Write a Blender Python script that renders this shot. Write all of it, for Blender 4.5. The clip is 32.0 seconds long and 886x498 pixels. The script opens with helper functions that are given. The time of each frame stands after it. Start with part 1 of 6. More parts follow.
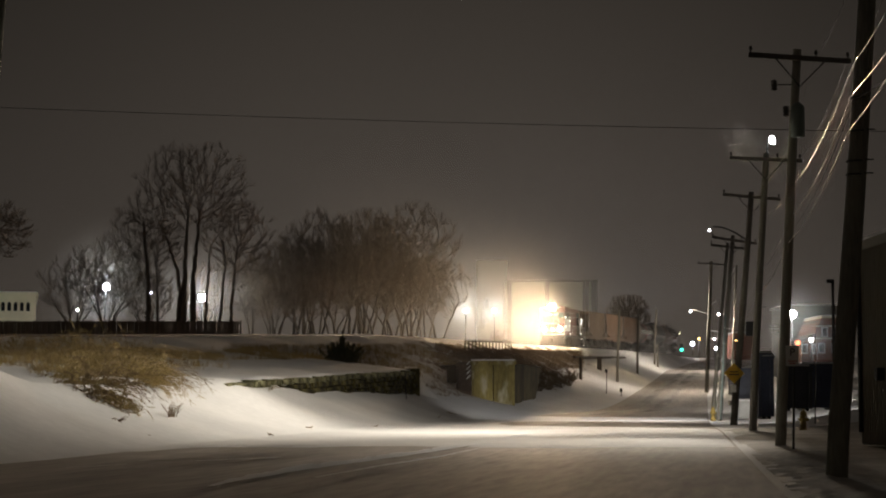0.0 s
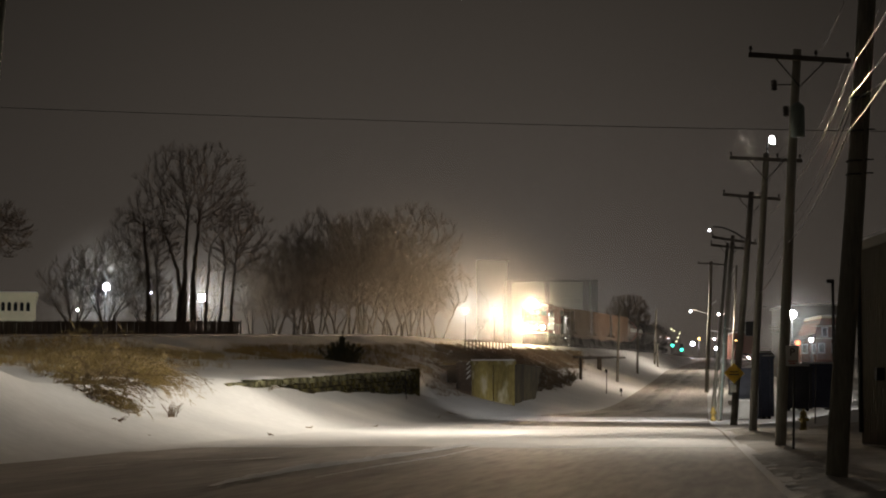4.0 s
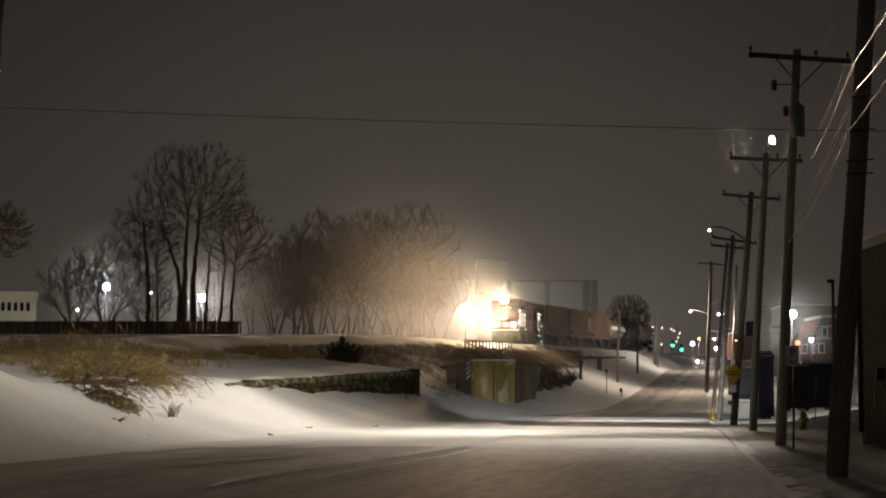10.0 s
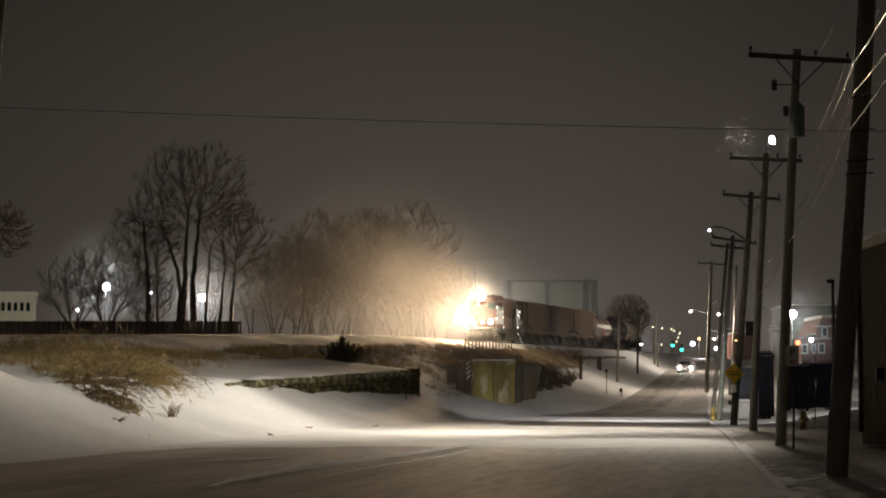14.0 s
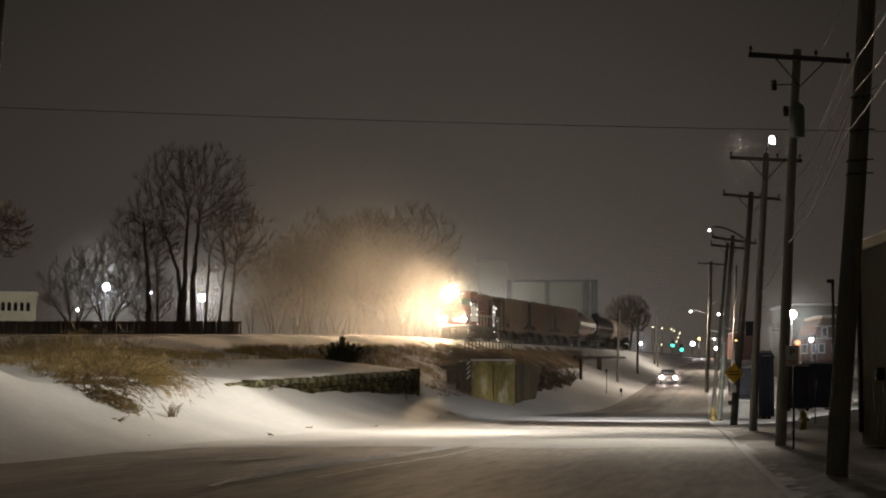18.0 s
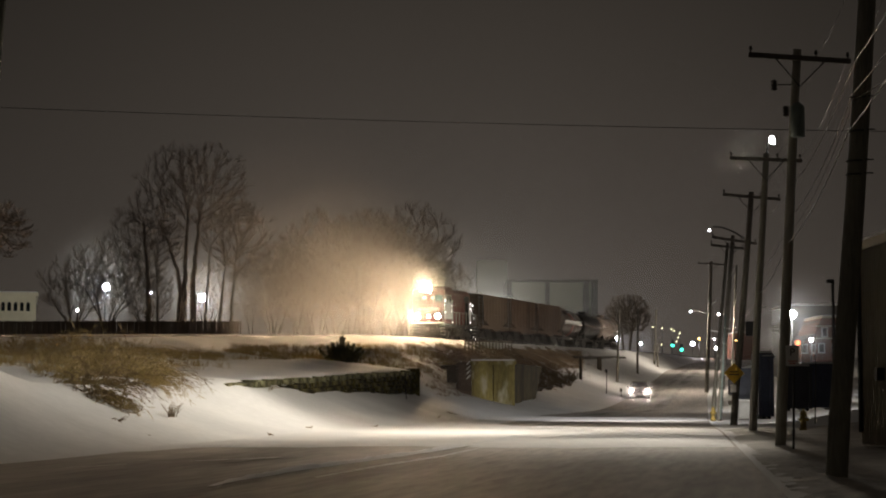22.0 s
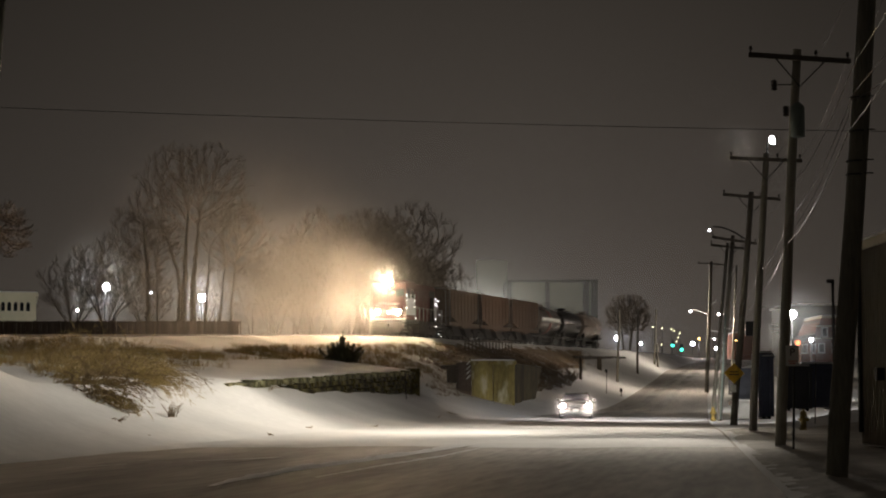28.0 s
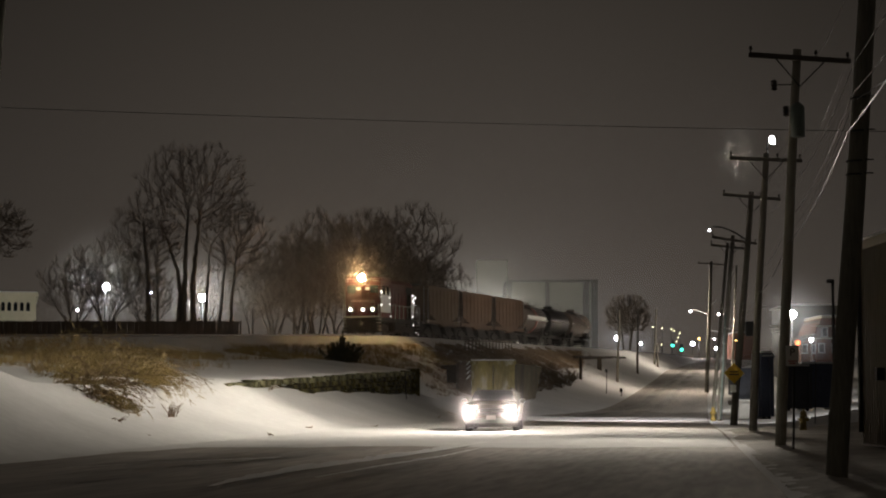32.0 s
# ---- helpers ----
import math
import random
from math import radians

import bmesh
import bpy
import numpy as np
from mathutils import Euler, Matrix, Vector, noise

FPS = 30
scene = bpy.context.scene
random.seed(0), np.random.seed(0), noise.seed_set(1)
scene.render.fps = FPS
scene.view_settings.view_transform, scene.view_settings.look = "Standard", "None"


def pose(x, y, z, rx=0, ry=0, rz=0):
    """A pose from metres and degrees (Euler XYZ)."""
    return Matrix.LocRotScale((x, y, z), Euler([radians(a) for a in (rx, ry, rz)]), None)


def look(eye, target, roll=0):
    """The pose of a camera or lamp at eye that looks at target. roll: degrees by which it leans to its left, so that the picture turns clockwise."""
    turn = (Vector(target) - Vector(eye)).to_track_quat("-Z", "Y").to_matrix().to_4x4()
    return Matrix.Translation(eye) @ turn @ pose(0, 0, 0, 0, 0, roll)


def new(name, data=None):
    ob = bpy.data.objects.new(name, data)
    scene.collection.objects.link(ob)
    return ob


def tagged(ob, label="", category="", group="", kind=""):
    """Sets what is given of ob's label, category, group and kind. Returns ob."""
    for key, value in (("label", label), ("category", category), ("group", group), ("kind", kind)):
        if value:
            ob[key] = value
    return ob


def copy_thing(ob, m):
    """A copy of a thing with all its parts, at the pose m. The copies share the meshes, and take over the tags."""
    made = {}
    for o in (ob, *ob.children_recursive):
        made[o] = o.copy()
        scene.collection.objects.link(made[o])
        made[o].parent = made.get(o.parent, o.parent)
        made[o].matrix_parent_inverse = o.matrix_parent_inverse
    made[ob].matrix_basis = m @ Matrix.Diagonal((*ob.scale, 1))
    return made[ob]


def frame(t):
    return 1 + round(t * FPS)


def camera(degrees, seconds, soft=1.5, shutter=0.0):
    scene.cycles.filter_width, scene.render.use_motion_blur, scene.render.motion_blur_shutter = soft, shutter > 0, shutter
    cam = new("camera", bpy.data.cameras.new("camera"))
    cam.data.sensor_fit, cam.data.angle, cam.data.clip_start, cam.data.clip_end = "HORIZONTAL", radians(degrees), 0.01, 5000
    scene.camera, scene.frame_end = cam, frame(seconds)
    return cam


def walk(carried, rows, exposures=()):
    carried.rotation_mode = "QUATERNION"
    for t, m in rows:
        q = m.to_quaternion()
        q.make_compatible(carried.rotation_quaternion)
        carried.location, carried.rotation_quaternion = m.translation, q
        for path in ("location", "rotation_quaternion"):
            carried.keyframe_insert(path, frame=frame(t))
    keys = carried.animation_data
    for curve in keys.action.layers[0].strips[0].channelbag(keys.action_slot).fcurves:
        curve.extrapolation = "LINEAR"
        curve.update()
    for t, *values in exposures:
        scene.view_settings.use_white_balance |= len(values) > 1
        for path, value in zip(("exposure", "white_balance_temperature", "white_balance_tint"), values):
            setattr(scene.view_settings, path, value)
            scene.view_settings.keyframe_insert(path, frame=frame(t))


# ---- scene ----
# ------------------------------------------------------------------ camera
cam = camera(27.0, 32.0, soft=2.0)
VIEW = pose(0.0, 0.0, 1.3, 94.465, 0, 0)
walk(cam, [(0, VIEW), (32, VIEW)])

# ------------------------------------------------------------------ world: night sky with town glow under cloud
world = bpy.data.worlds.new("night_sky")
scene.world = world
world.use_nodes = True
wn = world.node_tree
wn.nodes.clear()
w_out = wn.nodes.new("ShaderNodeOutputWorld")
w_bg = wn.nodes.new("ShaderNodeBackground")
w_co = wn.nodes.new("ShaderNodeTexCoord")
w_sep = wn.nodes.new("ShaderNodeSeparateXYZ")
w_ramp = wn.nodes.new("ShaderNodeValToRGB")
w_ramp.color_ramp.elements[0].position = 0.0
w_ramp.color_ramp.elements[0].color = (0.090, 0.075, 0.062, 1)
w_ramp.color_ramp.elements[1].position = 0.24
w_ramp.color_ramp.elements[1].color = (0.0292, 0.0245, 0.020, 1)
el = w_ramp.color_ramp.elements.new(0.10)
el.color = (0.0575, 0.048, 0.040, 1)
wn.links.new(w_co.outputs["Generated"], w_sep.inputs[0])
wn.links.new(w_sep.outputs["Z"], w_ramp.inputs[0])
# the town's glow lies ahead and fades to either side
w_abs = wn.nodes.new("ShaderNodeMath")
w_abs.operation = "ABSOLUTE"
w_side = wn.nodes.new("ShaderNodeMapRange")
w_side.interpolation_type = "SMOOTHSTEP"
w_side.inputs[1].default_value, w_side.inputs[2].default_value = 0.02, 0.32
w_side.inputs[3].default_value, w_side.inputs[4].default_value = 1.06, 0.55
w_mul = wn.nodes.new("ShaderNodeVectorMath")
w_mul.operation = "SCALE"
w_add = wn.nodes.new("ShaderNodeMath")
w_add.operation = "ADD"
w_add.inputs[1].default_value = 0.005
wn.links.new(w_sep.outputs["X"], w_add.inputs[0])
wn.links.new(w_add.outputs[0], w_abs.inputs[0])
wn.links.new(w_abs.outputs[0], w_side.inputs[0])
wn.links.new(w_ramp.outputs[0], w_mul.inputs[0])
wn.links.new(w_side.outputs[0], w_mul.inputs["Scale"])
wn.links.new(w_mul.outputs[0], w_bg.inputs[0])
wn.links.new(w_bg.outputs[0], w_out.inputs[0])
w_bg.inputs[1].default_value = 1.0


# ------------------------------------------------------------------ street lighting
def spot(name, eye, target, watts, degrees, blend, colour, radius=0.15):
    data = bpy.data.lights.new(name, "SPOT")
    data.energy, data.spot_size, data.spot_blend = watts, radians(degrees), blend
    data.color, data.shadow_soft_size = colour, radius
    ob = new(name, data)
    ob.matrix_world = look(eye, target)
    return ob


LAMP_A = (11.344, 63.5, 9.973)
LAMP_B = (11.172, 77.0, 8.12)
LAMP_C = (23.079, 172.0, 8.917)
LAMP_D = (24.60, 130.0, 6.818)
LAMP_E = (34.381, 230.0, 11.133)
spot("street_light_glow", (LAMP_A[0] - 0.9, LAMP_A[1] - 0.8, LAMP_A[2] - 0.6), (3.2, 45.2, 0.0), 11500, 34, 1.0, (1.0, 0.895, 0.745))
spot("street_light_glow", (LAMP_A[0] - 0.9, LAMP_A[1] - 0.5, LAMP_A[2] - 1.15), (-14.0, 56.0, 2.0), 16000, 86, 0.9, (1.0, 0.895, 0.745))
spot("street_light_glow", (LAMP_A[0] - 0.9, LAMP_A[1] - 0.8, LAMP_A[2] - 0.5), (6.4, 32.0, 5.4), 4000, 30, 1.0, (1.0, 0.895, 0.745))
spot("street_light_glow", (LAMP_B[0] + 0.1, LAMP_B[1] + 0.2, LAMP_B[2] - 0.3), (16.5, 87.0, 0.0), 2400, 84, 1.0, (1.0, 0.95, 0.90))
spot("street_light_glow", (LAMP_B[0], LAMP_B[1], LAMP_B[2] - 0.3), (9.0, 95.0, 0.0), 25000, 42, 1.0, (1.0, 0.95, 0.90))
spot("street_light_glow", (LAMP_D[0], LAMP_D[1] + 0.6, LAMP_D[2] - 0.4), (24.0, 130.6, 0.0), 1000, 160, 0.6, (1.0, 0.95, 0.85))


def point(name, at, watts, colour, radius=0.3):
    data = bpy.data.lights.new(name, "POINT")
    data.energy, data.color, data.shadow_soft_size = watts, colour, radius
    ob = new(name, data)
    ob.location = at
    return ob


spot("street_light_glow", (LAMP_A[0] - 0.1, LAMP_A[1] + 2.2, LAMP_A[2] - 0.1), (LAMP_A[0] - 9.5, LAMP_A[1] + 2.2, LAMP_A[2] - 2.6), 8000, 174, 1.0, (1.0, 0.895, 0.745))
point("street_light_glow", (LAMP_C[0] - 0.3, LAMP_C[1] - 0.8, LAMP_C[2] - 0.6), 2800, (1.0, 0.85, 0.68), 0.15)
point("street_light_glow", (LAMP_E[0], LAMP_E[1], LAMP_E[2] - 0.4), 4500, (1.0, 0.86, 0.70), 0.15)
# yard lamps: the light of the globes behind the railway
YARD = [(-28.2, 154.0, 10.155), (-20.11, 154.0, 9.254), (3.211, 262.0, 12.983), (7.304, 262.0, 12.983)]
for at, watts in zip(YARD, (850, 750, 3200, 3200)):
    point("yard_light_glow", (at[0], at[1] + 2.0, at[2] + 0.4), watts, (1.0, 0.95, 0.82), 0.15)


point("yard_light_glow", (-43.565, 192.0, 8.685), 260, (1.0, 0.95, 0.8))
# lamps at the far crossing
point("far_lamp_glow", (44.628, 330.0, 10.561), 2500, (0.95, 0.9, 1.0))
point("far_lamp_glow", (45.748, 330.0, 11.469), 900, (1.0, 0.55, 0.25))


# ------------------------------------------------------------------ materials
def material(name, colour, rough=0.8, metal=0.0, vary=0.25, scale=3.0, bump=0.15, bump_scale=None, second=None, spread=0.5,
             stretch=(1, 1, 1), turn=0.0, per_object=0.0, glow=None, strength=0.0):
    """A principled surface with two scales of noise in its colour and a noise relief."""
    m = bpy.data.materials.new(name)
    m.use_nodes = True
    nt = m.node_tree
    bsdf = nt.nodes["Principled BSDF"]
    bsdf.inputs["Roughness"].default_value = rough
    bsdf.inputs["Metallic"].default_value = metal
    co = nt.nodes.new("ShaderNodeTexCoord")
    mp = nt.nodes.new("ShaderNodeMapping")
    mp.inputs["Rotation"].default_value = (0, 0, turn)
    mp2 = nt.nodes.new("ShaderNodeMapping")
    mp2.inputs["Scale"].default_value = stretch
    nt.links.new(co.outputs["Object"], mp.inputs[0])
    nt.links.new(mp.outputs[0], mp2.inputs[0])
    big = nt.nodes.new("ShaderNodeTexNoise")
    big.inputs["Scale"].default_value = scale * 0.22
    big.inputs["Detail"].default_value = 6
    fine = nt.nodes.new("ShaderNodeTexNoise")
    fine.inputs["Scale"].default_value = scale * 3.0
    fine.inputs["Detail"].default_value = 8
    for n in (big, fine):
        nt.links.new(mp2.outputs[0], n.inputs["Vector"])
    ramp = nt.nodes.new("ShaderNodeValToRGB")
    dark = [c * (1 - vary) for c in colour]
    other = second if second else [min(1, c * (1 + vary)) for c in colour]
    ramp.color_ramp.elements[0].color = (*dark, 1)
    ramp.color_ramp.elements[1].color = (*other, 1)
    ramp.color_ramp.elements[0].position = 0.5 - spread / 2
    ramp.color_ramp.elements[1].position = 0.5 + spread / 2
    nt.links.new(big.outputs[0], ramp.inputs[0])
    mix = nt.nodes.new("ShaderNodeMix")
    mix.data_type, mix.blend_type = "RGBA", "MULTIPLY"
    mix.inputs[0].default_value = min(1.0, vary * 1.6)
    nt.links.new(ramp.outputs[0], mix.inputs[6])
    grey = nt.nodes.new("ShaderNodeValToRGB")
    grey.color_ramp.elements[0].position, grey.color_ramp.elements[1].position = 0.3, 0.7
    grey.color_ramp.elements[0].color = (0.45, 0.45, 0.45, 1)
    nt.links.new(fine.outputs[0], grey.inputs[0])
    nt.links.new(grey.outputs[0], mix.inputs[7])
    last = mix.outputs[2]
    if per_object:
        info = nt.nodes.new("ShaderNodeObjectInfo")
        mr = nt.nodes.new("ShaderNodeMapRange")
        mr.inputs[3].default_value, mr.inputs[4].default_value = 1 - per_object, 1 + per_object
        nt.links.new(info.outputs["Random"], mr.inputs[0])
        hs = nt.nodes.new("ShaderNodeHueSaturation")
        nt.links.new(mr.outputs[0], hs.inputs["Value"])
        nt.links.new(last, hs.inputs["Color"])
        last = hs.outputs[0]
    nt.links.new(last, bsdf.inputs["Base Color"])
    if bump:
        bp = nt.nodes.new("ShaderNodeBump")
        bp.inputs["Strength"].default_value = bump
        bp.inputs["Distance"].default_value = 0.05
        if bump_scale:
            bn = nt.nodes.new("ShaderNodeTexNoise")
            bn.inputs["Scale"].default_value = bump_scale
            bn.inputs["Detail"].default_value = 5
            nt.links.new(mp2.outputs[0], bn.inputs["Vector"])
            nt.links.new(bn.outputs[0], bp.inputs["Height"])
        else:
            nt.links.new(fine.outputs[0], bp.inputs["Height"])
        nt.links.new(bp.outputs[0], bsdf.inputs["Normal"])
    if glow:
        bsdf.inputs["Emission Color"].default_value = (*glow, 1)
        bsdf.inputs["Emission Strength"].default_value = strength
    return m


def lamp_glow(name, colour, strength):
    m = bpy.data.materials.new(name)
    m.use_nodes = True
    nt = m.node_tree
    nt.nodes.clear()
    out = nt.nodes.new("ShaderNodeOutputMaterial")
    em = nt.nodes.new("ShaderNodeEmission")
    em.inputs[0].default_value = (*colour, 1)
    em.inputs[1].default_value = strength
    nt.links.new(em.outputs[0], out.inputs[0])
    return m


def snow_bloom_veil(name, density, reach, wisp):
    """Thin airborne snow, also used for lamp bloom: mostly see-through, thinning out from its middle, lit from either
    side.
    """
    m = bpy.data.materials.new(name)
    m.use_nodes = True
    nt = m.node_tree
    nt.nodes.clear()
    out = nt.nodes.new("ShaderNodeOutputMaterial")
    clear = nt.nodes.new("ShaderNodeBsdfTransparent")
    dif = nt.nodes.new("ShaderNodeBsdfDiffuse")
    tra = nt.nodes.new("ShaderNodeBsdfTranslucent")
    for n in (dif, tra):
        n.inputs["Color"].default_value = (0.85, 0.85, 0.85, 1)
    both = nt.nodes.new("ShaderNodeMixShader")
    both.inputs[0].default_value = 0.65
    nt.links.new(dif.outputs[0], both.inputs[1])
    nt.links.new(tra.outputs[0], both.inputs[2])
    co = nt.nodes.new("ShaderNodeTexCoord")
    ln = nt.nodes.new("ShaderNodeVectorMath")
    ln.operation = "LENGTH"
    nt.links.new(co.outputs["Object"], ln.inputs[0])
    mr = nt.nodes.new("ShaderNodeMapRange")
    mr.interpolation_type = "SMOOTHERSTEP"
    mr.inputs[1].default_value, mr.inputs[2].default_value = 0.0, reach
    mr.inputs[3].default_value, mr.inputs[4].default_value = 1.0, 0.0
    nt.links.new(ln.outputs["Value"], mr.inputs[0])
    no = nt.nodes.new("ShaderNodeTexNoise")
    no.inputs["Scale"].default_value = wisp
    no.inputs["Detail"].default_value = 4
    nt.links.new(co.outputs["Object"], no.inputs["Vector"])
    nr = nt.nodes.new("ShaderNodeMapRange")
    nr.inputs[1].default_value, nr.inputs[2].default_value = 0.3, 0.7
    nr.inputs[3].default_value, nr.inputs[4].default_value = density * 0.45, density * 1.4
    nt.links.new(no.outputs[0], nr.inputs[0])
    mu = nt.nodes.new("ShaderNodeMath")
    mu.operation = "MULTIPLY"
    nt.links.new(nr.outputs[0], mu.inputs[0])
    nt.links.new(mr.outputs[0], mu.inputs[1])
    mix = nt.nodes.new("ShaderNodeMixShader")
    nt.links.new(mu.outputs[0], mix.inputs[0])
    nt.links.new(clear.outputs[0], mix.inputs[1])
    nt.links.new(both.outputs[0], mix.inputs[2])
    nt.links.new(mix.outputs[0], out.inputs[0])
    return m


HEADING = math.atan(0.165)
SNOW = material("snow", (0.80, 0.80, 0.80), 0.85, vary=0.10, scale=1.2, bump=0.35, bump_scale=2.2)
ROAD = material("snow_dusted_asphalt", (0.43, 0.39, 0.345), 0.8, vary=0.42, scale=1.8, bump=0.35, second=(0.60, 0.555, 0.52), spread=0.40,
                stretch=(1.0, 0.10, 1.0), turn=HEADING)
WET_ASPHALT = material("wet_asphalt", (0.22, 0.19, 0.155), 0.7, vary=0.45, scale=3, bump=0.4, second=(0.50, 0.48, 0.45), spread=0.35, stretch=(1.0, 0.15, 1.0), turn=HEADING)
TRAMPLED = material("trampled_snow", (0.57, 0.545, 0.50), 0.85, vary=0.3, scale=2.5, bump=0.35, second=(0.62, 0.60, 0.56), spread=0.4)
LITTER = material("dead_leaf_litter", (0.25, 0.19, 0.125), 0.95, vary=0.5, scale=4, bump=0.8, second=(0.42, 0.35, 0.27), spread=0.4)
GRASS = material("dry_grass", (0.42, 0.32, 0.14), 0.9, vary=0.4, scale=2, bump=0.0)
BUSH_BROWN = material("bush_brown", (0.25, 0.18, 0.095), 0.9, vary=0.4, scale=2, bump=0.0)
BUSH_DARK = material("thicket_twigs", (0.20, 0.155, 0.105), 0.9, vary=0.4, scale=2, bump=0.0)
BRUSH = material("bare_brush", (0.36, 0.27, 0.18), 0.9, vary=0.4, scale=2, bump=0.0)
BARK = material("bark", (0.085, 0.068, 0.052), 0.9, vary=0.35, scale=6, bump=0.5)
TWIG = material("twigs", (0.15, 0.115, 0.085), 0.9, vary=0.3, scale=3, bump=0.0)
NEEDLE = material("evergreen_needles", (0.075, 0.078, 0.045), 0.9, vary=0.4, scale=5, bump=0.0)
STONE = material("mossy_limestone", (0.040, 0.033, 0.020), 0.95, vary=0.5, scale=5, bump=0.6, per_object=0.45, second=(0.13, 0.115, 0.045), spread=0.25)
MOSS_STONE = material("moss_covered_stone", (0.085, 0.078, 0.030), 0.95, vary=0.5, scale=6, bump=0.7, per_object=0.3, second=(0.30, 0.29, 0.17), spread=0.25)
def streaked(name, base, pale):
    """Concrete with pale lime runs over a stained ground."""
    m = material(name, base, 0.85, vary=0.45, scale=2.0, bump=0.25, second=[c * 1.35 for c in base], spread=0.3, stretch=(1.6, 1.6, 0.45))
    nt = m.node_tree
    bsdf = nt.nodes["Principled BSDF"]
    old = bsdf.inputs["Base Color"].links[0].from_socket
    co = nt.nodes.new("ShaderNodeTexCoord")
    mp = nt.nodes.new("ShaderNodeMapping")
    mp.inputs["Scale"].default_value = (1.5, 1.5, 0.5)
    no = nt.nodes.new("ShaderNodeTexNoise")
    no.inputs["Scale"].default_value, no.inputs["Detail"].default_value = 1.1, 7
    mr = nt.nodes.new("ShaderNodeMapRange")
    mr.inputs[1].default_value, mr.inputs[2].default_value = 0.53, 0.66
    mr.inputs[4].default_value = 0.8
    mix = nt.nodes.new("ShaderNodeMix")
    mix.data_type = "RGBA"
    mix.inputs[7].default_value = (*pale, 1)
    nt.links.new(co.outputs["Object"], mp.inputs[0])
    nt.links.new(mp.outputs[0], no.inputs["Vector"])
    nt.links.new(no.outputs[0], mr.inputs[0])
    nt.links.new(mr.outputs[0], mix.inputs[0])
    nt.links.new(old, mix.inputs[6])
    nt.links.new(mix.outputs[2], bsdf.inputs["Base Color"])
    return m


CONCRETE = streaked("stained_concrete", (0.40, 0.325, 0.115), (0.62, 0.58, 0.42))
MOSSY_CONCRETE = material("mossy_dark_concrete", (0.085, 0.062, 0.028), 0.9, vary=0.55, scale=1.5, bump=0.4, second=(0.21, 0.165, 0.07), spread=0.3, stretch=(1, 1, 0.5))
# a plain darker brown than CONCRETE
DARK_CONCRETE = material("brown_concrete", (0.075, 0.06, 0.045), 0.9, vary=0.4, scale=3, bump=0.4)
WOOD_POLE = material("weathered_pole_wood", (0.15, 0.138, 0.11), 0.85, vary=0.35, scale=8, bump=0.4, stretch=(1, 1, 0.12))
NEAR_POLE = material("coarse_pole_wood", (0.29, 0.285, 0.23), 0.9, vary=0.4, scale=10, bump=0.6, stretch=(1, 1, 0.10))
PALE_POLE = material("greyed_pole_wood", (0.30, 0.285, 0.235), 0.85, vary=0.35, scale=8, bump=0.4, stretch=(1, 1, 0.12))
ARM_WOOD = material("crossarm_wood", (0.10, 0.088, 0.072), 0.85, vary=0.3, scale=8, bump=0.3)
STEEL = material("galvanised_steel", (0.42, 0.42, 0.41), 0.45, 0.8, vary=0.2, scale=6, bump=0.1)
DARK_STEEL = material("dark_steel", (0.06, 0.06, 0.06), 0.5, 0.6, vary=0.3, scale=5, bump=0.15)
WIRE = material("wire", (0.05, 0.05, 0.05), 0.6, 0.0, vary=0.1, scale=3, bump=0)
# paler than WIRE, so that glints are put into the colour
GLINT_WIRE = material("glint_pale_wire", (0.20, 0.195, 0.18), 0.2, 0.0, vary=0.2, scale=9, bump=0)
ICE_GLINT = material("ice_glint_cable", (0.65, 0.64, 0.60), 0.25, vary=0.2, scale=9, bump=0)
CERAMIC = material("insulator_ceramic", (0.04, 0.033, 0.028), 0.7, vary=0.1, scale=4, bump=0)
ENAMEL_GREY = material("transformer_paint", (0.16, 0.20, 0.18), 0.45, vary=0.2, scale=5, bump=0.1)
LOCO_RED = material("locomotive_red_paint", (0.10, 0.012, 0.010), 0.7, vary=0.3, scale=2, bump=0.08)
LOCO_BLACK = material("locomotive_black_paint", (0.022, 0.02, 0.018), 0.8, vary=0.3, scale=2, bump=0.1)
LOCO_WHITE = material("locomotive_white_paint", (0.40, 0.39, 0.37), 0.4, vary=0.15, scale=2, bump=0.05)
HOPPER = material("hopper_grey_paint", (0.19, 0.14, 0.10), 0.85, vary=0.35, scale=1.5, bump=0.1, stretch=(1, 1, 0.3))
HOPPER_DARK = material("hopper_brown_paint", (0.20, 0.13, 0.09), 0.85, vary=0.35, scale=1.5, bump=0.1, stretch=(1, 1, 0.3))
TANK = material("tank_grey_paint", (0.30, 0.25, 0.22), 0.15, vary=0.25, scale=1.2, bump=0.05)
TANK_BLACK = material("tank_black_paint", (0.02, 0.019, 0.018), 0.3, vary=0.3, scale=1.2, bump=0.05)
TANK_BAND = material("tank_red_band", (0.30, 0.07, 0.05), 0.4, vary=0.2, scale=2, bump=0)
RAIL = material("rail_steel", (0.14, 0.12, 0.105), 0.5, 0.7, vary=0.2, scale=3, bump=0.1)
for dull in (STONE, MOSS_STONE, TANK_BLACK, LOCO_RED, LOCO_BLACK, HOPPER, HOPPER_DARK):
    dull.node_tree.nodes["Principled BSDF"].inputs["Specular IOR Level"].default_value = 0.2
WHEEL_STEEL = material("grimy_wheel_steel", (0.035, 0.03, 0.027), 0.9, 0.0, vary=0.3, scale=5, bump=0.2)
CAR_PAINT = material("car_tan_paint", (0.045, 0.036, 0.024), 0.5, 0.0, vary=0.15, scale=2, bump=0.02)
RUBBER = material("rubber", (0.02, 0.02, 0.02), 0.8, vary=0.2, scale=8, bump=0.2)
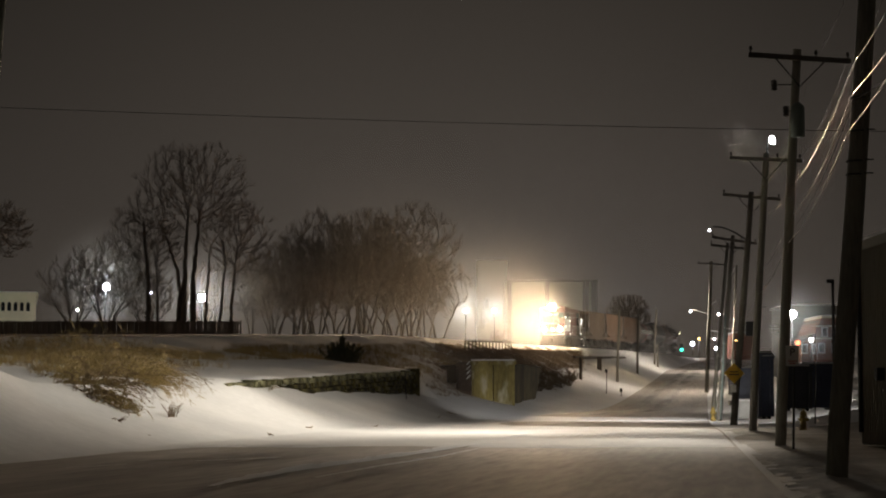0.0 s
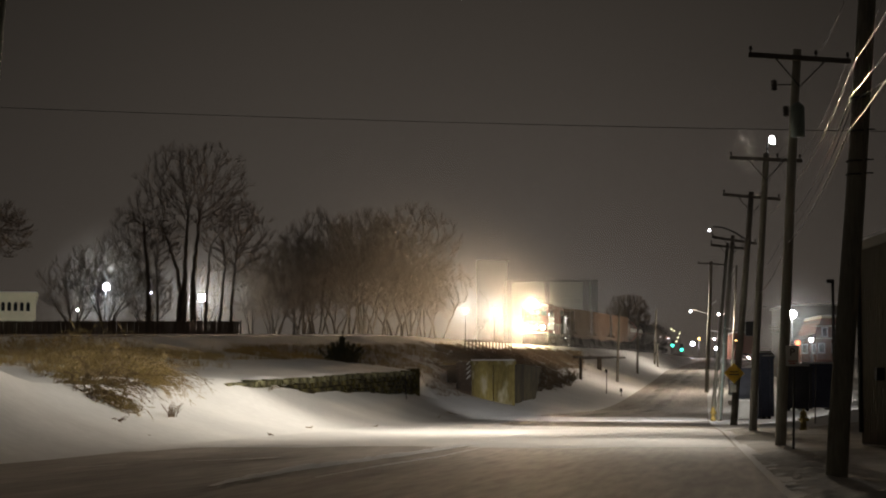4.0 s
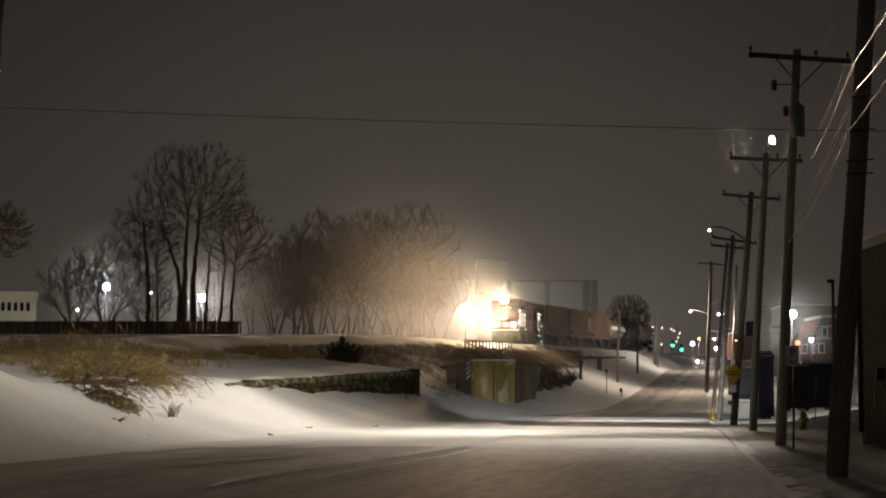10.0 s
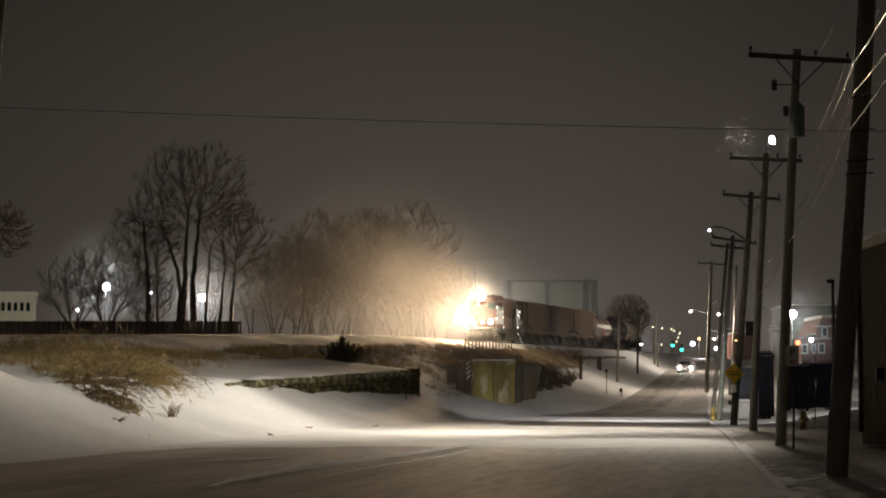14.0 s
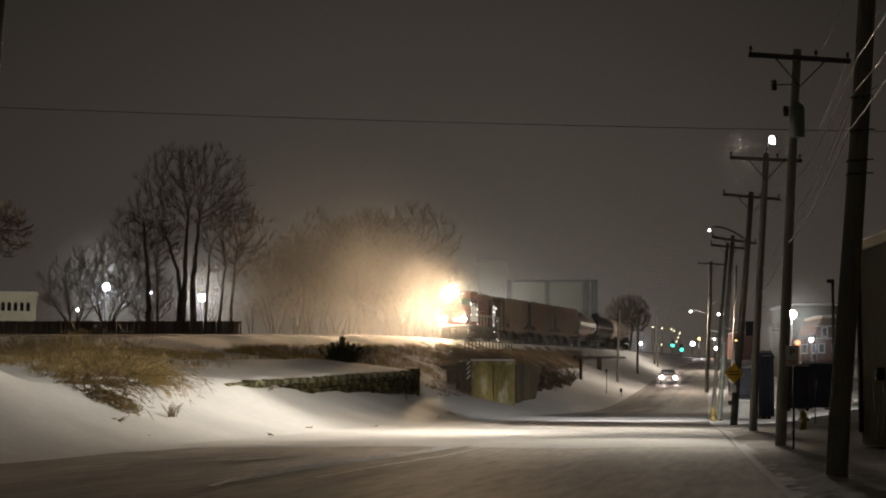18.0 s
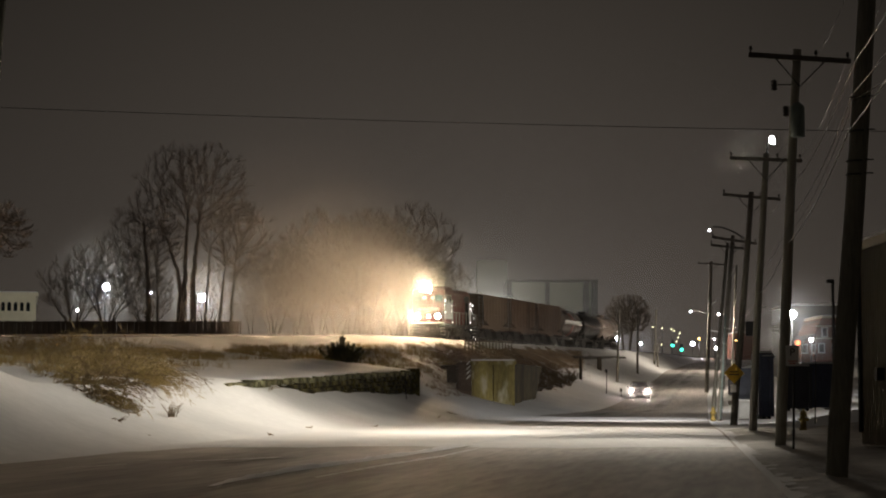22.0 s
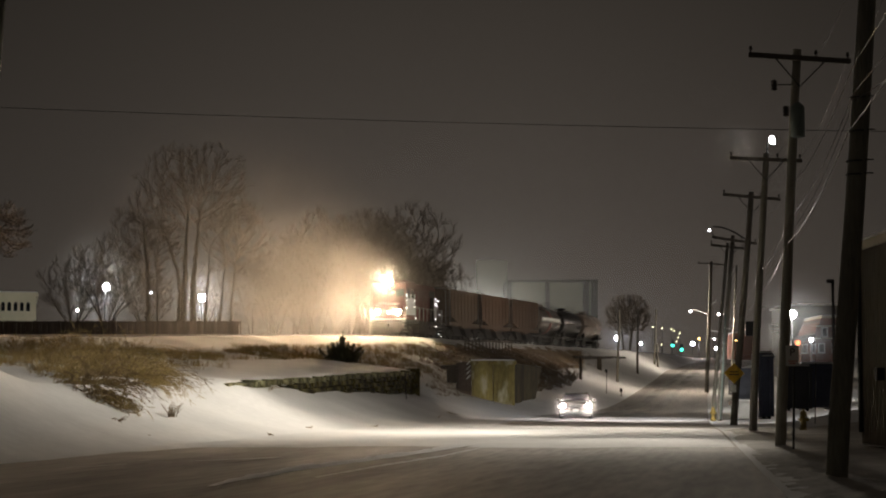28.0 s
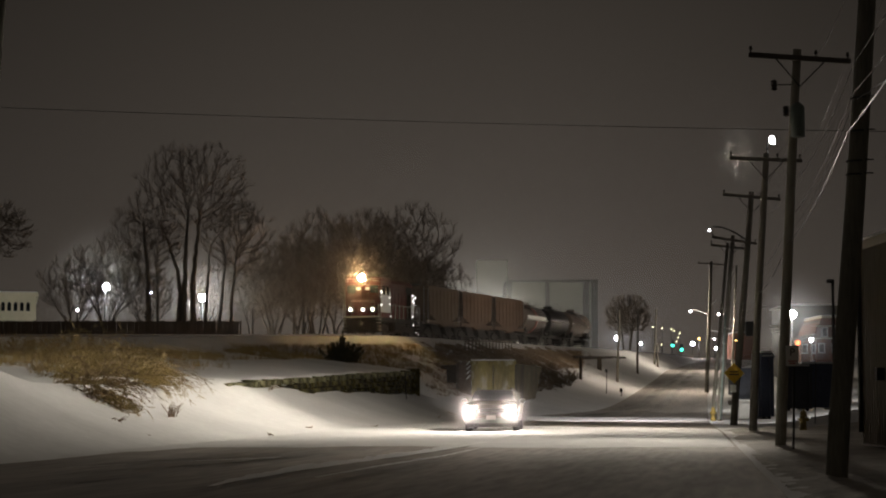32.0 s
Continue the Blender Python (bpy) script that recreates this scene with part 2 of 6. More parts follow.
CHROME = material("chrome", (0.7, 0.7, 0.7), 0.15, 1.0, vary=0.05, scale=3, bump=0)
DARK_GLASS = material("dark_glass", (0.015, 0.017, 0.02), 0.08, vary=0.1, scale=2, bump=0)
PALE_WALL = material("pale_stucco", (0.72, 0.68, 0.54), 0.85, vary=0.12, scale=2, bump=0.1)
PANEL = material("ribbed_panel", (0.25, 0.235, 0.19), 0.7, vary=0.12, scale=1, bump=0.1)
PANEL_EDGE = material("panel_edge_steel", (0.09, 0.083, 0.066), 0.7, vary=0.2, scale=1, bump=0.1)
TOWER = material("tower_panel", (0.60, 0.58, 0.50), 0.8, vary=0.12, scale=1, bump=0.1)
SIDING = material("metal_siding", (0.25, 0.22, 0.165), 0.75, 0.0, vary=0.25, scale=2, bump=0.1, stretch=(1, 1, 0.2))
ROOF_TRIM = material("roof_trim", (0.16, 0.135, 0.08), 0.6, vary=0.2, scale=3, bump=0.1)
BRICK = material("red_brick", (0.21, 0.085, 0.045), 0.9, vary=0.3, scale=5, bump=0.3, per_object=0.15)
DARK_WALL = material("dark_wall", (0.10, 0.085, 0.07), 0.9, vary=0.3, scale=2, bump=0.2)
BIN_BLUE = material("dumpster_blue_paint", (0.085, 0.102, 0.170), 0.5, 0.2, vary=0.3, scale=3, bump=0.1)
BIN_DARK = material("dumpster_dark_paint", (0.076, 0.082, 0.102), 0.5, 0.2, vary=0.3, scale=3, bump=0.1)
SIGN_YELLOW = material("sign_yellow", (0.50, 0.31, 0.015), 0.5, vary=0.12, scale=4, bump=0)
SIGN_WHITE = material("sign_white", (0.90, 0.90, 0.87), 0.5, vary=0.04, scale=4, bump=0)
SIGN_BLACK = material("sign_black", (0.02, 0.02, 0.02), 0.5, vary=0.1, scale=4, bump=0)
SIGN_RED = material("sign_red", (0.45, 0.05, 0.02), 0.5, vary=0.1, scale=4, bump=0)
HYDRANT = material("hydrant_yellow", (0.24, 0.165, 0.03), 0.5, vary=0.2, scale=6, bump=0.1)
UTILITY_BOX = material("utility_box_paint", (0.62, 0.62, 0.58), 0.5, vary=0.15, scale=4, bump=0.05)
FENCE = material("fence_boards", (0.125, 0.092, 0.07), 0.9, vary=0.3, scale=4, bump=0.3, per_object=0.25)

GLOW_HEAD = lamp_glow("headlight_beam_glow", (1.0, 0.72, 0.44), 2700)
GLOW_DITCH = lamp_glow("ditch_light_glow", (1.0, 0.74, 0.47), 3200)
GLOW_BEAM = lamp_glow("narrow_beam_glow", (1.0, 0.69, 0.41), 1000000)
GLOW_HEAD_DIM = lamp_glow("headlight_dim_glow", (1.0, 0.58, 0.25), 1700)
GLOW_DITCH_DIM = lamp_glow("ditch_dim_glow", (1.0, 0.95, 0.84), 7)
GLOW_WHITE = lamp_glow("white_lamp_glow", (1.0, 0.98, 0.95), 120)
GLOW_BLUE = lamp_glow("bluish_lamp_glow", (0.85, 0.90, 1.0), 120)
GLOW_WARM = lamp_glow("sodium_lamp_glow", (1.0, 0.55, 0.15), 12)
GLOW_GREEN = lamp_glow("green_signal_glow", (0.05, 1.0, 0.65), 6)
GLOW_RED = lamp_glow("red_signal_glow", (1.0, 0.20, 0.07), 4)
GLOW_CAR = lamp_glow("car_headlamp_glow", (1.0, 0.82, 0.74), 540)
GLOW_STEP = lamp_glow("step_light_glow", (1.0, 0.96, 0.95), 5.0)
GLOW_BOARD = lamp_glow("number_board_glow", (1.0, 0.95, 0.85), 0.22)
GLOW_STREET = lamp_glow("street_lamp_glow", (1.0, 0.97, 0.95), 30)


# ------------------------------------------------------------------ mesh helpers
def part(name, bm, mat, parent=None, label=""):
    """Links a bmesh as one mesh object, under a thing or a part."""
    me = bpy.data.meshes.new(name)
    bm.normal_update()
    bm.to_mesh(me)
    bm.free()
    me.materials.append(mat)
    ob = new(name, me)
    if parent:
        ob.parent = parent
    if label:
        tagged(ob, label)
    return ob


def shared(name, ob, m, parent):
    """Another object on the mesh of ob."""
    o = new(name, ob.data)
    o.parent = parent
    o.matrix_basis = m
    return o


def empty(name, m=None):
    ob = new(name)
    ob.empty_display_size = 0.2
    if m is not None:
        ob.matrix_basis = m
    return ob


def box(bm, c, s, m=None, bevel=0.0):
    r = bmesh.ops.create_cube(bm, size=1.0)
    vs = r["verts"]
    bmesh.ops.scale(bm, vec=s, verts=vs)
    if bevel:
        es = list({e for v in vs for e in v.link_edges})
        vs = list({v for f in bmesh.ops.bevel(bm, geom=es, offset=bevel, segments=2, affect="EDGES")["faces"] for v in f.verts} | {v for v in vs if v.is_valid})
    bmesh.ops.translate(bm, vec=c, verts=vs)
    if m is not None:
        bmesh.ops.transform(bm, matrix=m, verts=vs)
    return vs


def boxes(*args, bevel=0.0):
    bm = bmesh.new()
    for c, s in args:
        box(bm, c, s, bevel=bevel)
    return bm


def tube(bm, a, b, ra, rb=None, n=8, caps=True):
    """A tapered rod from a to b."""
    a, b = Vector(a), Vector(b)
    rb = ra if rb is None else rb
    d = (b - a)
    q = d.to_track_quat("Z", "Y").to_matrix()
    rings = []
    for p, r in ((a, ra), (b, rb)):
        rings.append([bm.verts.new(p + q @ Vector((math.cos(2 * math.pi * i / n) * r, math.sin(2 * math.pi * i / n) * r, 0))) for i in range(n)])
    for i in range(n):
        f = bm.faces.new((rings[0][i], rings[0][(i + 1) % n], rings[1][(i + 1) % n], rings[1][i]))
        f.smooth = n > 5
    if caps:
        bm.faces.new(rings[0][::-1])
        bm.faces.new(rings[1])
    return rings


def tubes(*args, n=8):
    bm = bmesh.new()
    for a in args:
        tube(bm, *a, n=n)
    return bm


def chain(bm, pts, r, n=6):
    """A bent rod along pts."""
    for a, b in zip(pts, pts[1:]):
        tube(bm, a, b, r, r, n)


def ball(bm, c, r, sx=1, sy=1, sz=1, seg=12):
    vs = bmesh.ops.create_uvsphere(bm, u_segments=seg, v_segments=max(6, seg // 2), radius=r)["verts"]
    bmesh.ops.scale(bm, vec=(sx, sy, sz), verts=vs)
    bmesh.ops.translate(bm, vec=c, verts=vs)
    for f in {f for v in vs for f in v.link_faces}:
        f.smooth = True
    return vs


def lathe(bm, profile, n=16, base=(0, 0, 0)):
    """Turns (radius, height) pairs about z."""
    rings = [[bm.verts.new((base[0] + r * math.cos(2 * math.pi * i / n), base[1] + r * math.sin(2 * math.pi * i / n), base[2] + z)) for i in range(n)] for r, z in profile]
    for lo, hi in zip(rings, rings[1:]):
        for i in range(n):
            bm.faces.new((lo[i], lo[(i + 1) % n], hi[(i + 1) % n], hi[i])).smooth = True
    bm.faces.new(rings[0][::-1])
    bm.faces.new(rings[-1])


def prism(bm, outline, y0, y1, axis="y"):
    """Extrudes a closed outline of (x, z) from y0 to y1."""
    lo = [bm.verts.new((x, y0, z)) for x, z in outline]
    hi = [bm.verts.new((x, y1, z)) for x, z in outline]
    n = len(outline)
    bm.faces.new(lo)
    bm.faces.new(hi[::-1])
    for i in range(n):
        bm.faces.new((lo[i], hi[i], hi[(i + 1) % n], lo[(i + 1) % n]))
    bmesh.ops.recalc_face_normals(bm, faces=bm.faces[:])


# ------------------------------------------------------------------ the lie of the land
EDGE_Y = (-60, 0, 60, 100, 106, 120, 135, 150, 165, 180, 205, 233, 290, 350, 700)
EDGE_L = (-23.6, -13.7, -3.8, 2.8, 4.0, 8.0, 11.4, 14.2, 16.8, 19.4, 23.6, 28.0, 39.0, 51.0, 121.0)
KERB_Y = (-60, 0, 27.7, 62, 78, 96, 170, 233, 290, 350, 700)
KERB_X = (-6.5, 1.3, 4.9, 9.4, 11.3, 13.8, 24.3, 36.0, 50.0, 64.0, 140.0)
RISE_Y = (-60, 70, 100, 135, 150, 180, 233, 290, 350, 600, 3000)
RISE_Z = (0, 0, -0.12, 0.05, 0.45, 1.8, 4.1, 6.1, 8.0, 12.0, 14.0)


def ramp_to(v, a, b):
    t = min(1.0, max(0.0, (v - a) / (b - a)))
    return t * t * (3 - 2 * t)


def left_edge(y):
    return float(np.interp(y, EDGE_Y, EDGE_L))


def kerb(y):
    return float(np.interp(y, KERB_Y, KERB_X))


def road_z(y):
    if y < 125:
        return float(np.interp(y, RISE_Y, RISE_Z))
    w = min(22.0, (y - 125) * 0.5)
    return float(np.mean(np.interp((y - w, y - w / 2, y, y + w / 2, y + w), RISE_Y, RISE_Z)))


def track_x(y):
    return -48.9 + 0.293 * y


def track_z(y):
    return 5.75 - 0.032 * (145 - y) if y < 145 else 5.75 + 0.010 * (y - 145)


def bench_z(y):
    """Height of the railway shelf, never below the bank near the street."""
    return max(2.5, track_z(y))


def wall_top(y):
    return float(np.interp(y, (60, 66, 103), (1.5, 1.70, 2.58)))


def ground_z(x, y):
    zr = road_z(y)
    xl = left_edge(y)
    e = xl - x
    if e <= 0:
        k = x - kerb(y)
        if k <= 0:
            return zr - 0.03
        z = zr + 0.03 * ramp_to(k, 0, 1.6)
        return z + 0.75 * ramp_to(k, 2.0, 8.0) * ramp_to(y, 50, 78) * (1 - ramp_to(y, 150, 200))
    zt = bench_z(y)
    if y > 300:
        zt = max(zt, zr)
    et = max(2.6, xl - track_x(y) - 3.4)
    s = min(1.0, e / et)
    lip = max(0.0, et - e)
    drop = 0.09 * min(lip, 4.0) * min(1.0, et / 8)
    zt -= drop
    plain = zr + (zt - zr) * (0.55 * s + 0.45 * ramp_to(s, 0.0, 1.0))
    # stretch with the retaining wall
    bare = float(np.interp(y, (60, 66, 72, 84, 103), (0.0, 0.02, 0.25, 0.70, 1.25))) + 0.16 * noise.noise((y * 0.16, 3.0, 0.0))
    foot = wall_top(y) - max(0.0, bare)
    low = zr + (foot - zr) * min(1.0, e / 4.9) ** 1.7
    if e < 5.01:
        walled = low
    else:
        walled = wall_top(y) + (zt - wall_top(y)) * min(1.0, (e - 5.0) / max(1.0, et - 5.0)) ** 0.85
    # near bank
    near = min(3.3, 0.33 * e * e / (e + 2.0) + 0.053 * e * e)
    a = ramp_to(y, 41, 50)
    b = ramp_to(y, 102.6, 110)
    z = near * (1 - a) + a * (walled * (1 - b) + plain * b)
    return z + 0.10 * noise.noise((x * 0.35, y * 0.25, 0.0)) * min(1.0, e / 2) + 0.04 * noise.noise((x * 1.3, y * 0.9, 5.0)) * min(1.0, e)


def axis_steps(spans):
    out = []
    for a, b, d in spans:
        n = max(1, round((b - a) / d))
        out += [a + (b - a) * i / n for i in range(n)]
    return out + [spans[-1][1]]


def sheet(name, xs_of, ys, height, mat):
    verts, faces = [], []
    nx = len(xs_of(ys[0]))
    for y in ys:
        for x in xs_of(y):
            verts.append((x, y, height(x, y)))
    for j in range(len(ys) - 1):
        for i in range(nx - 1):
            k = j * nx + i
            faces.append((k, k + 1, k + nx + 1, k + nx))
    me = bpy.data.meshes.new(name)
    me.from_pydata(verts, [], faces)
    me.polygons.foreach_set("use_smooth", [True] * len(faces))
    me.materials.append(mat)
    return new(name, me)


GX = axis_steps([(-3000, -400, 650), (-400, -80, 20), (-80, -36, 2.0), (-36, 22, 0.6), (22, 80, 2.0), (80, 400, 20), (400, 3000, 650)])
GX = sorted(GX + [-5.08, -5.0, -4.92, -0.02, 0.02])


def street_lines(y):
    """Lines along the street's edge, so that wall and kerb run with the grid."""
    s = left_edge(min(240.0, max(10.0, y)))
    return [x + s * (1 - ramp_to(abs(x), 60, 300)) for x in GX]


GY = axis_steps([(-2000, -100, 300), (-100, 15, 6), (15, 125, 0.6), (125, 240, 1.0), (240, 400, 8), (400, 3000, 200)])
ground = sheet("ground", street_lines, GY, ground_z, SNOW)
tagged(ground, "snow-covered ground with a drifted bank beside the street", "ground", kind="structure")
RY = axis_steps([(-60, 20, 4), (20, 240, 1.0), (240, 560, 8)])
road = sheet("road", lambda y: [left_edge(y) + 0.05 + (kerb(y) - left_edge(y) - 0.08) * i / 16 for i in range(17)], RY,
             lambda x, y: road_z(y) + 0.012 + 0.015 * noise.noise((x * 0.5, y * 0.15, 2.0)), ROAD)
tagged(road, "snow-dusted street with packed wheel tracks", "road", kind="structure")


def apron_edge(y):
    """How far the bank's drifted snow reaches over the street, widened where the lamp pools lie."""
    x = float(np.interp(y, (37, 40.5, 42.0, 43.5, 45.0, 60, 67, 70, 74, 85, 89, 92, 104, 107, 110),
                        (-8.2, -7.6, -3.5, 3.5, 8.0, 9.6, 9.8, 6.5, 2.6, 2.6, 4.5, 14.0, 15.0, 7.0, 5.0)))
    x += 0.9 * noise.noise((y * 0.22, 1.0, 0.0)) + 0.7 * noise.noise((y * 0.9, 4.0, 0.0))
    return min(kerb(y) - 0.1, max(left_edge(y) + 0.1, x))


def apron_near(x):
    """Where the snow on the street begins, a ragged line across it that also edges the lamp pool."""
    return 43.2 + 1.6 * noise.noise((x * 0.35, 8.0, 0.0)) + 1.0 * noise.noise((x * 1.7, 2.0, 0.0)) + 0.6 * noise.noise((x * 5.0, 3.0, 0.0))


# real drift at the bank; its pale spread across the street paints lamp pools
apron = sheet("snow_pool_apron", lambda y: [left_edge(y) - 0.4 + (apron_edge(y) - left_edge(y) + 0.4) * i / 24 for i in range(25)], axis_steps([(38, 110, 0.25)]),
              lambda x, y: max(road_z(y) + 0.034 - 0.02 * ramp_to(x - apron_edge(y), -0.5, 0.0) - 0.06 * (1 - ramp_to(y - apron_near(x), 0.0, 1.6)) * ramp_to(x - left_edge(y), 0.0, 1.0), ground_z(x, y) + 0.006), SNOW)
tagged(apron, "drift of snow over the street's edge, widened as pale lamp pools", "snow", kind="stuff")


def trodden(x, y):
    """Footprints and kicked-up lumps in the snow beside the kerb."""
    k = x - kerb(y)
    much = ramp_to(k, -0.3, 0.3) * (1 - ramp_to(k, 1.0, 2.2)) * ramp_to(y, 19, 22) * (1 - ramp_to(y, 34, 44)) + 0.12
    lump = noise.noise((x * 2.6, y * 1.7, 1.0)) + 0.7 * noise.noise((x * 6.0, y * 3.6, 7.0))
    return 0.05 * much * lump


pavement = sheet("pavement", lambda y: [kerb(y) + 0.12 + 13.0 * (i / 90) ** 1.7 for i in range(91)], axis_steps([(4, 19, 2), (19, 44, 0.14), (44, 66, 0.6)]),
                 lambda x, y: ground_z(x, y) + 0.03 - 0.035 * (1 - ramp_to(x - kerb(y), 0.12, 0.7)) + trodden(x, y), TRAMPLED)
tagged(pavement, "trampled dirty snow on the pavement", "pavement", kind="structure")


# ------------------------------------------------------------------ railway
def along(y, off=0.0, up=0.0):
    """A point by the track: at depth y, off metres to its right, up metres over the ballast."""
    n = Vector((0.9597, -0.2812))
    return Vector((track_x(y) + n.x * off, y + n.y * off, track_z(y) + up))


def railway():
    th = empty("railway_track", Matrix())
    tagged(th, "single railway track half buried in snow", "railway track", kind="structure")
    for off in (-0.72, 0.72):
        bm = bmesh.new()
        ys = axis_steps([(92, 300, 6)])
        for a, b in zip(ys, ys[1:]):
            p, q = along(a, off, 0.02), along(b, off, 0.02)
            d = (q - p)
            m = Matrix.Translation((p + q) / 2) @ d.to_track_quat("Y", "Z").to_matrix().to_4x4()
            box(bm, (0, 0, 0.07), (0.07, d.length, 0.14), m)
        part("rail", bm, RAIL, th)


railway()


# ------------------------------------------------------------------ stone retaining wall and the old bridge abutment
def wall_line(y):
    return left_edge(y) - 5.0


def stone_wall():
    th = empty("retaining_wall", Matrix())
    tagged(th, "low mossy stone block wall half buried in drifted snow", "retaining wall", kind="structure")
    rng = random.Random(4)
    meshes = []
    for k in range(9):
        bm = bmesh.new()
        box(bm, (0, 0, 0), (0.60, 0.97, 0.21), bevel=0.025)
        for v in bm.verts:
            v.co += Vector((rng.uniform(-0.03, 0.03), rng.uniform(-0.03, 0.03), rng.uniform(-0.02, 0.02)))
        me = bpy.data.meshes.new("stone_block")
        bm.to_mesh(me)
        bm.free()
        me.materials.append(MOSS_STONE if k > 5 else STONE)
        meshes.append(me)
    for row in range(6):
        y = 65.2 + (row % 2) * 0.5
        while y < 101.0:
            top = wall_top(y)
            z = top - 0.11 - row * 0.235
            o = new("stone_block", meshes[rng.randrange(6, 9) if row == 0 else rng.randrange(6)])
            o.parent = th
            sy = min(rng.choice((0.8, 1.1, 1.4, 1.8, 2.3)), 102.3 - y)
            y += 0.5 * sy
            o.matrix_basis = pose(wall_line(y) + 0.05 + rng.uniform(-0.07, 0.06) + (0.06 if row == 0 else 0), y, z + rng.uniform(-0.015, 0.015), rng.uniform(-1.5, 1.5), rng.uniform(-3, 3), -9.4) @ Matrix.Diagonal((1, sy, rng.uniform(0.9, 1.04), 1))
            y += 0.5 * sy + 0.02
    # core behind the blocks
    bm = bmesh.new()
    ys = axis_steps([(65, 103, 2)])
    for a, b in zip(ys, ys[1:]):
        p = Vector((wall_line(a) - 0.25, a, wall_top(a) - 0.95))
        q = Vector((wall_line(b) - 0.25, b, wall_top(b) - 0.95))
        d = q - p
        m = Matrix.Translation((p + q) / 2) @ d.to_track_quat("Y", "Z").to_matrix().to_4x4()
        box(bm, (0, 0, 0), (0.5, d.length, 1.7), m)
    part("wall_core", bm, DARK_CONCRETE, th)
    # end pier
    bm = bmesh.new()
    box(bm, (wall_line(103) - 0.05, 102.7, 1.70), (0.72, 0.9, 1.72), bevel=0.05)
    box(bm, (wall_line(103) - 0.05, 102.7, 2.60), (0.8, 1.0, 0.10), bevel=0.03)
    part("end_pier", bm, STONE, th)


stone_wall()


def abutment():
    th = empty("bridge_abutment", Matrix())
    tagged(th, "weathered yellowed concrete bridge abutment beside the street", "abutment", kind="structure")
    Y = 118.0
    x0, x1 = 1.838, 4.577
    zt = 3.134
    bm = bmesh.new()
    # lit end face with a vertical joint
    mid = (x0 + x1) / 2
    box(bm, ((x0 + mid) / 2 - 0.01, Y + 0.6, zt / 2 - 0.3), (mid - x0 - 0.03, 1.2, zt + 0.6), bevel=0.03)
    box(bm, ((x1 + mid) / 2 + 0.01, Y + 0.6, zt / 2 - 0.3), (x1 - mid - 0.03, 1.2, zt + 0.6), bevel=0.03)
    part("end_face", bm, CONCRETE, th)
    bm = bmesh.new()
    box(bm, (mid, Y + 0.58, zt + 0.10), (x1 - x0 + 0.2, 1.5, 0.24), bevel=0.03)
    part("coping", bm, CONCRETE, th)
    bm = bmesh.new()
    box(bm, (mid, Y + 0.6, zt + 0.27), (x1 - x0 + 0.1, 1.3, 0.10), bevel=0.045)
    part("snow_cap", bm, SNOW, th)
    # flank along the street
    m = Matrix.Translation((x1 - 0.1, Y + 0.9, 0)) @ pose(0, 0, 0, 0, 0, -9.4)
    bm = bmesh.new()
    side = [(0, -0.5), (0, zt + 0.1), (17, zt + 0.1), (10.5, -0.5)]
    near = [bm.verts.new((0.0, py, pz)) for py, pz in side]
    back = [bm.verts.new((-1.0, py, pz)) for py, pz in side]
    bm.faces.new(near)
    bm.faces.new(back[::-1])
    for k in range(4):
        bm.faces.new((near[k], back[k], back[(k + 1) % 4], near[(k + 1) % 4]))
    bmesh.ops.recalc_face_normals(bm, faces=bm.faces[:])
    bmesh.ops.transform(bm, matrix=m, verts=bm.verts[:])
    part("flank_wall", bm, MOSSY_CONCRETE, th, "darker mossy concrete flank")
    # splayed wing
    bm = bmesh.new()
    plan = [(x0 - 0.02, Y + 0.04), (x0 - 0.02, Y + 1.6), (x0 - 0.97, Y + 1.9), (x0 - 0.97, Y + 0.9)]
    lo = [bm.verts.new((px, py, -0.5)) for px, py in plan]
    hi = [bm.verts.new((px, py, zt + 0.12)) for px, py in plan]
    bm.faces.new(hi[::-1])
    for k in range(4):
        bm.faces.new((lo[k], lo[(k + 1) % 4], hi[(k + 1) % 4], hi[k]))
    bmesh.ops.recalc_face_normals(bm, faces=bm.faces[:])
    part("wing_wall", bm, DARK_CONCRETE, th, "dark splayed concrete wing")
    for k in range(5):
        f = (k + 0.5) / 5
        m = Matrix.Translation((x0 - 0.02 - 0.95 * f, Y + 0.0 + 0.86 * f, zt / 2)) @ pose(0, 0, 0, 0, 0, -42.2)
        bm = bmesh.new()
        box(bm, (0, -0.02 - 0.015 * (k % 2), 0.06 * (k % 3)), (0.235, 0.06, zt + 0.1), m, bevel=0.012)
        part("plank", bm, FENCE, th)
    # broken remains behind
    bm = boxes(((0.592, 121.0, 2.553), (0.7, 0.6, 1.2)), ((0.298, 122.0, 3.01), (0.9, 0.5, 0.25)), bevel=0.06)
    part("rubble", bm, DARK_CONCRETE, th)
    # object marker with slanting bars
    bars = bmesh.new()
    cx, cy, cz = (1.617, 117.6, 2.769)
    for k in range(4):
        box(bars, (0, 0, 0), (0.34, 0.02, 0.07), Matrix.Translation((cx, cy, cz + 0.45 - 0.3 * k)) @ pose(0, 0, 0, 0, -48, 0))
    part("marker_bar", bars, UTILITY_BOX, th, "white slanting warning bars")


abutment()


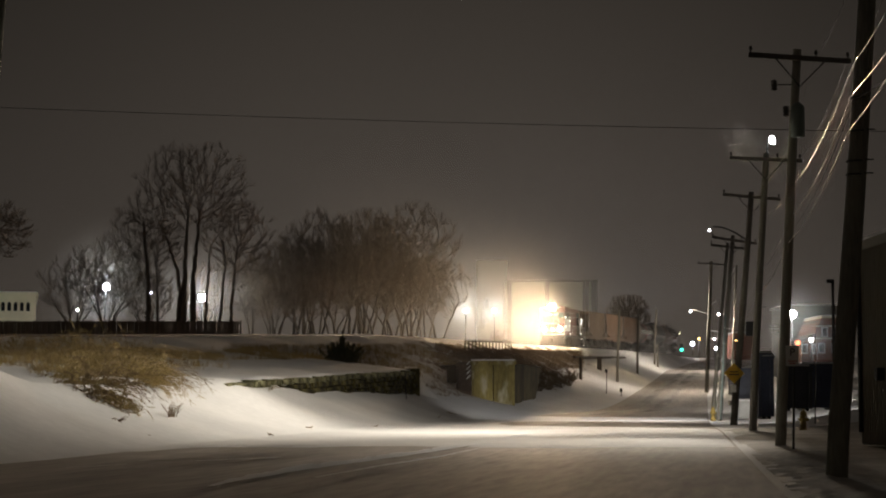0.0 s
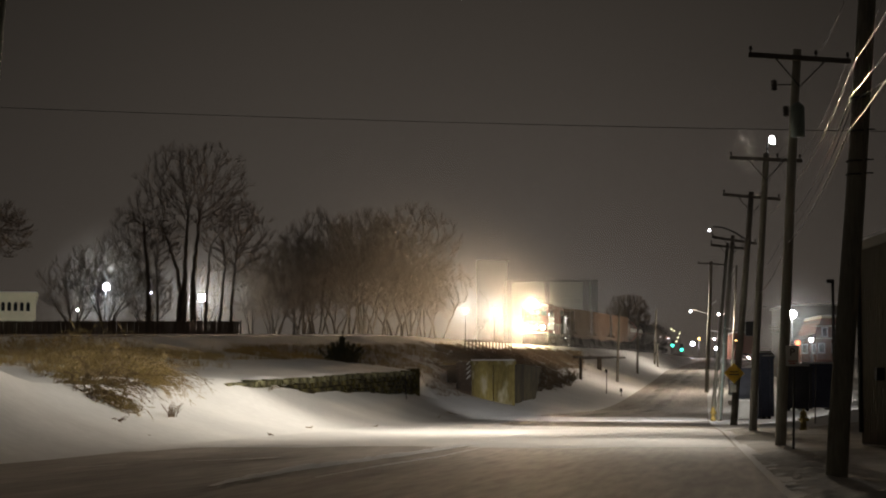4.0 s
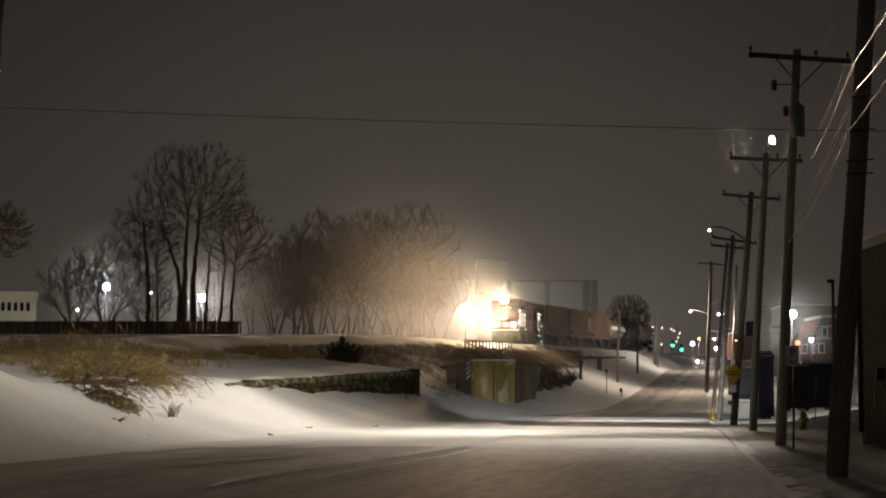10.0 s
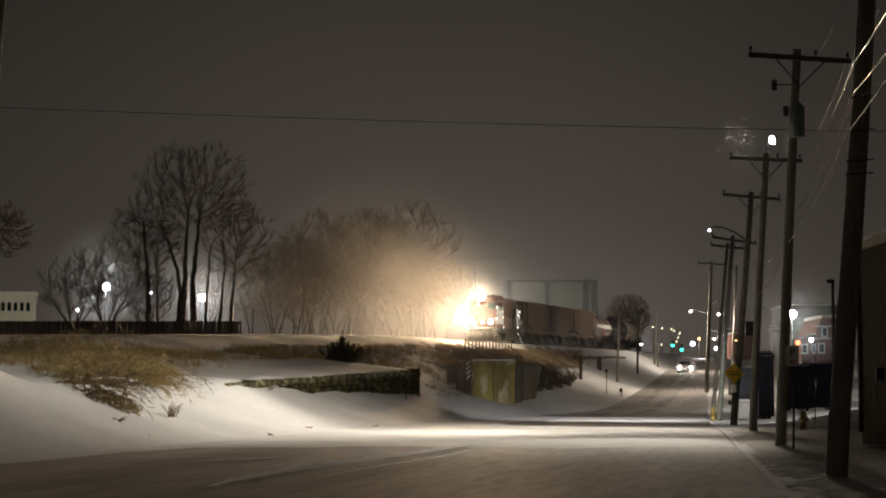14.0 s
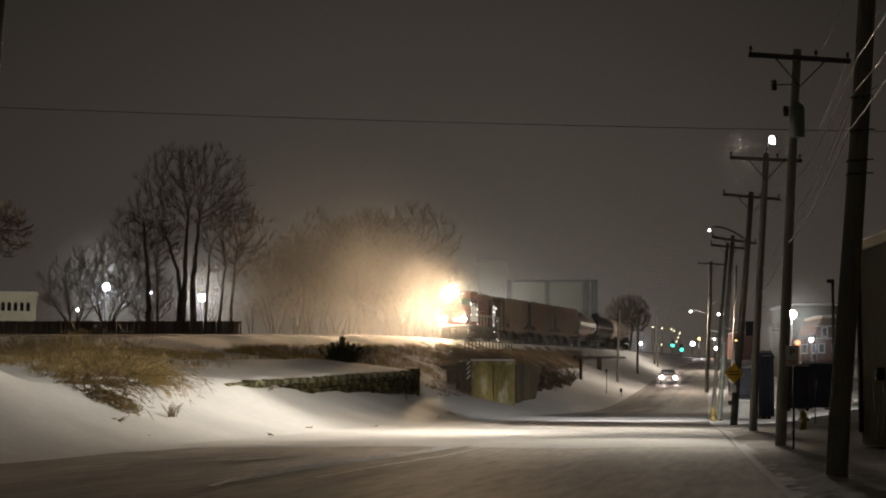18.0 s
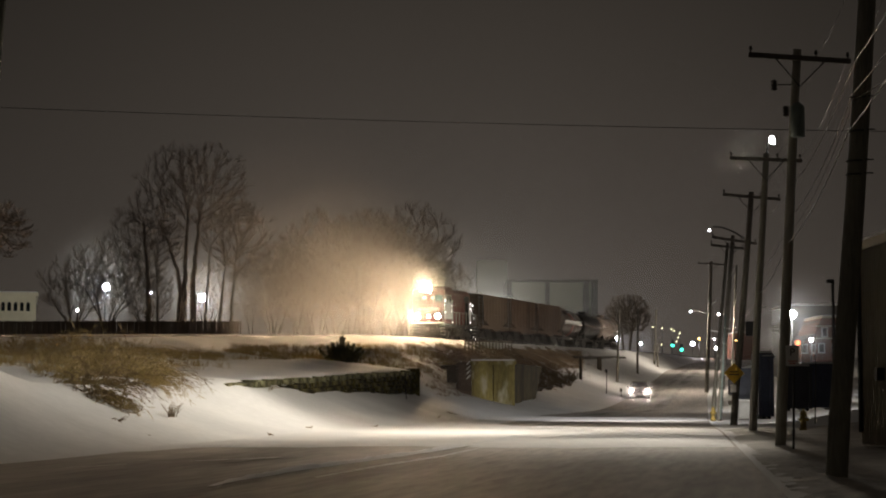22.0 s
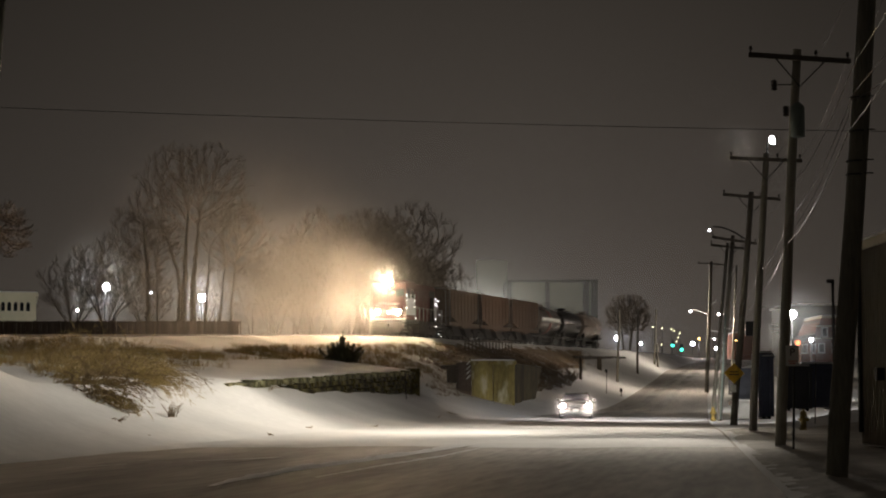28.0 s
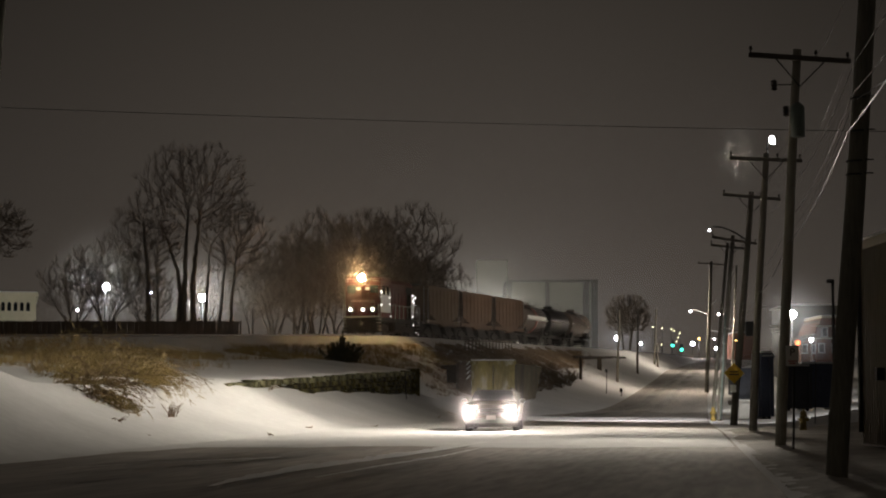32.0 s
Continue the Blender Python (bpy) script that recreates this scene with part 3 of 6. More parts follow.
# ------------------------------------------------------------------ utility poles
def utility_pole(base, top, r0, r1, arm=None, mat=WOOD_POLE, label="", y=0.0, braces=True, arm2=None):
    """A leaning wooden pole with its crossarm, braces and insulators. arm: its two ends."""
    th = empty("utility_pole", Matrix.Translation(base))
    tagged(th, label or "weathered wooden utility pole with a crossarm", "utility pole", "poles along the street")
    base, top = Vector(base), Vector(top)
    bm = bmesh.new()
    d = top - base
    n, k = 14, 9
    q = d.to_track_quat("Z", "Y").to_matrix()
    loops = []
    for i in range(k):
        f = i / (k - 1)
        c = d * f - Vector((0, 0, 0.4 if i == 0 else 0))
        rr = r0 + (r1 - r0) * f
        bend = Vector((0.03 * math.sin(f * 3.1 + base.x), 0, 0))
        loops.append([bm.verts.new(c + bend + q @ Vector((rr * math.cos(6.2832 * j / n), rr * math.sin(6.2832 * j / n), 0))) for j in range(n)])
    for lo, hi in zip(loops, loops[1:]):
        for j in range(n):
            bm.faces.new((lo[j], lo[(j + 1) % n], hi[(j + 1) % n], hi[j])).smooth = True
    bm.faces.new(loops[-1])
    part("shaft", bm, mat, th)
    for ends in (arm, arm2):
        if not ends:
            continue
        a, b = Vector(ends[0]) - base, Vector(ends[1]) - base
        u = (b - a)
        m = Matrix.Translation((a + b) / 2 + Vector((0, -r1 - 0.06, 0))) @ u.to_track_quat("X", "Z").to_matrix().to_4x4()
        bm = bmesh.new()
        box(bm, (0, 0, 0), (u.length, 0.10, 0.125), m, bevel=0.012)
        part("crossarm", bm, ARM_WOOD, th)
        if braces:
            for k, e in enumerate((0.25, 0.75)):
                p = a + u * e + Vector((0, -r1 - 0.12, -0.03))
                c = (a + b) / 2
                q = Vector((c.x, c.y - r1 - 0.02, c.z - u.length * 0.28))
                part("brace", tubes((p, q, 0.018), n=6), DARK_STEEL, th)
        for e in (0.02, 0.66, 0.97):
            p = a + u * e + Vector((0, -r1 - 0.06, 0.06))
            bm = bmesh.new()
            lathe(bm, [(0.015, 0), (0.015, 0.05), (0.045, 0.065), (0.05, 0.09), (0.028, 0.105), (0.038, 0.13), (0.022, 0.16)], 10, p)
            part("insulator", bm, CERAMIC, th)
    return th


P1 = utility_pole((5.856, 27.7, 0.023), (6.476, 27.7, 7.79), 0.165, 0.13, mat=NEAR_POLE, label="thick dark wooden utility pole, partly out of sight above")
P2 = utility_pole((8.088, 44.7, 0.024), (8.71, 44.7, 9.693), 0.135, 0.10, ((7.461, 44.7, 9.539), (9.95, 44.7, 9.371)), PALE_POLE,
                  "greyed wooden utility pole with a wide crossarm")
utility_pole((10.375, 62.0, 0.0), (10.918, 62.0, 9.383), 0.135, 0.10, ((9.673, 62.0, 9.209), (12.119, 62.0, 9.113)), WOOD_POLE,
                  "wooden utility pole carrying the bright street light")
P4 = utility_pole((11.909, 76.0, -0.086), (12.753, 76.0, 9.605), 0.15, 0.11, ((11.558, 76.0, 9.488), (13.942, 76.0, 9.276)), WOOD_POLE,
                  "wooden utility pole carrying a curved lamp arm")
P5 = utility_pole((13.663, 92.0, -0.043), (14.533, 92.0, 9.165), 0.14, 0.10, ((13.429, 92.0, 9.08), (15.658, 92.0, 8.739)), WOOD_POLE)
utility_pole((14.051, 97.0, -0.057), (15.05, 97.0, 9.203), 0.11, 0.08, ((14.095, 97.0, 9.084), (15.97, 97.0, 8.874)), WOOD_POLE)
utility_pole((24.241, 170.0, 1.61), (24.738, 170.0, 13.423), 0.20, 0.15, ((23.483, 170.0, 13.266), (26.039, 170.0, 13.109)), WOOD_POLE,
                  "wooden utility pole far along the street")
utility_pole((35.985, 230.0, 4.033), (36.64, 230.0, 17.206), 0.16, 0.12, None, WOOD_POLE, "slim wooden pole without a crossarm")
utility_pole((-9.273, 36.0, -0.49), (-8.741, 36.0, 9.735), 0.16, 0.13, None, NEAR_POLE, "dark wooden pole at the edge of the bank")
for b, t, d in (((16.93, 179.5, 2.3), (17.15, 179.5, 9.33), 0), ((21.51, 204.75, 3.4), (21.72, 204.75, 10.46), 0), ((27.19, 238.0, 5.0), (27.55, 238.0, 12.16), 0),
                ((27.42, 236.25, 4.6), (27.46, 236.25, 7.6), 0)):
    utility_pole(b, t, 0.13, 0.10, None, WOOD_POLE, "slim dark pole beside the railway bank")


def pole_fittings():
    """Drum, bracket, brackets and collars hung on the poles."""
    x, y, z = (8.617, 44.5, 7.918)
    bm = bmesh.new()
    lathe(bm, [(0.10, 0), (0.17, 0.03), (0.17, 0.75), (0.12, 0.80), (0.05, 0.86)], 16, (x - 0.02, y - 0.15, z - 0.45))
    tr = part("transformer", bm, ENAMEL_GREY)
    tr.parent = P2
    tr.matrix_parent_inverse = P2.matrix_basis.inverted()
    for px in ((8.084, 44.6, 8.809), (8.364, 44.6, 8.169)):
        bm = bmesh.new()
        lathe(bm, [(0.03, 0), (0.09, 0.04), (0.05, 0.08), (0.09, 0.14), (0.05, 0.18), (0.09, 0.22), (0.03, 0.27)], 10, (px[0], px[1], px[2] - 0.15))
        tube(bm, px, (px[0] + 0.45, px[1], px[2]), 0.018, n=6)
        o = part("cutout", bm, CERAMIC)
        o.parent = P2
        o.matrix_parent_inverse = P2.matrix_basis.inverted()
    # dark box on the pole with the lamp arm
    bm = bmesh.new()
    bx = (12.966, 78.0, 4.014)
    box(bm, bx, (0.40, 0.28, 0.62), bevel=0.03)
    o = part("control_box", bm, DARK_STEEL)
    o.parent = P4
    o.matrix_parent_inverse = P4.matrix_basis.inverted()
    # pale conduit down the lower half of a pole
    o = part("conduit", tubes(((14.014, 91.5, 5.212), (13.716, 91.6, 0.019), 0.05), n=8), ENAMEL_GREY)
    o.parent = P5
    o.matrix_parent_inverse = P5.matrix_basis.inverted()
    # steel bands and hooks on the thick pole
    for py in (172, 232, 286, 310):
        bm = bmesh.new()
        zz = 1.3 + (696 - py) / 3265 * 27.7
        xx = 5.93 + (zz - 0.05) * 0.066
        lathe(bm, [(0.148, 0), (0.153, 0.005), (0.153, 0.022), (0.148, 0.027)], 14, (xx, 27.7, zz))
        box(bm, (xx + 0.18, 27.6, zz + 0.03), (0.13, 0.02, 0.02))
        o = part("steel_band", bm, DARK_STEEL)
        o.parent = P1
        o.matrix_parent_inverse = P1.matrix_basis.inverted()


pole_fittings()


# ------------------------------------------------------------------ street lamps
YELLOWISH = lamp_glow("yellowish_lamp_glow", (1.0, 0.95, 0.55), 3.5)
def street_lamp(head, foot, glow, size, label, flood=False):
    """A lamp head at the end of a bent arm that starts at foot."""
    th = empty("street_lamp", Matrix.Translation(foot))
    tagged(th, label, "street lamp", "street lamps")
    h, f = Vector(head) - Vector(foot), Vector((0, 0, 0))
    side = h.copy()
    side.z = 0
    pts = []
    for i in range(9):
        k = i / 8
        pts.append(f + side * k * 0.92 + Vector((0, 0, (h.z + 0.12) * math.sin(k * math.pi / 2))))
    bm = bmesh.new()
    chain(bm, pts, 0.035, 8)
    part("arm", bm, DARK_STEEL, th)
    bm = bmesh.new()
    if flood:
        ball(bm, (0, 0, 0), 1.0, size * 0.55, size * 0.55, size * 0.9)
        bmesh.ops.translate(bm, vec=h + Vector((size * 0.05, size * 0.55, 0.05)), verts=bm.verts[:])
    else:
        ball(bm, (0, 0, 0), 1.0, size * 1.5, size * 0.8, size * 0.42)
        bmesh.ops.translate(bm, vec=h + Vector((0, 0, size * 0.30)), verts=bm.verts[:])
    part("hood", bm, STEEL, th)
    bm = bmesh.new()
    if flood:
        h = h + Vector((0, -0.42, 0.02))
        ball(bm, h, size * 0.95, 0.88, 0.6, 1.4, 16)
        bmesh.ops.rotate(bm, cent=h, matrix=Matrix.Rotation(-0.2, 3, "Y"), verts=bm.verts[:])
    else:
        ball(bm, h, size * 0.72, 0.85, 0.85, 1.15, 14)
    part("lens", bm, glow, th, "glowing lamp lens")
    return th


street_lamp(LAMP_A, (10.928, 62.1, 8.856), GLOW_STREET, 0.118, "bright white street lamp at the top of a pole", True)
street_lamp(LAMP_B, (12.772, 76.0, 7.445), GLOW_WHITE, 0.055, "cobra-head street lamp on a long curved arm")
street_lamp(LAMP_C, (24.473, 170.0, 8.464), GLOW_BLUE, 0.13, "cobra-head street lamp lit at the far end")
street_lamp(LAMP_E, (36.269, 230.0, 10.006), GLOW_WHITE, 0.14, "small cobra-head street lamp behind the poles")


def halo_sheet(p, reach, density):
    """A thin sheet just before a lamp, which lights it, added as the lamp's halo."""
    bm = bmesh.new()
    bmesh.ops.create_circle(bm, cap_ends=True, segments=32, radius=reach)
    bmesh.ops.transform(bm, matrix=pose(0, 0, 0, 90, 0, 0), verts=bm.verts[:])
    ob = part("halo_sheet", bm, snow_bloom_veil("halo_sheet", density, reach, 0.5))
    ob.location = p
    return tagged(ob, "thin sheet standing in for the halo of the lamp behind it", "snow", kind="stuff")


def globe_lamp(head, ground_at, r, glow, label, name="yard_lamp"):
    # the first two globes are oversized to include their bloom
    r = r * (0.95 if head in YARD[:2] else 0.62)
    th = empty(name, Matrix.Translation((head[0], head[1], ground_at)))
    tagged(th, label, "lamp", "distant lamps")
    h = head[2] - ground_at
    part("post", tubes(((0, 0, -0.2), (0, 0, h - r), 0.09, 0.06), n=8), DARK_STEEL, th)
    bm = bmesh.new()
    ball(bm, (0, 0, h), r, 1, 1, 1, 16)
    part("globe", bm, glow, th)
    bm = bmesh.new()
    lathe(bm, [(r * 0.5, 0), (r * 0.6, r * 0.1), (r * 0.2, r * 0.35)], 12, (0, 0, h + r * 0.92))
    part("cap", bm, DARK_STEEL, th)
    # added disc that imitates the halo round the lamp
    if r > 0.15 and glow is not YELLOWISH and head[1] < 290.0:
        halo_sheet((head[0] * (1 - 1.2 / head[1]), head[1] - 1.2, head[2]), 7.0 if head in YARD[:2] else 4.6 if r > 0.18 and head[1] < 200 else 3.5, 0.15 if head in YARD[:2] else 0.10 if head in YARD else 0.12 if head == LAMP_D else 0.07)
    return th


for p, r, g in ((YARD[0], 0.36, GLOW_BLUE), (YARD[1], 0.31, GLOW_BLUE), ((-27.05, 170.0, 10.497), 0.25, GLOW_BLUE),
                (YARD[2], 0.40, GLOW_BLUE), (YARD[3], 0.38, GLOW_BLUE), ((-39.643, 200.0, 10.28), 0.17, GLOW_WHITE),
                ((-43.562, 192.0, 8.509), 0.14, GLOW_WHITE), ((25.92, 275.0, 9.52), 0.52, GLOW_BLUE), ((30.52, 285.0, 8.95), 0.32, GLOW_BLUE)):
    globe_lamp(p, min(bench_z(p[1]), ground_z(p[0], p[1])), r, g, "lit white globe lamp on a dark post behind the railway")
globe_lamp(LAMP_D, 0.3, 0.47, GLOW_WHITE, "bright white globe lamp beside the yard")
for p, r, g in (((44.622, 330.0, 10.056), 0.50, GLOW_BLUE), ((45.743, 330.0, 10.964), 0.30, GLOW_WARM), ((28.82, 150.0, 5.372), 0.34, GLOW_RED), ((29.925, 150.0, 5.601), 0.26, GLOW_BLUE),
                ((47.275, 320.0, 9.009), 0.36, GLOW_BLUE), ((47.0, 320.0, 10.672), 0.22, GLOW_WHITE), ((47.64, 300.0, 9.811), 0.2, GLOW_WARM)):
    globe_lamp(p, road_z(p[1]) - 0.5, r, g, "distant lit lamp on a thin post along the street")
FAR = [(47.703, 420.0, 16.298), (49.887, 420.0, 16.041), (51.942, 420.0, 15.784), (52.581, 420.0, 15.399), (53.861, 420.0, 14.885), (53.465, 420.0, 13.857), (53.071, 420.0, 12.958), (47.356, 400.0, 11.792)]
for p in FAR:
    globe_lamp(p, 9.0, 0.26, YELLOWISH, "far yellowish street lamp on a tall post")


def traffic_signal(p):
    th = empty("traffic_signal", Matrix.Translation((p[0], p[1], 8.0)))
    tagged(th, "green traffic signal on a dark post far down the street", "traffic signal", "signals")
    h = p[2] - 8.0
    part("post", tubes(((0, 0, -0.3), (0, 0, h + 0.9), 0.1), n=8), DARK_STEEL, th)
    bm = bmesh.new()
    box(bm, (0, -0.2, h + 0.35), (0.6, 0.3, 1.6), bevel=0.05)
    part("housing", bm, DARK_STEEL, th)
    bm = bmesh.new()
    ball(bm, (0, -0.38, h), 0.36, 1, 0.4, 0.85)
    part("green_lens", bm, GLOW_GREEN, th)


traffic_signal((49.679, 400.0, 11.547))
traffic_signal((50.983, 395.0, 10.574))


def snow_ridge(pts, w, h, seed):
    """A low broken ridge of ploughed snow between the wheel tracks."""
    rg = random.Random(seed)
    verts, faces = [], []
    path = []
    for p, q in zip(pts, pts[1:]):
        p, q = Vector(p), Vector(q)
        n = max(2, int((q - p).length / 0.35))
        path += [p.lerp(q, i / n) for i in range(n)]
    for i, p in enumerate(path):
        t = (path[min(i + 1, len(path) - 1)] - path[max(0, i - 1)]).normalized()
        s = Vector((t.y, -t.x, 0))
        k = (0.45 + 0.55 * rg.random()) * min(1.0, 0.1 + i * 0.05, 0.1 + (len(path) - i) * 0.03)
        z = road_z(p.y) + 0.012
        for off, up in ((-w, -0.02), (-w * 0.4, h * k), (w * 0.3, h * k * 0.8), (w, -0.02)):
            o = p + s * (off + rg.uniform(-0.03, 0.03))
            verts.append((o.x, o.y, z + up))
    for i in range(len(path) - 1):
        for j in range(3):
            a = i * 4 + j
            faces.append((a, a + 1, a + 5, a + 4))
    me = bpy.data.meshes.new("snow_ridge")
    me.from_pydata(verts, [], faces)
    me.materials.append(SNOW)
    return tagged(new("snow_ridge", me), "low broken ridge of snow between wheel tracks", "snow", kind="stuff")


snow_ridge([(-3.209, 25.8, -0.03), (-3.098, 27.6, -0.03), (-2.475, 31.4, -0.03), (-1.978, 33.5, -0.03), (-0.967, 37.8, -0.03), (0.0, 42.6, -0.03), (1.663, 51.5, -0.03), (3.406, 63.5, -0.03)], 0.16, 0.075, 1)
snow_ridge([(-1.942, 28.5, -0.03), (-1.219, 32.3, -0.03), (-0.046, 37.8, -0.03), (1.363, 46.6, -0.03)], 0.06, 0.03, 2)
snow_ridge([(-6.527, 32.3, -0.03), (-5.127, 34.8, -0.03), (-3.038, 37.8, -0.03)], 0.06, 0.02, 3)
snow_ridge([(8.449, 54.8, -0.03), (9.042, 57.5, 0.007), (9.452, 56.8, 0.057), (9.509, 53.7, 0.109)], 0.22, 0.07, 4)


def wheel_track(pts, w, seed):
    """A strip of darker wet asphalt worn through the thin snow, with a ragged edge."""
    rg = random.Random(seed)
    verts, faces, path = [], [], []
    for p, q in zip(pts, pts[1:]):
        p, q = Vector(p), Vector(q)
        n = max(2, int((q - p).length / 0.3))
        path += [p.lerp(q, i / n) for i in range(n)]
    for i, p in enumerate(path):
        t = (path[min(i + 1, len(path) - 1)] - path[max(0, i - 1)]).normalized()
        s = Vector((t.y, -t.x, 0))
        end = min(1.0, i / 12, (len(path) - i) / 12)
        for off in (-1, 1):
            o = p + s * off * w * end * (0.55 + 0.45 * noise.noise((i * 0.21, off * 3.0, seed))) * rg.uniform(0.7, 1.2)
            verts.append((o.x, o.y, road_z(p.y) + 0.032))
    for i in range(len(path) - 1):
        faces.append((2 * i, 2 * i + 1, 2 * i + 3, 2 * i + 2))
    me = bpy.data.meshes.new("wheel_track")
    me.from_pydata(verts, [], faces)
    me.materials.append(WET_ASPHALT)
    return tagged(new("wheel_track", me), "dark wheel track worn through the thin snow", "wheel track", kind="stuff")


wheel_track([(-3.257, 23.6, -0.03), (-2.985, 26.6, -0.03), (-2.372, 30.1, -0.03), (-1.907, 32.3, -0.03), (-0.936, 36.6, -0.03), (0.0, 41.0, -0.03), (1.424, 48.7, -0.03)], 0.12, 1)
wheel_track([(-1.703, 25.0, -0.03), (-1.266, 28.9, -0.03), (-0.445, 33.2, -0.03), (0.539, 38.5, -0.03)], 0.10, 2)
wheel_track([(-6.21, 28.2, -0.03), (-5.303, 30.9, -0.03), (-3.95, 33.8, -0.03), (-2.235, 39.9, -0.03)], 0.22, 5)
wheel_track([(-6.995, 30.9, -0.03), (-6.008, 33.8, -0.03), (-4.349, 37.2, -0.03), (-2.797, 41.0, -0.03)], 0.20, 7)
wheel_track([(-5.807, 25.0, -0.03), (-5.143, 27.1, -0.03), (-3.883, 30.1, -0.03)], 0.18, 11)


for off, w, seed in ((0.30, 0.75, 21), (0.52, 0.95, 22)):
    wheel_track([(left_edge(y) + (kerb(y) - left_edge(y)) * off, y, 0) for y in range(108, 250, 8)], w, seed)


# ------------------------------------------------------------------ trees and brush
def tube_lists(verts, faces, a, b, ra, rb, n):
    d = (b - a)
    if d.length < 1e-5:
        return
    q = d.to_track_quat("Z", "Y").to_matrix()
    k = len(verts)
    for p, r in ((a, ra), (b, rb)):
        for i in range(n):
            verts.append(p + q @ Vector((math.cos(2 * math.pi * i / n) * r, math.sin(2 * math.pi * i / n) * r, 0)))
    for i in range(n):
        faces.append((k + i, k + (i + 1) % n, k + n + (i + 1) % n, k + n + i))


def mesh_of(name, verts, faces, mat, parent=None):
    me = bpy.data.meshes.new(name)
    me.from_pydata([tuple(v) for v in verts], [], faces)
    me.materials.append(mat)
    ob = new(name, me)
    if parent:
        ob.parent = parent
    return ob


def bare_tree(seed, stems, crowns, step=0.34, thin=0.012, kill=1.6, sight=9.0, up=0.10, twigs=7, name="bare_tree"):
    """A leafless tree. stems: bent trunks as (points, base radius); crowns: egg-shaped rooms (centre, radii, number of buds) that the
    branches grow to fill, each twig reaching for the nearest free room. Trunks and limbs in one mesh, fine branches in another."""
    rng = np.random.default_rng(seed)
    th = empty(name, Matrix())
    where, parent, least = [], [], []
    for pts, r in stems:
        pts = [Vector(p) for p in pts]
        total = sum((q - p).length for p, q in zip(pts, pts[1:]))
        run, last = 0.0, -1
        for p, q in zip(pts, pts[1:]):
            n = max(1, int((q - p).length / step))
            for i in range(n):
                at = p.lerp(q, i / n)
                where.append((at.x + rng.normal(0, 0.03), at.y + rng.normal(0, 0.03), at.z))
                parent.append(last)
                least.append(r * (1 - 0.72 * (run + (q - p).length * i / n) / total))
                last = len(where) - 1
            run += (q - p).length
    buds = []
    for c, rad, n in crowns:
        v = rng.normal(0, 1, (n, 3))
        v /= np.linalg.norm(v, axis=1)[:, None]
        buds.append(np.array(c) + v * (rng.random((n, 1)) ** 0.42) * np.array(rad))
    buds = np.concatenate(buds)
    P = np.array(where)
    par = list(parent)
    gap = np.linalg.norm(buds[:, None] - P[None], axis=2)
    near, dist = gap.argmin(1), gap.min(1)
    tried = set()
    for _ in range(110):
        ok = dist < sight
        if not ok.any():
            break
        fresh, src = [], []
        for i in np.unique(near[ok]):
            pull = buds[ok & (near == i)] - P[i]
            pull /= np.linalg.norm(pull, axis=1)[:, None] + 1e-6
            old = np.array((0.0, 0.0, 1.0))
            if par[i] >= 0:
                old = P[i] - P[par[i]]
                old /= np.linalg.norm(old) + 1e-6
                if i >= len(least):
                    pull = pull[pull @ old > 0.25]
                    if not len(pull):
                        continue
            d = pull.mean(0) + rng.normal(0, 0.10, 3) + (0, 0, up) + 0.8 * old
            q = P[i] + d / (np.linalg.norm(d) + 1e-6) * step
            key = (int(i), *(int(k) for k in q / (step * 0.5)))
            if key in tried:
                continue
            tried.add(key)
            fresh.append(q)
            src.append(int(i))
        if not fresh:
            break
        base = len(P)
        fresh = np.array(fresh)
        P = np.concatenate([P, fresh])
        par += src
        gap = np.linalg.norm(buds[:, None] - fresh[None], axis=2)
        k, g = gap.argmin(1), gap.min(1)
        closer = g < dist
        near[closer], dist[closer] = base + k[closer], g[closer]
        keep = dist > step * kill * 0.5
        buds, near, dist = buds[keep], near[keep], dist[keep]
        if not len(buds):
            break
    n = len(P)
    power = np.zeros(n)
    rad = np.zeros(n)
    for i in range(n - 1, -1, -1):
        rad[i] = max(thin, power[i] ** (1 / 2.45)) if power[i] > 0 else thin
        if i < len(least):
            rad[i] = max(rad[i], least[i])
        if par[i] >= 0:
            power[par[i]] += rad[i] ** 2.45
    heart = Vector(crowns[0][0]) - Vector((0, 0, crowns[0][1][2] * 1.2))
    stem_of = []
    for i in range(n):
        stem_of.append(len(set(stem_of)) if par[i] < 0 else stem_of[par[i]])
    wood = [([], []) for _ in stems]
    cv, cf = [], []
    for i in range(n):
        if par[i] < 0:
            continue
        a, b = Vector(P[par[i]]), Vector(P[i])
        ra, rb = min(rad[par[i]], rad[i] * 1.5), rad[i]
        if rb > 0.045:
            tube_lists(*wood[stem_of[i]], a, b, ra, rb, 6)
        else:
            tube_lists(cv, cf, a, b, ra, rb, 3)
        if rb < 0.03:
            along_it = (b - a).normalized()
            out = (b - heart).normalized()
            for _ in range(int(twigs * rng.random() + 0.5)):
                d = (along_it * 0.5 + out * 0.6 + Vector(rng.normal(0, 0.38, 3)) + Vector((0, 0, 0.2))).normalized()
                m = b + d * step * rng.uniform(0.6, 1.3)
                e = m + (d + Vector(rng.normal(0, 0.2, 3))).normalized() * step * rng.uniform(0.5, 1.3)
                tube_lists(cv, cf, b, m, thin * 0.8, thin * 0.65, 3)
                tube_lists(cv, cf, m, e, thin * 0.65, thin * 0.4, 3)
    for tv, tf in wood:
        mesh_of("trunk", tv, tf, BARK, th)
    mesh_of("crown", cv, cf, TWIG, th)
    return th


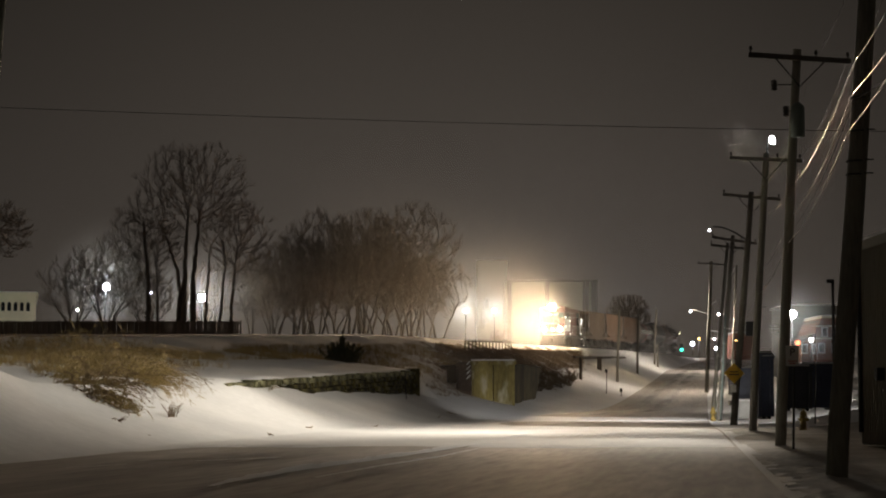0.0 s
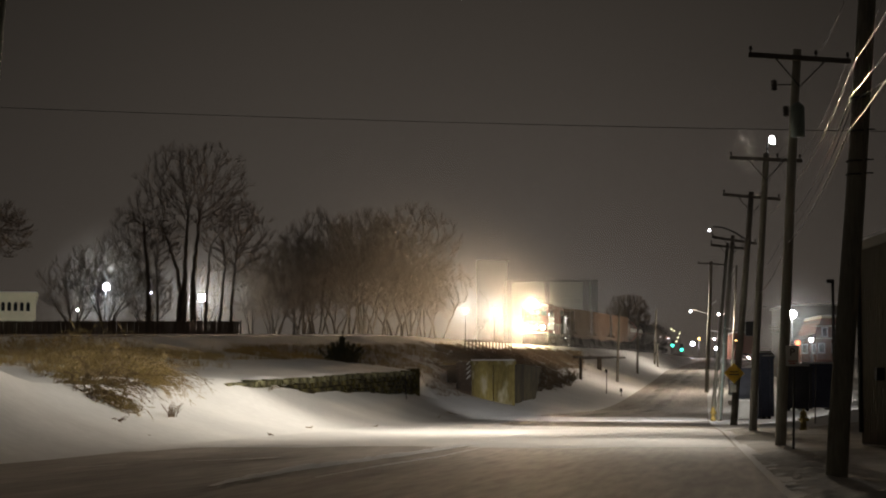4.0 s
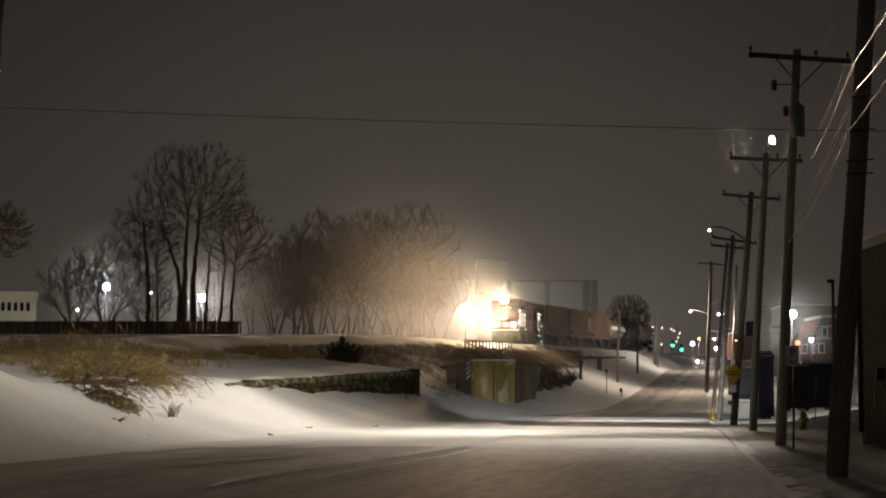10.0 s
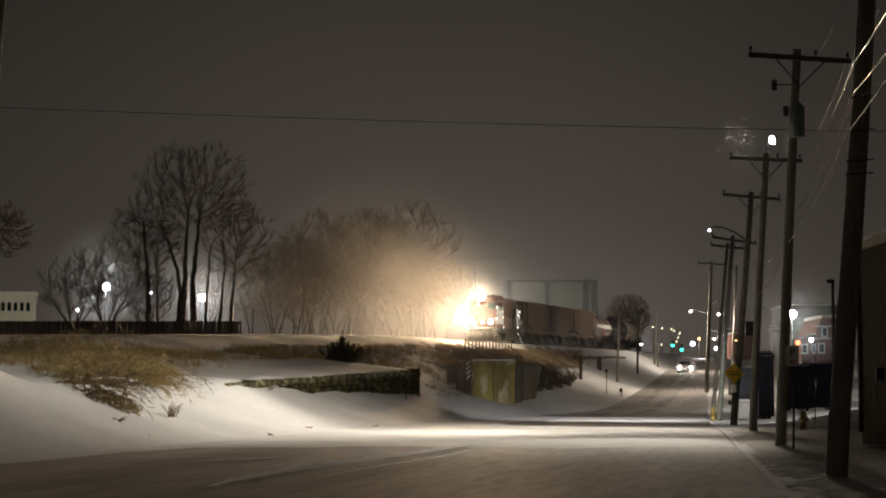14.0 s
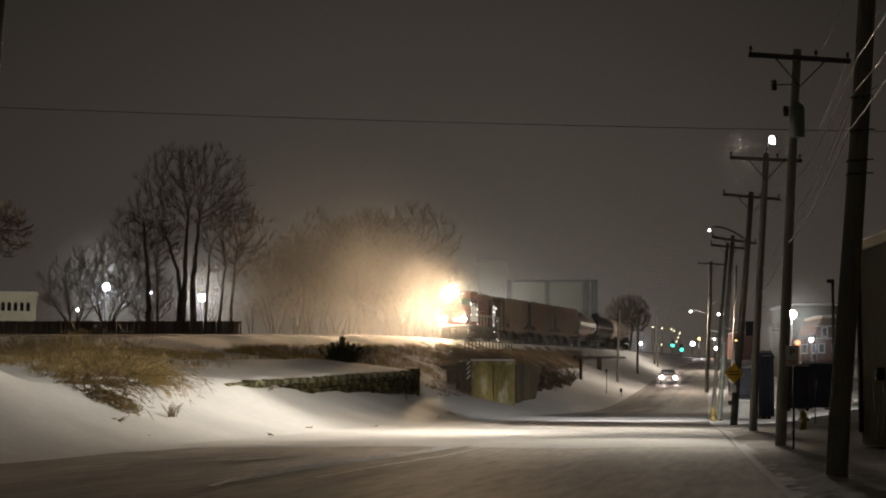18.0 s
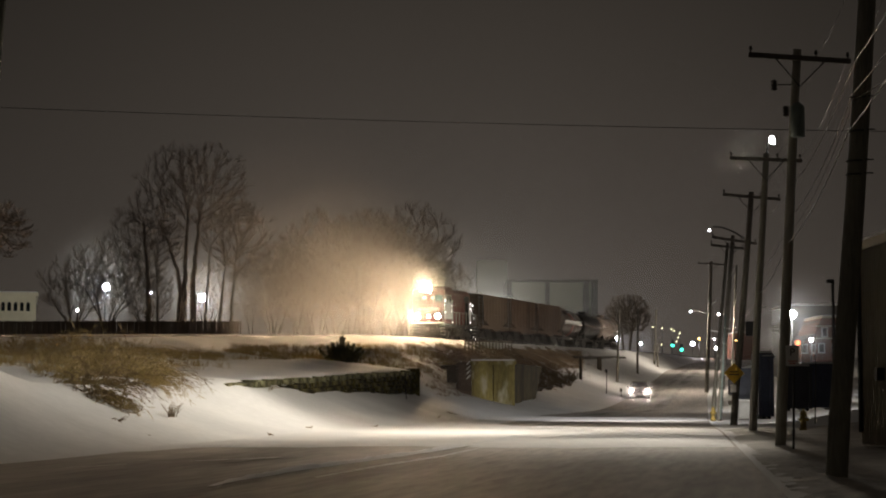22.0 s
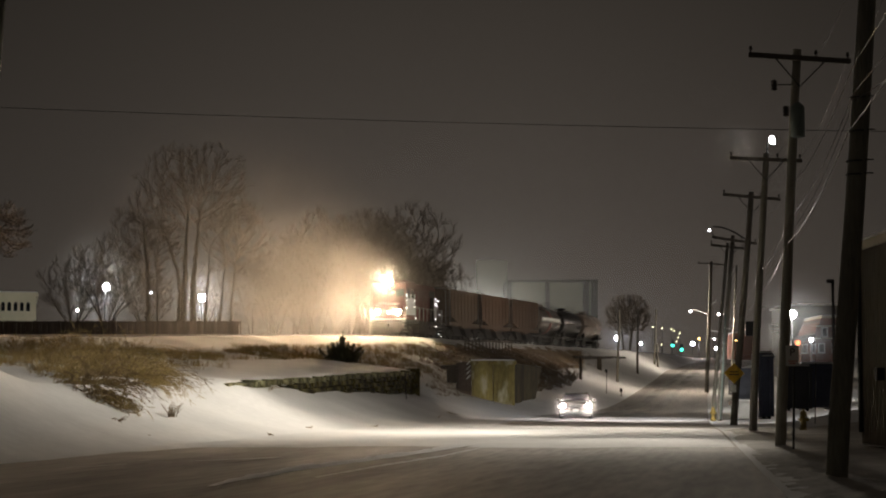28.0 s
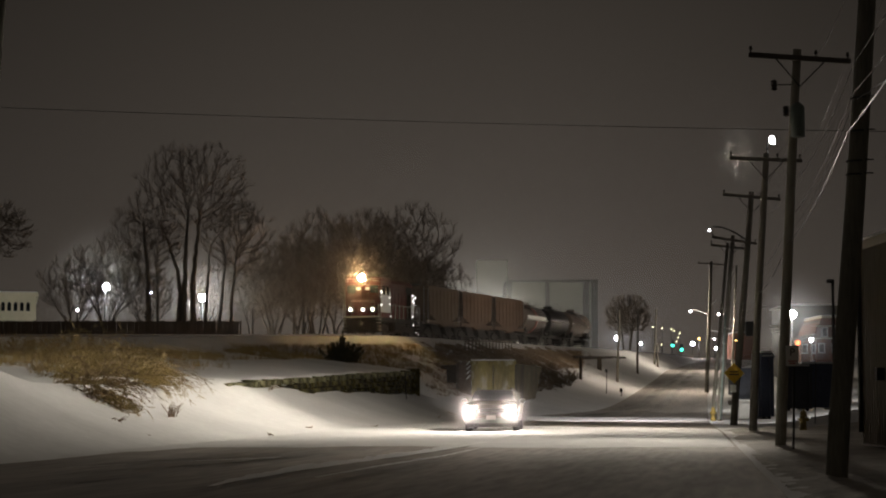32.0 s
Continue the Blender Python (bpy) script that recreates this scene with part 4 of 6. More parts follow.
def plant(tree, p, scale=1.0, turn=0.0, label="", first=False):
    m = Matrix.Translation(p) @ pose(0, 0, 0, 0, 0, turn) @ Matrix.Scale(scale, 4)
    o = tree if first else copy_thing(tree, m)
    if first:
        o.matrix_basis = m
    tagged(o, label or "leafless tree with fine dark branches behind the railway", "tree", "trees behind the railway")
    return o


def spreading(seed, h, n_stems, wide, buds, r=0.10, low=0.42, lean=0.35, thin=0.014, step=0.36):
    """A tree of several leaning stems under one wide crown."""
    rg = random.Random(seed)
    stems = []
    for k in range(n_stems):
        az = 6.283 * (k + rg.random() * 0.7) / n_stems
        c, sn = math.cos(az), math.sin(az)
        r0, r1, r2 = rg.uniform(0.1, 0.5), lean * h * rg.uniform(0.12, 0.3), lean * h * rg.uniform(0.35, 0.75)
        stems.append((((c * r0, sn * r0, -0.3), (c * r1, sn * r1, h * 0.22), (c * r2, sn * r2, h * rg.uniform(0.42, 0.62))), r * rg.uniform(0.7, 1.15)))
    mid = h * (1 + low) / 2
    return bare_tree(seed, stems, [((0, 0, mid), (wide, wide * 0.8, h - mid), buds), ((0, 0, mid * 0.8), (wide * 0.8, wide * 0.6, (h - mid) * 0.7), buds // 4)], step=step, thin=thin)


big = bare_tree(14, [(((-1.1, 0.2, -0.3), (-0.75, 0.2, 3.0), (-1.0, 0.1, 5.2), (-1.75, 0.0, 7.4), (-2.4, 0, 9.0)), 0.25),
                     (((-0.5, 0, -0.3), (-0.45, 0, 3.4), (-0.35, 0.1, 7.0), (-0.2, 0.1, 10.2)), 0.30),
                     (((0.3, 0.1, -0.3), (0.2, 0.1, 4.0), (0.5, 0, 7.2), (0.75, -0.1, 10.0)), 0.31),
                     (((1.2, -0.1, -0.3), (1.35, -0.1, 3.8), (1.5, -0.2, 5.8), (1.6, -0.2, 7.4)), 0.15)],
                [((0.15, 0, 11.6), (4.5, 3.4, 3.3), 1500), ((-2.0, 0, 9.4), (2.6, 2.0, 2.4), 300), ((2.4, 0, 9.4), (2.2, 2.0, 2.0), 300)], step=0.34, thin=0.012)
plant(big, (-19.5, 142.0, 5.6), 1.0, 0, "tall leafless tree with several stems and a dense rounded crown", True)
snag = bare_tree(21, [(((0, 0, -0.3), (0.05, 0, 4.0), (-0.25, 0, 7.0), (-0.45, 0, 9.2)), 0.27), (((0.75, 0.1, -0.3), (0.7, 0.1, 3.5), (0.55, 0.1, 6.5)), 0.13)],
                 [((-0.9, 0, 7.4), (2.2, 1.7, 3.2), 620), ((0.9, 0, 7.2), (1.8, 1.4, 2.1), 380), ((0.2, 0, 4.4), (1.1, 0.9, 1.4), 160)], step=0.32, thin=0.014)
plant(snag, (-22.55, 141.0, 5.5), 1.0, 0, "dark leafless tree with a broken thick stem", True)
pair_tree = bare_tree(25, [(((-0.55, 0, -0.3), (-0.25, 0, 3.0), (0.0, 0, 5.5), (-0.2, 0, 7.5)), 0.15), (((0.35, 0, -0.3), (0.6, 0, 3.5), (0.8, 0, 6.0), (1.1, 0, 7.5)), 0.17)],
                      [((0.9, 0, 7.6), (3.0, 2.2, 2.8), 800), ((0.8, 0, 5.2), (2.0, 1.4, 1.6), 200)], step=0.33, thin=0.014)
plant(pair_tree, (-16.9, 143.0, 5.6), 1.0, 0, "leafless tree with two dark stems", True)
low_a = spreading(31, 8.0, 6, 3.5, 760, r=0.11, low=0.25, lean=0.5)
plant(low_a, (-27.0, 148.0, 5.7), 1.0, 0, "low spreading leafless tree in front of a lamp", True)
low_b = spreading(37, 6.8, 7, 3.1, 640, r=0.09, low=0.2, lean=0.6)
plant(low_b, (-29.9, 149.0, 5.8), 0.95, 0, "low spreading leafless tree with many stems", True)
plant(low_b, (-24.0, 149.5, 5.8), 0.9, 130, "low spreading leafless tree with many stems")
plant(low_b, (-14.6, 158.0, 6.0), 0.95, 230, "low spreading leafless tree with many stems")
plant(low_a, (-20.5, 160.0, 6.0), 0.8, 90, "small leafless tree at the edge of the grove")
plant(low_a, (-12.3, 162.0, 6.0), 0.80, 200, "small leafless tree at the edge of the grove")
grove_a = spreading(41, 12.0, 3, 4.7, 800, r=0.17, low=0.34, lean=0.38, thin=0.019, step=0.42)
grove_b = spreading(47, 12.0, 2, 5.0, 800, r=0.19, low=0.30, lean=0.48, thin=0.019, step=0.42)
grove_c = spreading(52, 12.0, 4, 4.3, 800, r=0.14, low=0.36, lean=0.30, thin=0.019, step=0.42)
rng = random.Random(5)
GROVE = [(486, 168, 0.66), (520, 176, 0.76), (562, 178, 0.95), (590, 186, 0.86), (618, 182, 0.98), (650, 190, 0.96), (672, 186, 1.05), (704, 194, 1.02),
         (730, 190, 1.0), (752, 198, 0.95), (776, 196, 0.82), (540, 192, 0.78), (690, 205, 1.05), (448, 172, 0.62), (640, 176, 0.85), (716, 182, 0.9), (600, 172, 0.8)]
for k, (px, d, s) in enumerate(GROVE):
    x = (px - 784) / 3265 * d
    plant((grove_a, grove_b, grove_c)[k % 3], (x, d, track_z(d) - 0.1), s * 1.13, rng.uniform(0, 360), first=k < 3)
plant(low_a, (5.868, 200.0, 6.2), 0.24, 10, "small leafless shrub tree beside the track")
far_t = spreading(53, 9.0, 3, 3.4, 2200, r=0.14, low=0.36, lean=0.30, thin=0.022, step=0.32)
plant(far_t, (26.24, 262.0, 6.4), 0.96, 0, "distant leafless tree with a rounded crown", True)
# a tree beside the street of which only the end of a drooping bough comes into view
side_t = bare_tree(61, [(((0, 0, -0.3), (0.1, 0, 3.0), (0.2, 0, 6.5)), 0.22), (((0.15, 0, 4.2), (1.2, 0, 5.9), (2.4, 0, 6.6), (3.4, 0, 6.5)), 0.10)],
                   [((3.5, 0, 6.3), (1.75, 1.3, 1.5), 800), ((0, 0, 8.0), (2.2, 2.0, 2.4), 300)], step=0.26, thin=0.013)
plant(side_t, (-27.7, 102.0, ground_z(-27.7, 102.0)), (10.3 - ground_z(-27.7, 102.0)) / 6.4, 0, "dark leafless tree whose bough reaches in from the side", True)


def tuft_field(name, mat, points, label, category, h=(0.3, 0.7), blades=7, wide=0.02, lean=0.5, seed=1):
    """Clumps of thin stalks at the points given as (x, y, scale), all one object."""
    rg = random.Random(seed)
    verts, faces = [], []
    for x, y, s in points:
        z = ground_z(x, y) - 0.05
        for _ in range(blades):
            az = rg.uniform(0, 6.28)
            ln = rg.uniform(*h) * s
            b = Vector((x + rg.uniform(-0.2, 0.2), y + rg.uniform(-0.2, 0.2), z))
            d = Vector((math.cos(az) * lean * rg.random(), math.sin(az) * lean * rg.random(), 1)).normalized()
            m = b + d * ln * 0.6
            t = m + (d + Vector((math.cos(az) * 0.5, math.sin(az) * 0.5, -0.1))).normalized() * ln * 0.45
            sx = Vector((math.cos(az + 1.57), math.sin(az + 1.57), 0)) * wide
            k = len(verts)
            verts += [b - sx, b + sx, m - sx * 0.7, m + sx * 0.7, t]
            faces += [(k, k + 1, k + 3, k + 2), (k + 2, k + 3, k + 4)]
    ob = mesh_of(name, verts, faces, mat)
    return tagged(ob, label, category, kind="stuff")


def scatter(n, seed, pick):
    rg = random.Random(seed)
    out = []
    while len(out) < n:
        p = pick(rg)
        if p:
            out.append(p)
    return out


def crest_point(rg):
    """Along the upper slope under the track."""
    y = rg.uniform(84, 150)
    xl = left_edge(y)
    et = xl - track_x(y) - 3.4
    e = et - rg.uniform(2.2, 9.0)
    if e < 6.5 or noise.noise((xl * 0.2, y * 0.12, e * 0.3)) < -0.12:
        return None
    return xl - e, y, rg.uniform(0.5, 1.0)


def left_point(rg):
    y = rg.uniform(62, 92)
    xl = left_edge(y)
    e = rg.uniform(8.5, 20)
    x = xl - e
    px = 784 + 3265 * x / y
    if px < -40 or px > 420 or rg.random() > 1.15 - max(0, px - 120) / 260 or noise.noise((x * 0.5, y * 0.2, 7.0)) < -0.25:
        return None
    return x, y, rg.uniform(0.35, 1.0)


def dark_slope(rg):
    y = rg.uniform(106, 200)
    xl = left_edge(y)
    et = xl - track_x(y) - 3.4
    e = et * rg.uniform(0.30 if y < 135 else 0.50, 0.84)
    x = xl - e
    px = 784 + 3265 * x / y
    if px < 770 + 70 * noise.noise((x * 0.5, y * 0.4, 3.0)) or px > 1030:
        return None
    return x, y, rg.uniform(0.6, 1.1)


def leaf_litter():
    """Brown litter and trodden brush that shows through the snow on the railway slope."""
    verts, faces = [], []
    index = {}
    ys = axis_steps([(104, 205, 0.4)])
    n = 80
    for j, y in enumerate(ys):
        xl = left_edge(y)
        et = max(3.0, xl - track_x(y) - 3.4)
        for i in range(n + 1):
            e = et * (0.22 + 0.80 * i / n)
            x = xl - e
            index[i, j] = len(verts)
            verts.append((x, y, ground_z(x, y) + 0.035))
    for j in range(len(ys) - 1):
        for i in range(n):
            x, y, _ = verts[index[i, j]]
            s = i / n
            lim = 0.42 + 0.42 * (1 - ramp_to(y, 112, 128))
            m = s - lim + 0.40 * noise.noise((x * 0.45, y * 0.30, 9.0)) + 0.25 * noise.noise((x * 1.4, y * 1.1, 4.0)) + 0.22 * noise.noise((x * 3.1, y * 2.6, 1.0)) - 0.35 * ramp_to(y, 175, 205) - 0.9 * (1 - ramp_to(x / y, -0.035, 0.012))
            px = x / y
            if m < 0 or s > 0.80 - 0.25 * noise.noise((x, y * 0.3, 2.0)) or px > 0.085:
                continue
            faces.append((index[i, j], index[i, j + 1], index[i + 1, j + 1], index[i + 1, j]))
    ob = mesh_of("leaf_litter", verts, faces, LITTER)
    tagged(ob, "brown leaf litter and earth showing through the snow", "leaf litter", kind="stuff")


leaf_litter()
tuft_field("dry_grass", GRASS, scatter(2600, 1, crest_point), "tufts of dry brown grass poking through the snow", "grass", (0.2, 0.6), 9, 0.010, 0.9)
tuft_field("dry_grass", GRASS, scatter(950, 2, left_point), "tall dry yellow grass on the snowy bank", "grass", (0.3, 0.9), 10, 0.008, 0.9)
tuft_field("bare_brush", BRUSH, scatter(4500, 3, dark_slope), "dark bare brush covering the railway slope", "brush", (0.15, 0.45), 8, 0.012, 1.1)


def shrub(p, seed, n, reach, mat, label, name="shrub", droop=0.0, r=0.012, push=(0, 0, 0)):
    """A low bush of many bent bare stems."""
    rg = random.Random(seed)
    th = empty(name, Matrix.Translation(p))
    tagged(th, label, "shrub")
    verts, faces = [], []
    fv, ff = [], []
    for _ in range(n):
        az = rg.uniform(0, 6.28)
        d = (Vector((math.cos(az), math.sin(az), rg.uniform(0.3, 1.3))) + Vector(push)).normalized()
        a = Vector((rg.uniform(-0.5, 0.5), rg.uniform(-0.5, 0.5), -0.1)) * reach * 0.5
        ln = reach * rg.uniform(0.5, 1.0)
        pts = [a]
        for i in range(5):
            d = (d + Vector((rg.uniform(-0.2, 0.2), rg.uniform(-0.2, 0.2), -droop * (i + 1) * 0.12))).normalized()
            pts.append(pts[-1] + d * ln / 5)
        for i in range(5):
            tube_lists(verts, faces, pts[i], pts[i + 1], r * (1 - i * 0.14), r * (1 - (i + 1) * 0.14), 4)
        for i in range(2, 6):
            for _k in range(3):
                sd = (d + Vector((rg.uniform(-1, 1), rg.uniform(-1, 1), rg.uniform(-0.6, 0.8)))).normalized()
                tube_lists(fv, ff, pts[i], pts[i] + sd * ln * rg.uniform(0.08, 0.2), r * 0.6, r * 0.3, 3)
    tagged(mesh_of("branchwork", verts, faces, mat, th), kind="stuff")
    tagged(mesh_of("twig_tangle", fv, ff, mat, th), kind="stuff")
    return th


def on_ground(x, y, up=0.0):
    return (x, y, ground_z(x, y) + up)


BUSH = [((-14.231, 64.5, 2.107), 1.2), ((-12.692, 60.3, 1.816), 1.4), ((-10.728, 52.9, 1.558), 1.5), ((-9.872, 51.0, 1.341), 1.5), ((-9.452, 51.1, 1.147), 1.4), ((-9.034, 50.7, 0.93), 1.1), ((-14.607, 70.9, 2.402), 1.9), ((-13.506, 69.7, 2.28), 2.0),
        ((-11.961, 65.9, 2.024), 2.0), ((-11.021, 63.4, 1.844), 1.9), ((-10.403, 62.6, 1.763), 1.7), ((-15.395, 82.0, 2.951), 2.0), ((-13.55, 77.9, 2.631), 2.0), ((-16.745, 76.7, 2.799), 1.5), ((-16.504, 83.8, 3.117), 1.9), ((-17.591, 76.3, 2.836), 1.2), ((-11.761, 70.1, 2.177), 1.9), ((-12.448, 62.3, 1.891), 1.8), ((-10.72, 56.7, 1.612), 1.6), ((-11.44, 70.9, 2.187), 1.7), ((-10.606, 67.8, 2.005), 1.3)]
for k, (p, s) in enumerate(BUSH):
    shrub(p, 100 + k, 85 if k > 5 else 42, s, GRASS if k % 3 else BUSH_BROWN, "tangled yellow-brown bush spilling down the snowy bank", droop=0.9, push=(0.8, -0.4, 0), r=0.013)

for k, (x, y, reach) in enumerate(((-9.7, 60.6, 2.3), (-10.2, 62.4, 2.6), (-9.4, 57.5, 1.7), (-9.9, 55.0, 1.6))):
    shrub(on_ground(x, y), 160 + k, 30, reach, BUSH_BROWN if k % 2 else GRASS, "long bare twigs arching from the bush over the snow", droop=1.0, push=(1.5, -0.3, 0.45), r=0.012)


def juniper(p, leaders, seed, label):
    """A spiky evergreen of several pointed leaders, each (dx, dy, height)."""
    rg = random.Random(seed)
    th = empty("juniper", Matrix.Translation(p))
    tagged(th, label, "shrub")
    tv, tf = [], []
    for dx, dy, h in leaders:
        nv, nf = [], []
        a = Vector((dx * 0.55, dy * 0.55, -0.15))
        top = Vector((dx, dy, h))
        tube_lists(tv, tf, a, top, 0.035, 0.008, 5)
        for i in range(int(12 + 34 * h)):
            f = rg.random() ** 0.85
            b = a.lerp(top, f)
            w = (1.04 - f) * (0.26 + 0.10 * h) * rg.uniform(0.3, 1.5)
            az = rg.uniform(0, 6.28)
            t = b + Vector((math.cos(az) * w, math.sin(az) * w, w * rg.uniform(-0.1, 0.7)))
            for _ in range(22):
                g = rg.uniform(0.25, 1.0)
                s = b.lerp(t, g)
                e = s + Vector((rg.uniform(-1, 1), rg.uniform(-1, 1), rg.uniform(-0.4, 1))).normalized() * rg.uniform(0.05, 0.12)
                sx = Vector((rg.uniform(-1, 1), rg.uniform(-1, 1), rg.uniform(-1, 1))).normalized() * 0.008
                k = len(nv)
                nv += [s, s.lerp(e, 0.5) + sx, e, s.lerp(e, 0.5) - sx]
                nf.append((k, k + 1, k + 2, k + 3))
        tagged(mesh_of("needle_spray", nv, nf, NEEDLE, th), kind="stuff")
    mesh_of("stem", tv, tf, BARK, th)
    return th


rj = random.Random(19)
LEADERS = [(0.0, 0.0, 1.7), (-0.3, 0.0, 1.15), (0.32, 0.0, 1.1), (-0.55, 0.1, 0.95), (0.6, 0.1, 0.95), (0.0, 0.2, 1.4), (-0.85, 0.2, 0.9), (0.9, 0.2, 0.8), (-0.12, 0.1, 1.35), (0.14, 0.0, 1.3), (0.25, -0.6, 0.5), (0.4, -0.9, 0.45), (0.5, -1.1, 0.35)]
for k in range(26):
    f = rj.random() ** 0.7
    az = rj.uniform(0, 6.283)
    LEADERS.append((f * 1.5 * math.cos(az), f * 0.6 * math.sin(az), 0.40 + 0.75 * (1 - f * f) * rj.uniform(0.4, 1.0) + 0.25 * rj.random()))
juniper((-5.567, 102.3, 3.048), LEADERS, 3,
        "dark ragged evergreen bush at the top of the bank")
shrub((-7.832, 53.5, 0.637), 77, 22, 0.45, BRUSH, "small dark weed standing in the snow", name="weed", push=(0, 0, 1.6))
for k, (p, s) in enumerate((((-4.496, 62.5, 0.126), 0.16), ((-5.219, 55.6, 0.054), 0.16), ((-2.6, 69.9, 0.026), 0.18), ((-0.22, 90.2, 0.095), 0.22), ((11.313, 147.7, 0.404), 0.55), ((10.256, 145.5, 0.355), 0.4), ((0.472, 96.7, 0.157), 0.45), ((-8.384, 47.9, 0.552), 0.3),
                            ((-7.47, 46.6, 0.231), 0.15), ((-6.652, 70.5, 1.442), 0.5), ((15.675, 162.5, 1.005), 0.5), ((14.546, 172.6, 1.618), 0.5))):
    shrub(p, 300 + k, 8, s, BRUSH, "sparse dead weed poking out of the snow", name="weed", droop=0.6)


# brush made denser than it is, standing in for the slope's dim snow
for k, (px, y, s) in enumerate(((930, 134, 1.4), (948, 139, 1.7), (965, 143, 1.8), (985, 149, 1.9), (1002, 154, 1.7), (958, 151, 1.6), (1008, 162, 1.5), (978, 157, 1.8))):
    shrub(on_ground((px - 784) / 3265 * y, y), 400 + k, 60, s, BUSH_DARK, "bare brush, thickened to darken the dim snow slope", name="thicket", droop=0.3, r=0.016, push=(0, 0, 0.5))


# ------------------------------------------------------------------ buildings
def arched_building():
    """The pale building with a row of arched windows, far to one side."""
    D = 200.0
    x0, x1 = -51.59, -44.133
    zt, zb = 11.936, 6.2
    th = empty("pale_building", Matrix.Translation((x1, D, zb)) @ pose(0, 0, 0, 0, 0, 12.5) @ Matrix.Translation((x0 - x1, 0, 0)))
    tagged(th, "pale stone building with a row of dark arched windows", "building")
    w, h = x1 - x0, zt - zb
    part("wall", boxes(((w / 2, 4, h / 2), (w, 8, h))), PALE_WALL, th)
    part("cornice", boxes(((w / 2, 4, h + 0.05), (w + 0.5, 8.5, 0.35)), ((w / 2, 4, h - 0.5), (w + 0.2, 8.2, 0.15)), bevel=0.04), PALE_WALL, th)
    part("roof", boxes(((w / 2, 4, h + 0.28), (w + 0.2, 8.2, 0.12))), SNOW, th)
    for k in range(10):
        cx = w - 0.85 - k * 0.66
        bm = bmesh.new()
        pts = [(-0.2, 0), (0.2, 0), (0.2, 0.72)] + [(0.2 * math.cos(a), 0.72 + 0.24 * math.sin(a)) for a in (0.5, 1.05, 1.57, 2.09, 2.64)] + [(-0.2, 0.72)]
        prism(bm, pts, -0.05, 0.10)
        win = part("window", bm, DARK_GLASS, th)
        win.location = (cx, -0.02, 10.157 - 6.2)
        part("window_frame", boxes(((0, -0.07, -0.06), (0.56, 0.16, 0.10)), ((-0.25, -0.06, 0.36), (0.08, 0.12, 0.74)), ((0.25, -0.06, 0.36), (0.08, 0.12, 0.74))), PALE_WALL, win)


arched_building()


def elevator_building():
    """The large plain panelled building behind the train."""
    D = 290.0
    th = empty("industrial_building", Matrix.Translation((10.015, D, 6.5)))
    tagged(th, "large plain grey panelled industrial building behind the train", "building")
    x1 = 24.374 - 10.015
    h = 18.948 - 6.5
    part("wall", boxes(((x1 / 2, 8, h / 2), (x1, 16, h)), bevel=0.25), PANEL, th)
    part("parapet", boxes(((x1 / 2, 8, h - 0.05), (x1 + 0.12, 16.12, 0.45)), bevel=0.1), PANEL_EDGE, th)
    for px in (0.45, 6.4, x1 - 1.9, x1 - 0.55):
        part("column", boxes(((px, -0.15, h / 2), (0.75 if px < 12 else 1.0, 0.4, h - 0.3)), bevel=0.05), PANEL_EDGE, th)
    for k in range(38):
        px = 1.1 + k * 0.33
        if px > x1 - 2.6 or 5.9 < px < 6.9:
            continue
        part("rib", boxes(((px, -0.05, h / 2), (0.10, 0.14, h - 0.6))), PANEL, th)
    # taller pale block beside it
    tw = empty("pale_tower_block", Matrix.Translation((5.779, 310.0, 6.5)))
    tagged(tw, "pale flat-topped block rising behind the trees", "building")
    w = 10.801 - 5.779
    hh = 23.407 - 6.5
    part("wall", boxes(((w / 2, 5, hh / 2), (w, 10, hh)), bevel=0.1), TOWER, tw)
    part("parapet", boxes(((w / 2, 5, hh + 0.05), (w + 0.2, 10.2, 0.3)), bevel=0.05), TOWER, tw)


elevator_building()


def siding_building():
    """The metal-sided shed at the near kerb."""
    th = empty("metal_shed", Matrix.Translation((0, 0, 0.1)))
    tagged(th, "dark metal-sided shed with a sloping roof edge", "shed")
    xf = 9.751
    zt = 4.618
    # side wall that faces the street, running away from the camera, with its far corner in view
    w = 9.0
    part("wall", boxes(((xf + w / 2, 31.6, zt / 2), (w, 23.2, zt)), bevel=0.03), SIDING, th)
    for k in range(18):
        part("rib", boxes(((xf - 0.015, 39.0 + k * 0.23, zt / 2), (0.05, 0.07, zt - 0.1)), bevel=0.008), SIDING, th)
    part("roof", boxes(((xf + w / 2 - 0.02, 31.6, zt + 0.10), (w + 0.1, 23.3, 0.12)), bevel=0.02), SNOW, th)
    part("fascia", boxes(((xf - 0.06, 31.6, zt - 0.02), (0.06, 23.3, 0.22)), bevel=0.01), ROOF_TRIM, th)
    part("downpipe", tubes(((xf - 0.10, 42.8, 0.3), (xf - 0.10, 42.8, zt - 0.2), 0.05), n=8), DARK_STEEL, th)
    part("wall_lamp", boxes(((xf - 0.10, 40.85, 1.62), (0.18, 0.26, 0.28))), RUBBER, th)


siding_building()
# added out of view, to block sky light from the right foreground
blk = part("sky_blocker_east", boxes(((13.0, -12.0, 7.0), (11.0, 62.0, 14.0)), bevel=0.05), DARK_WALL)
tagged(blk, "unseen block keeping sky light off the right foreground", "wall", kind="structure")


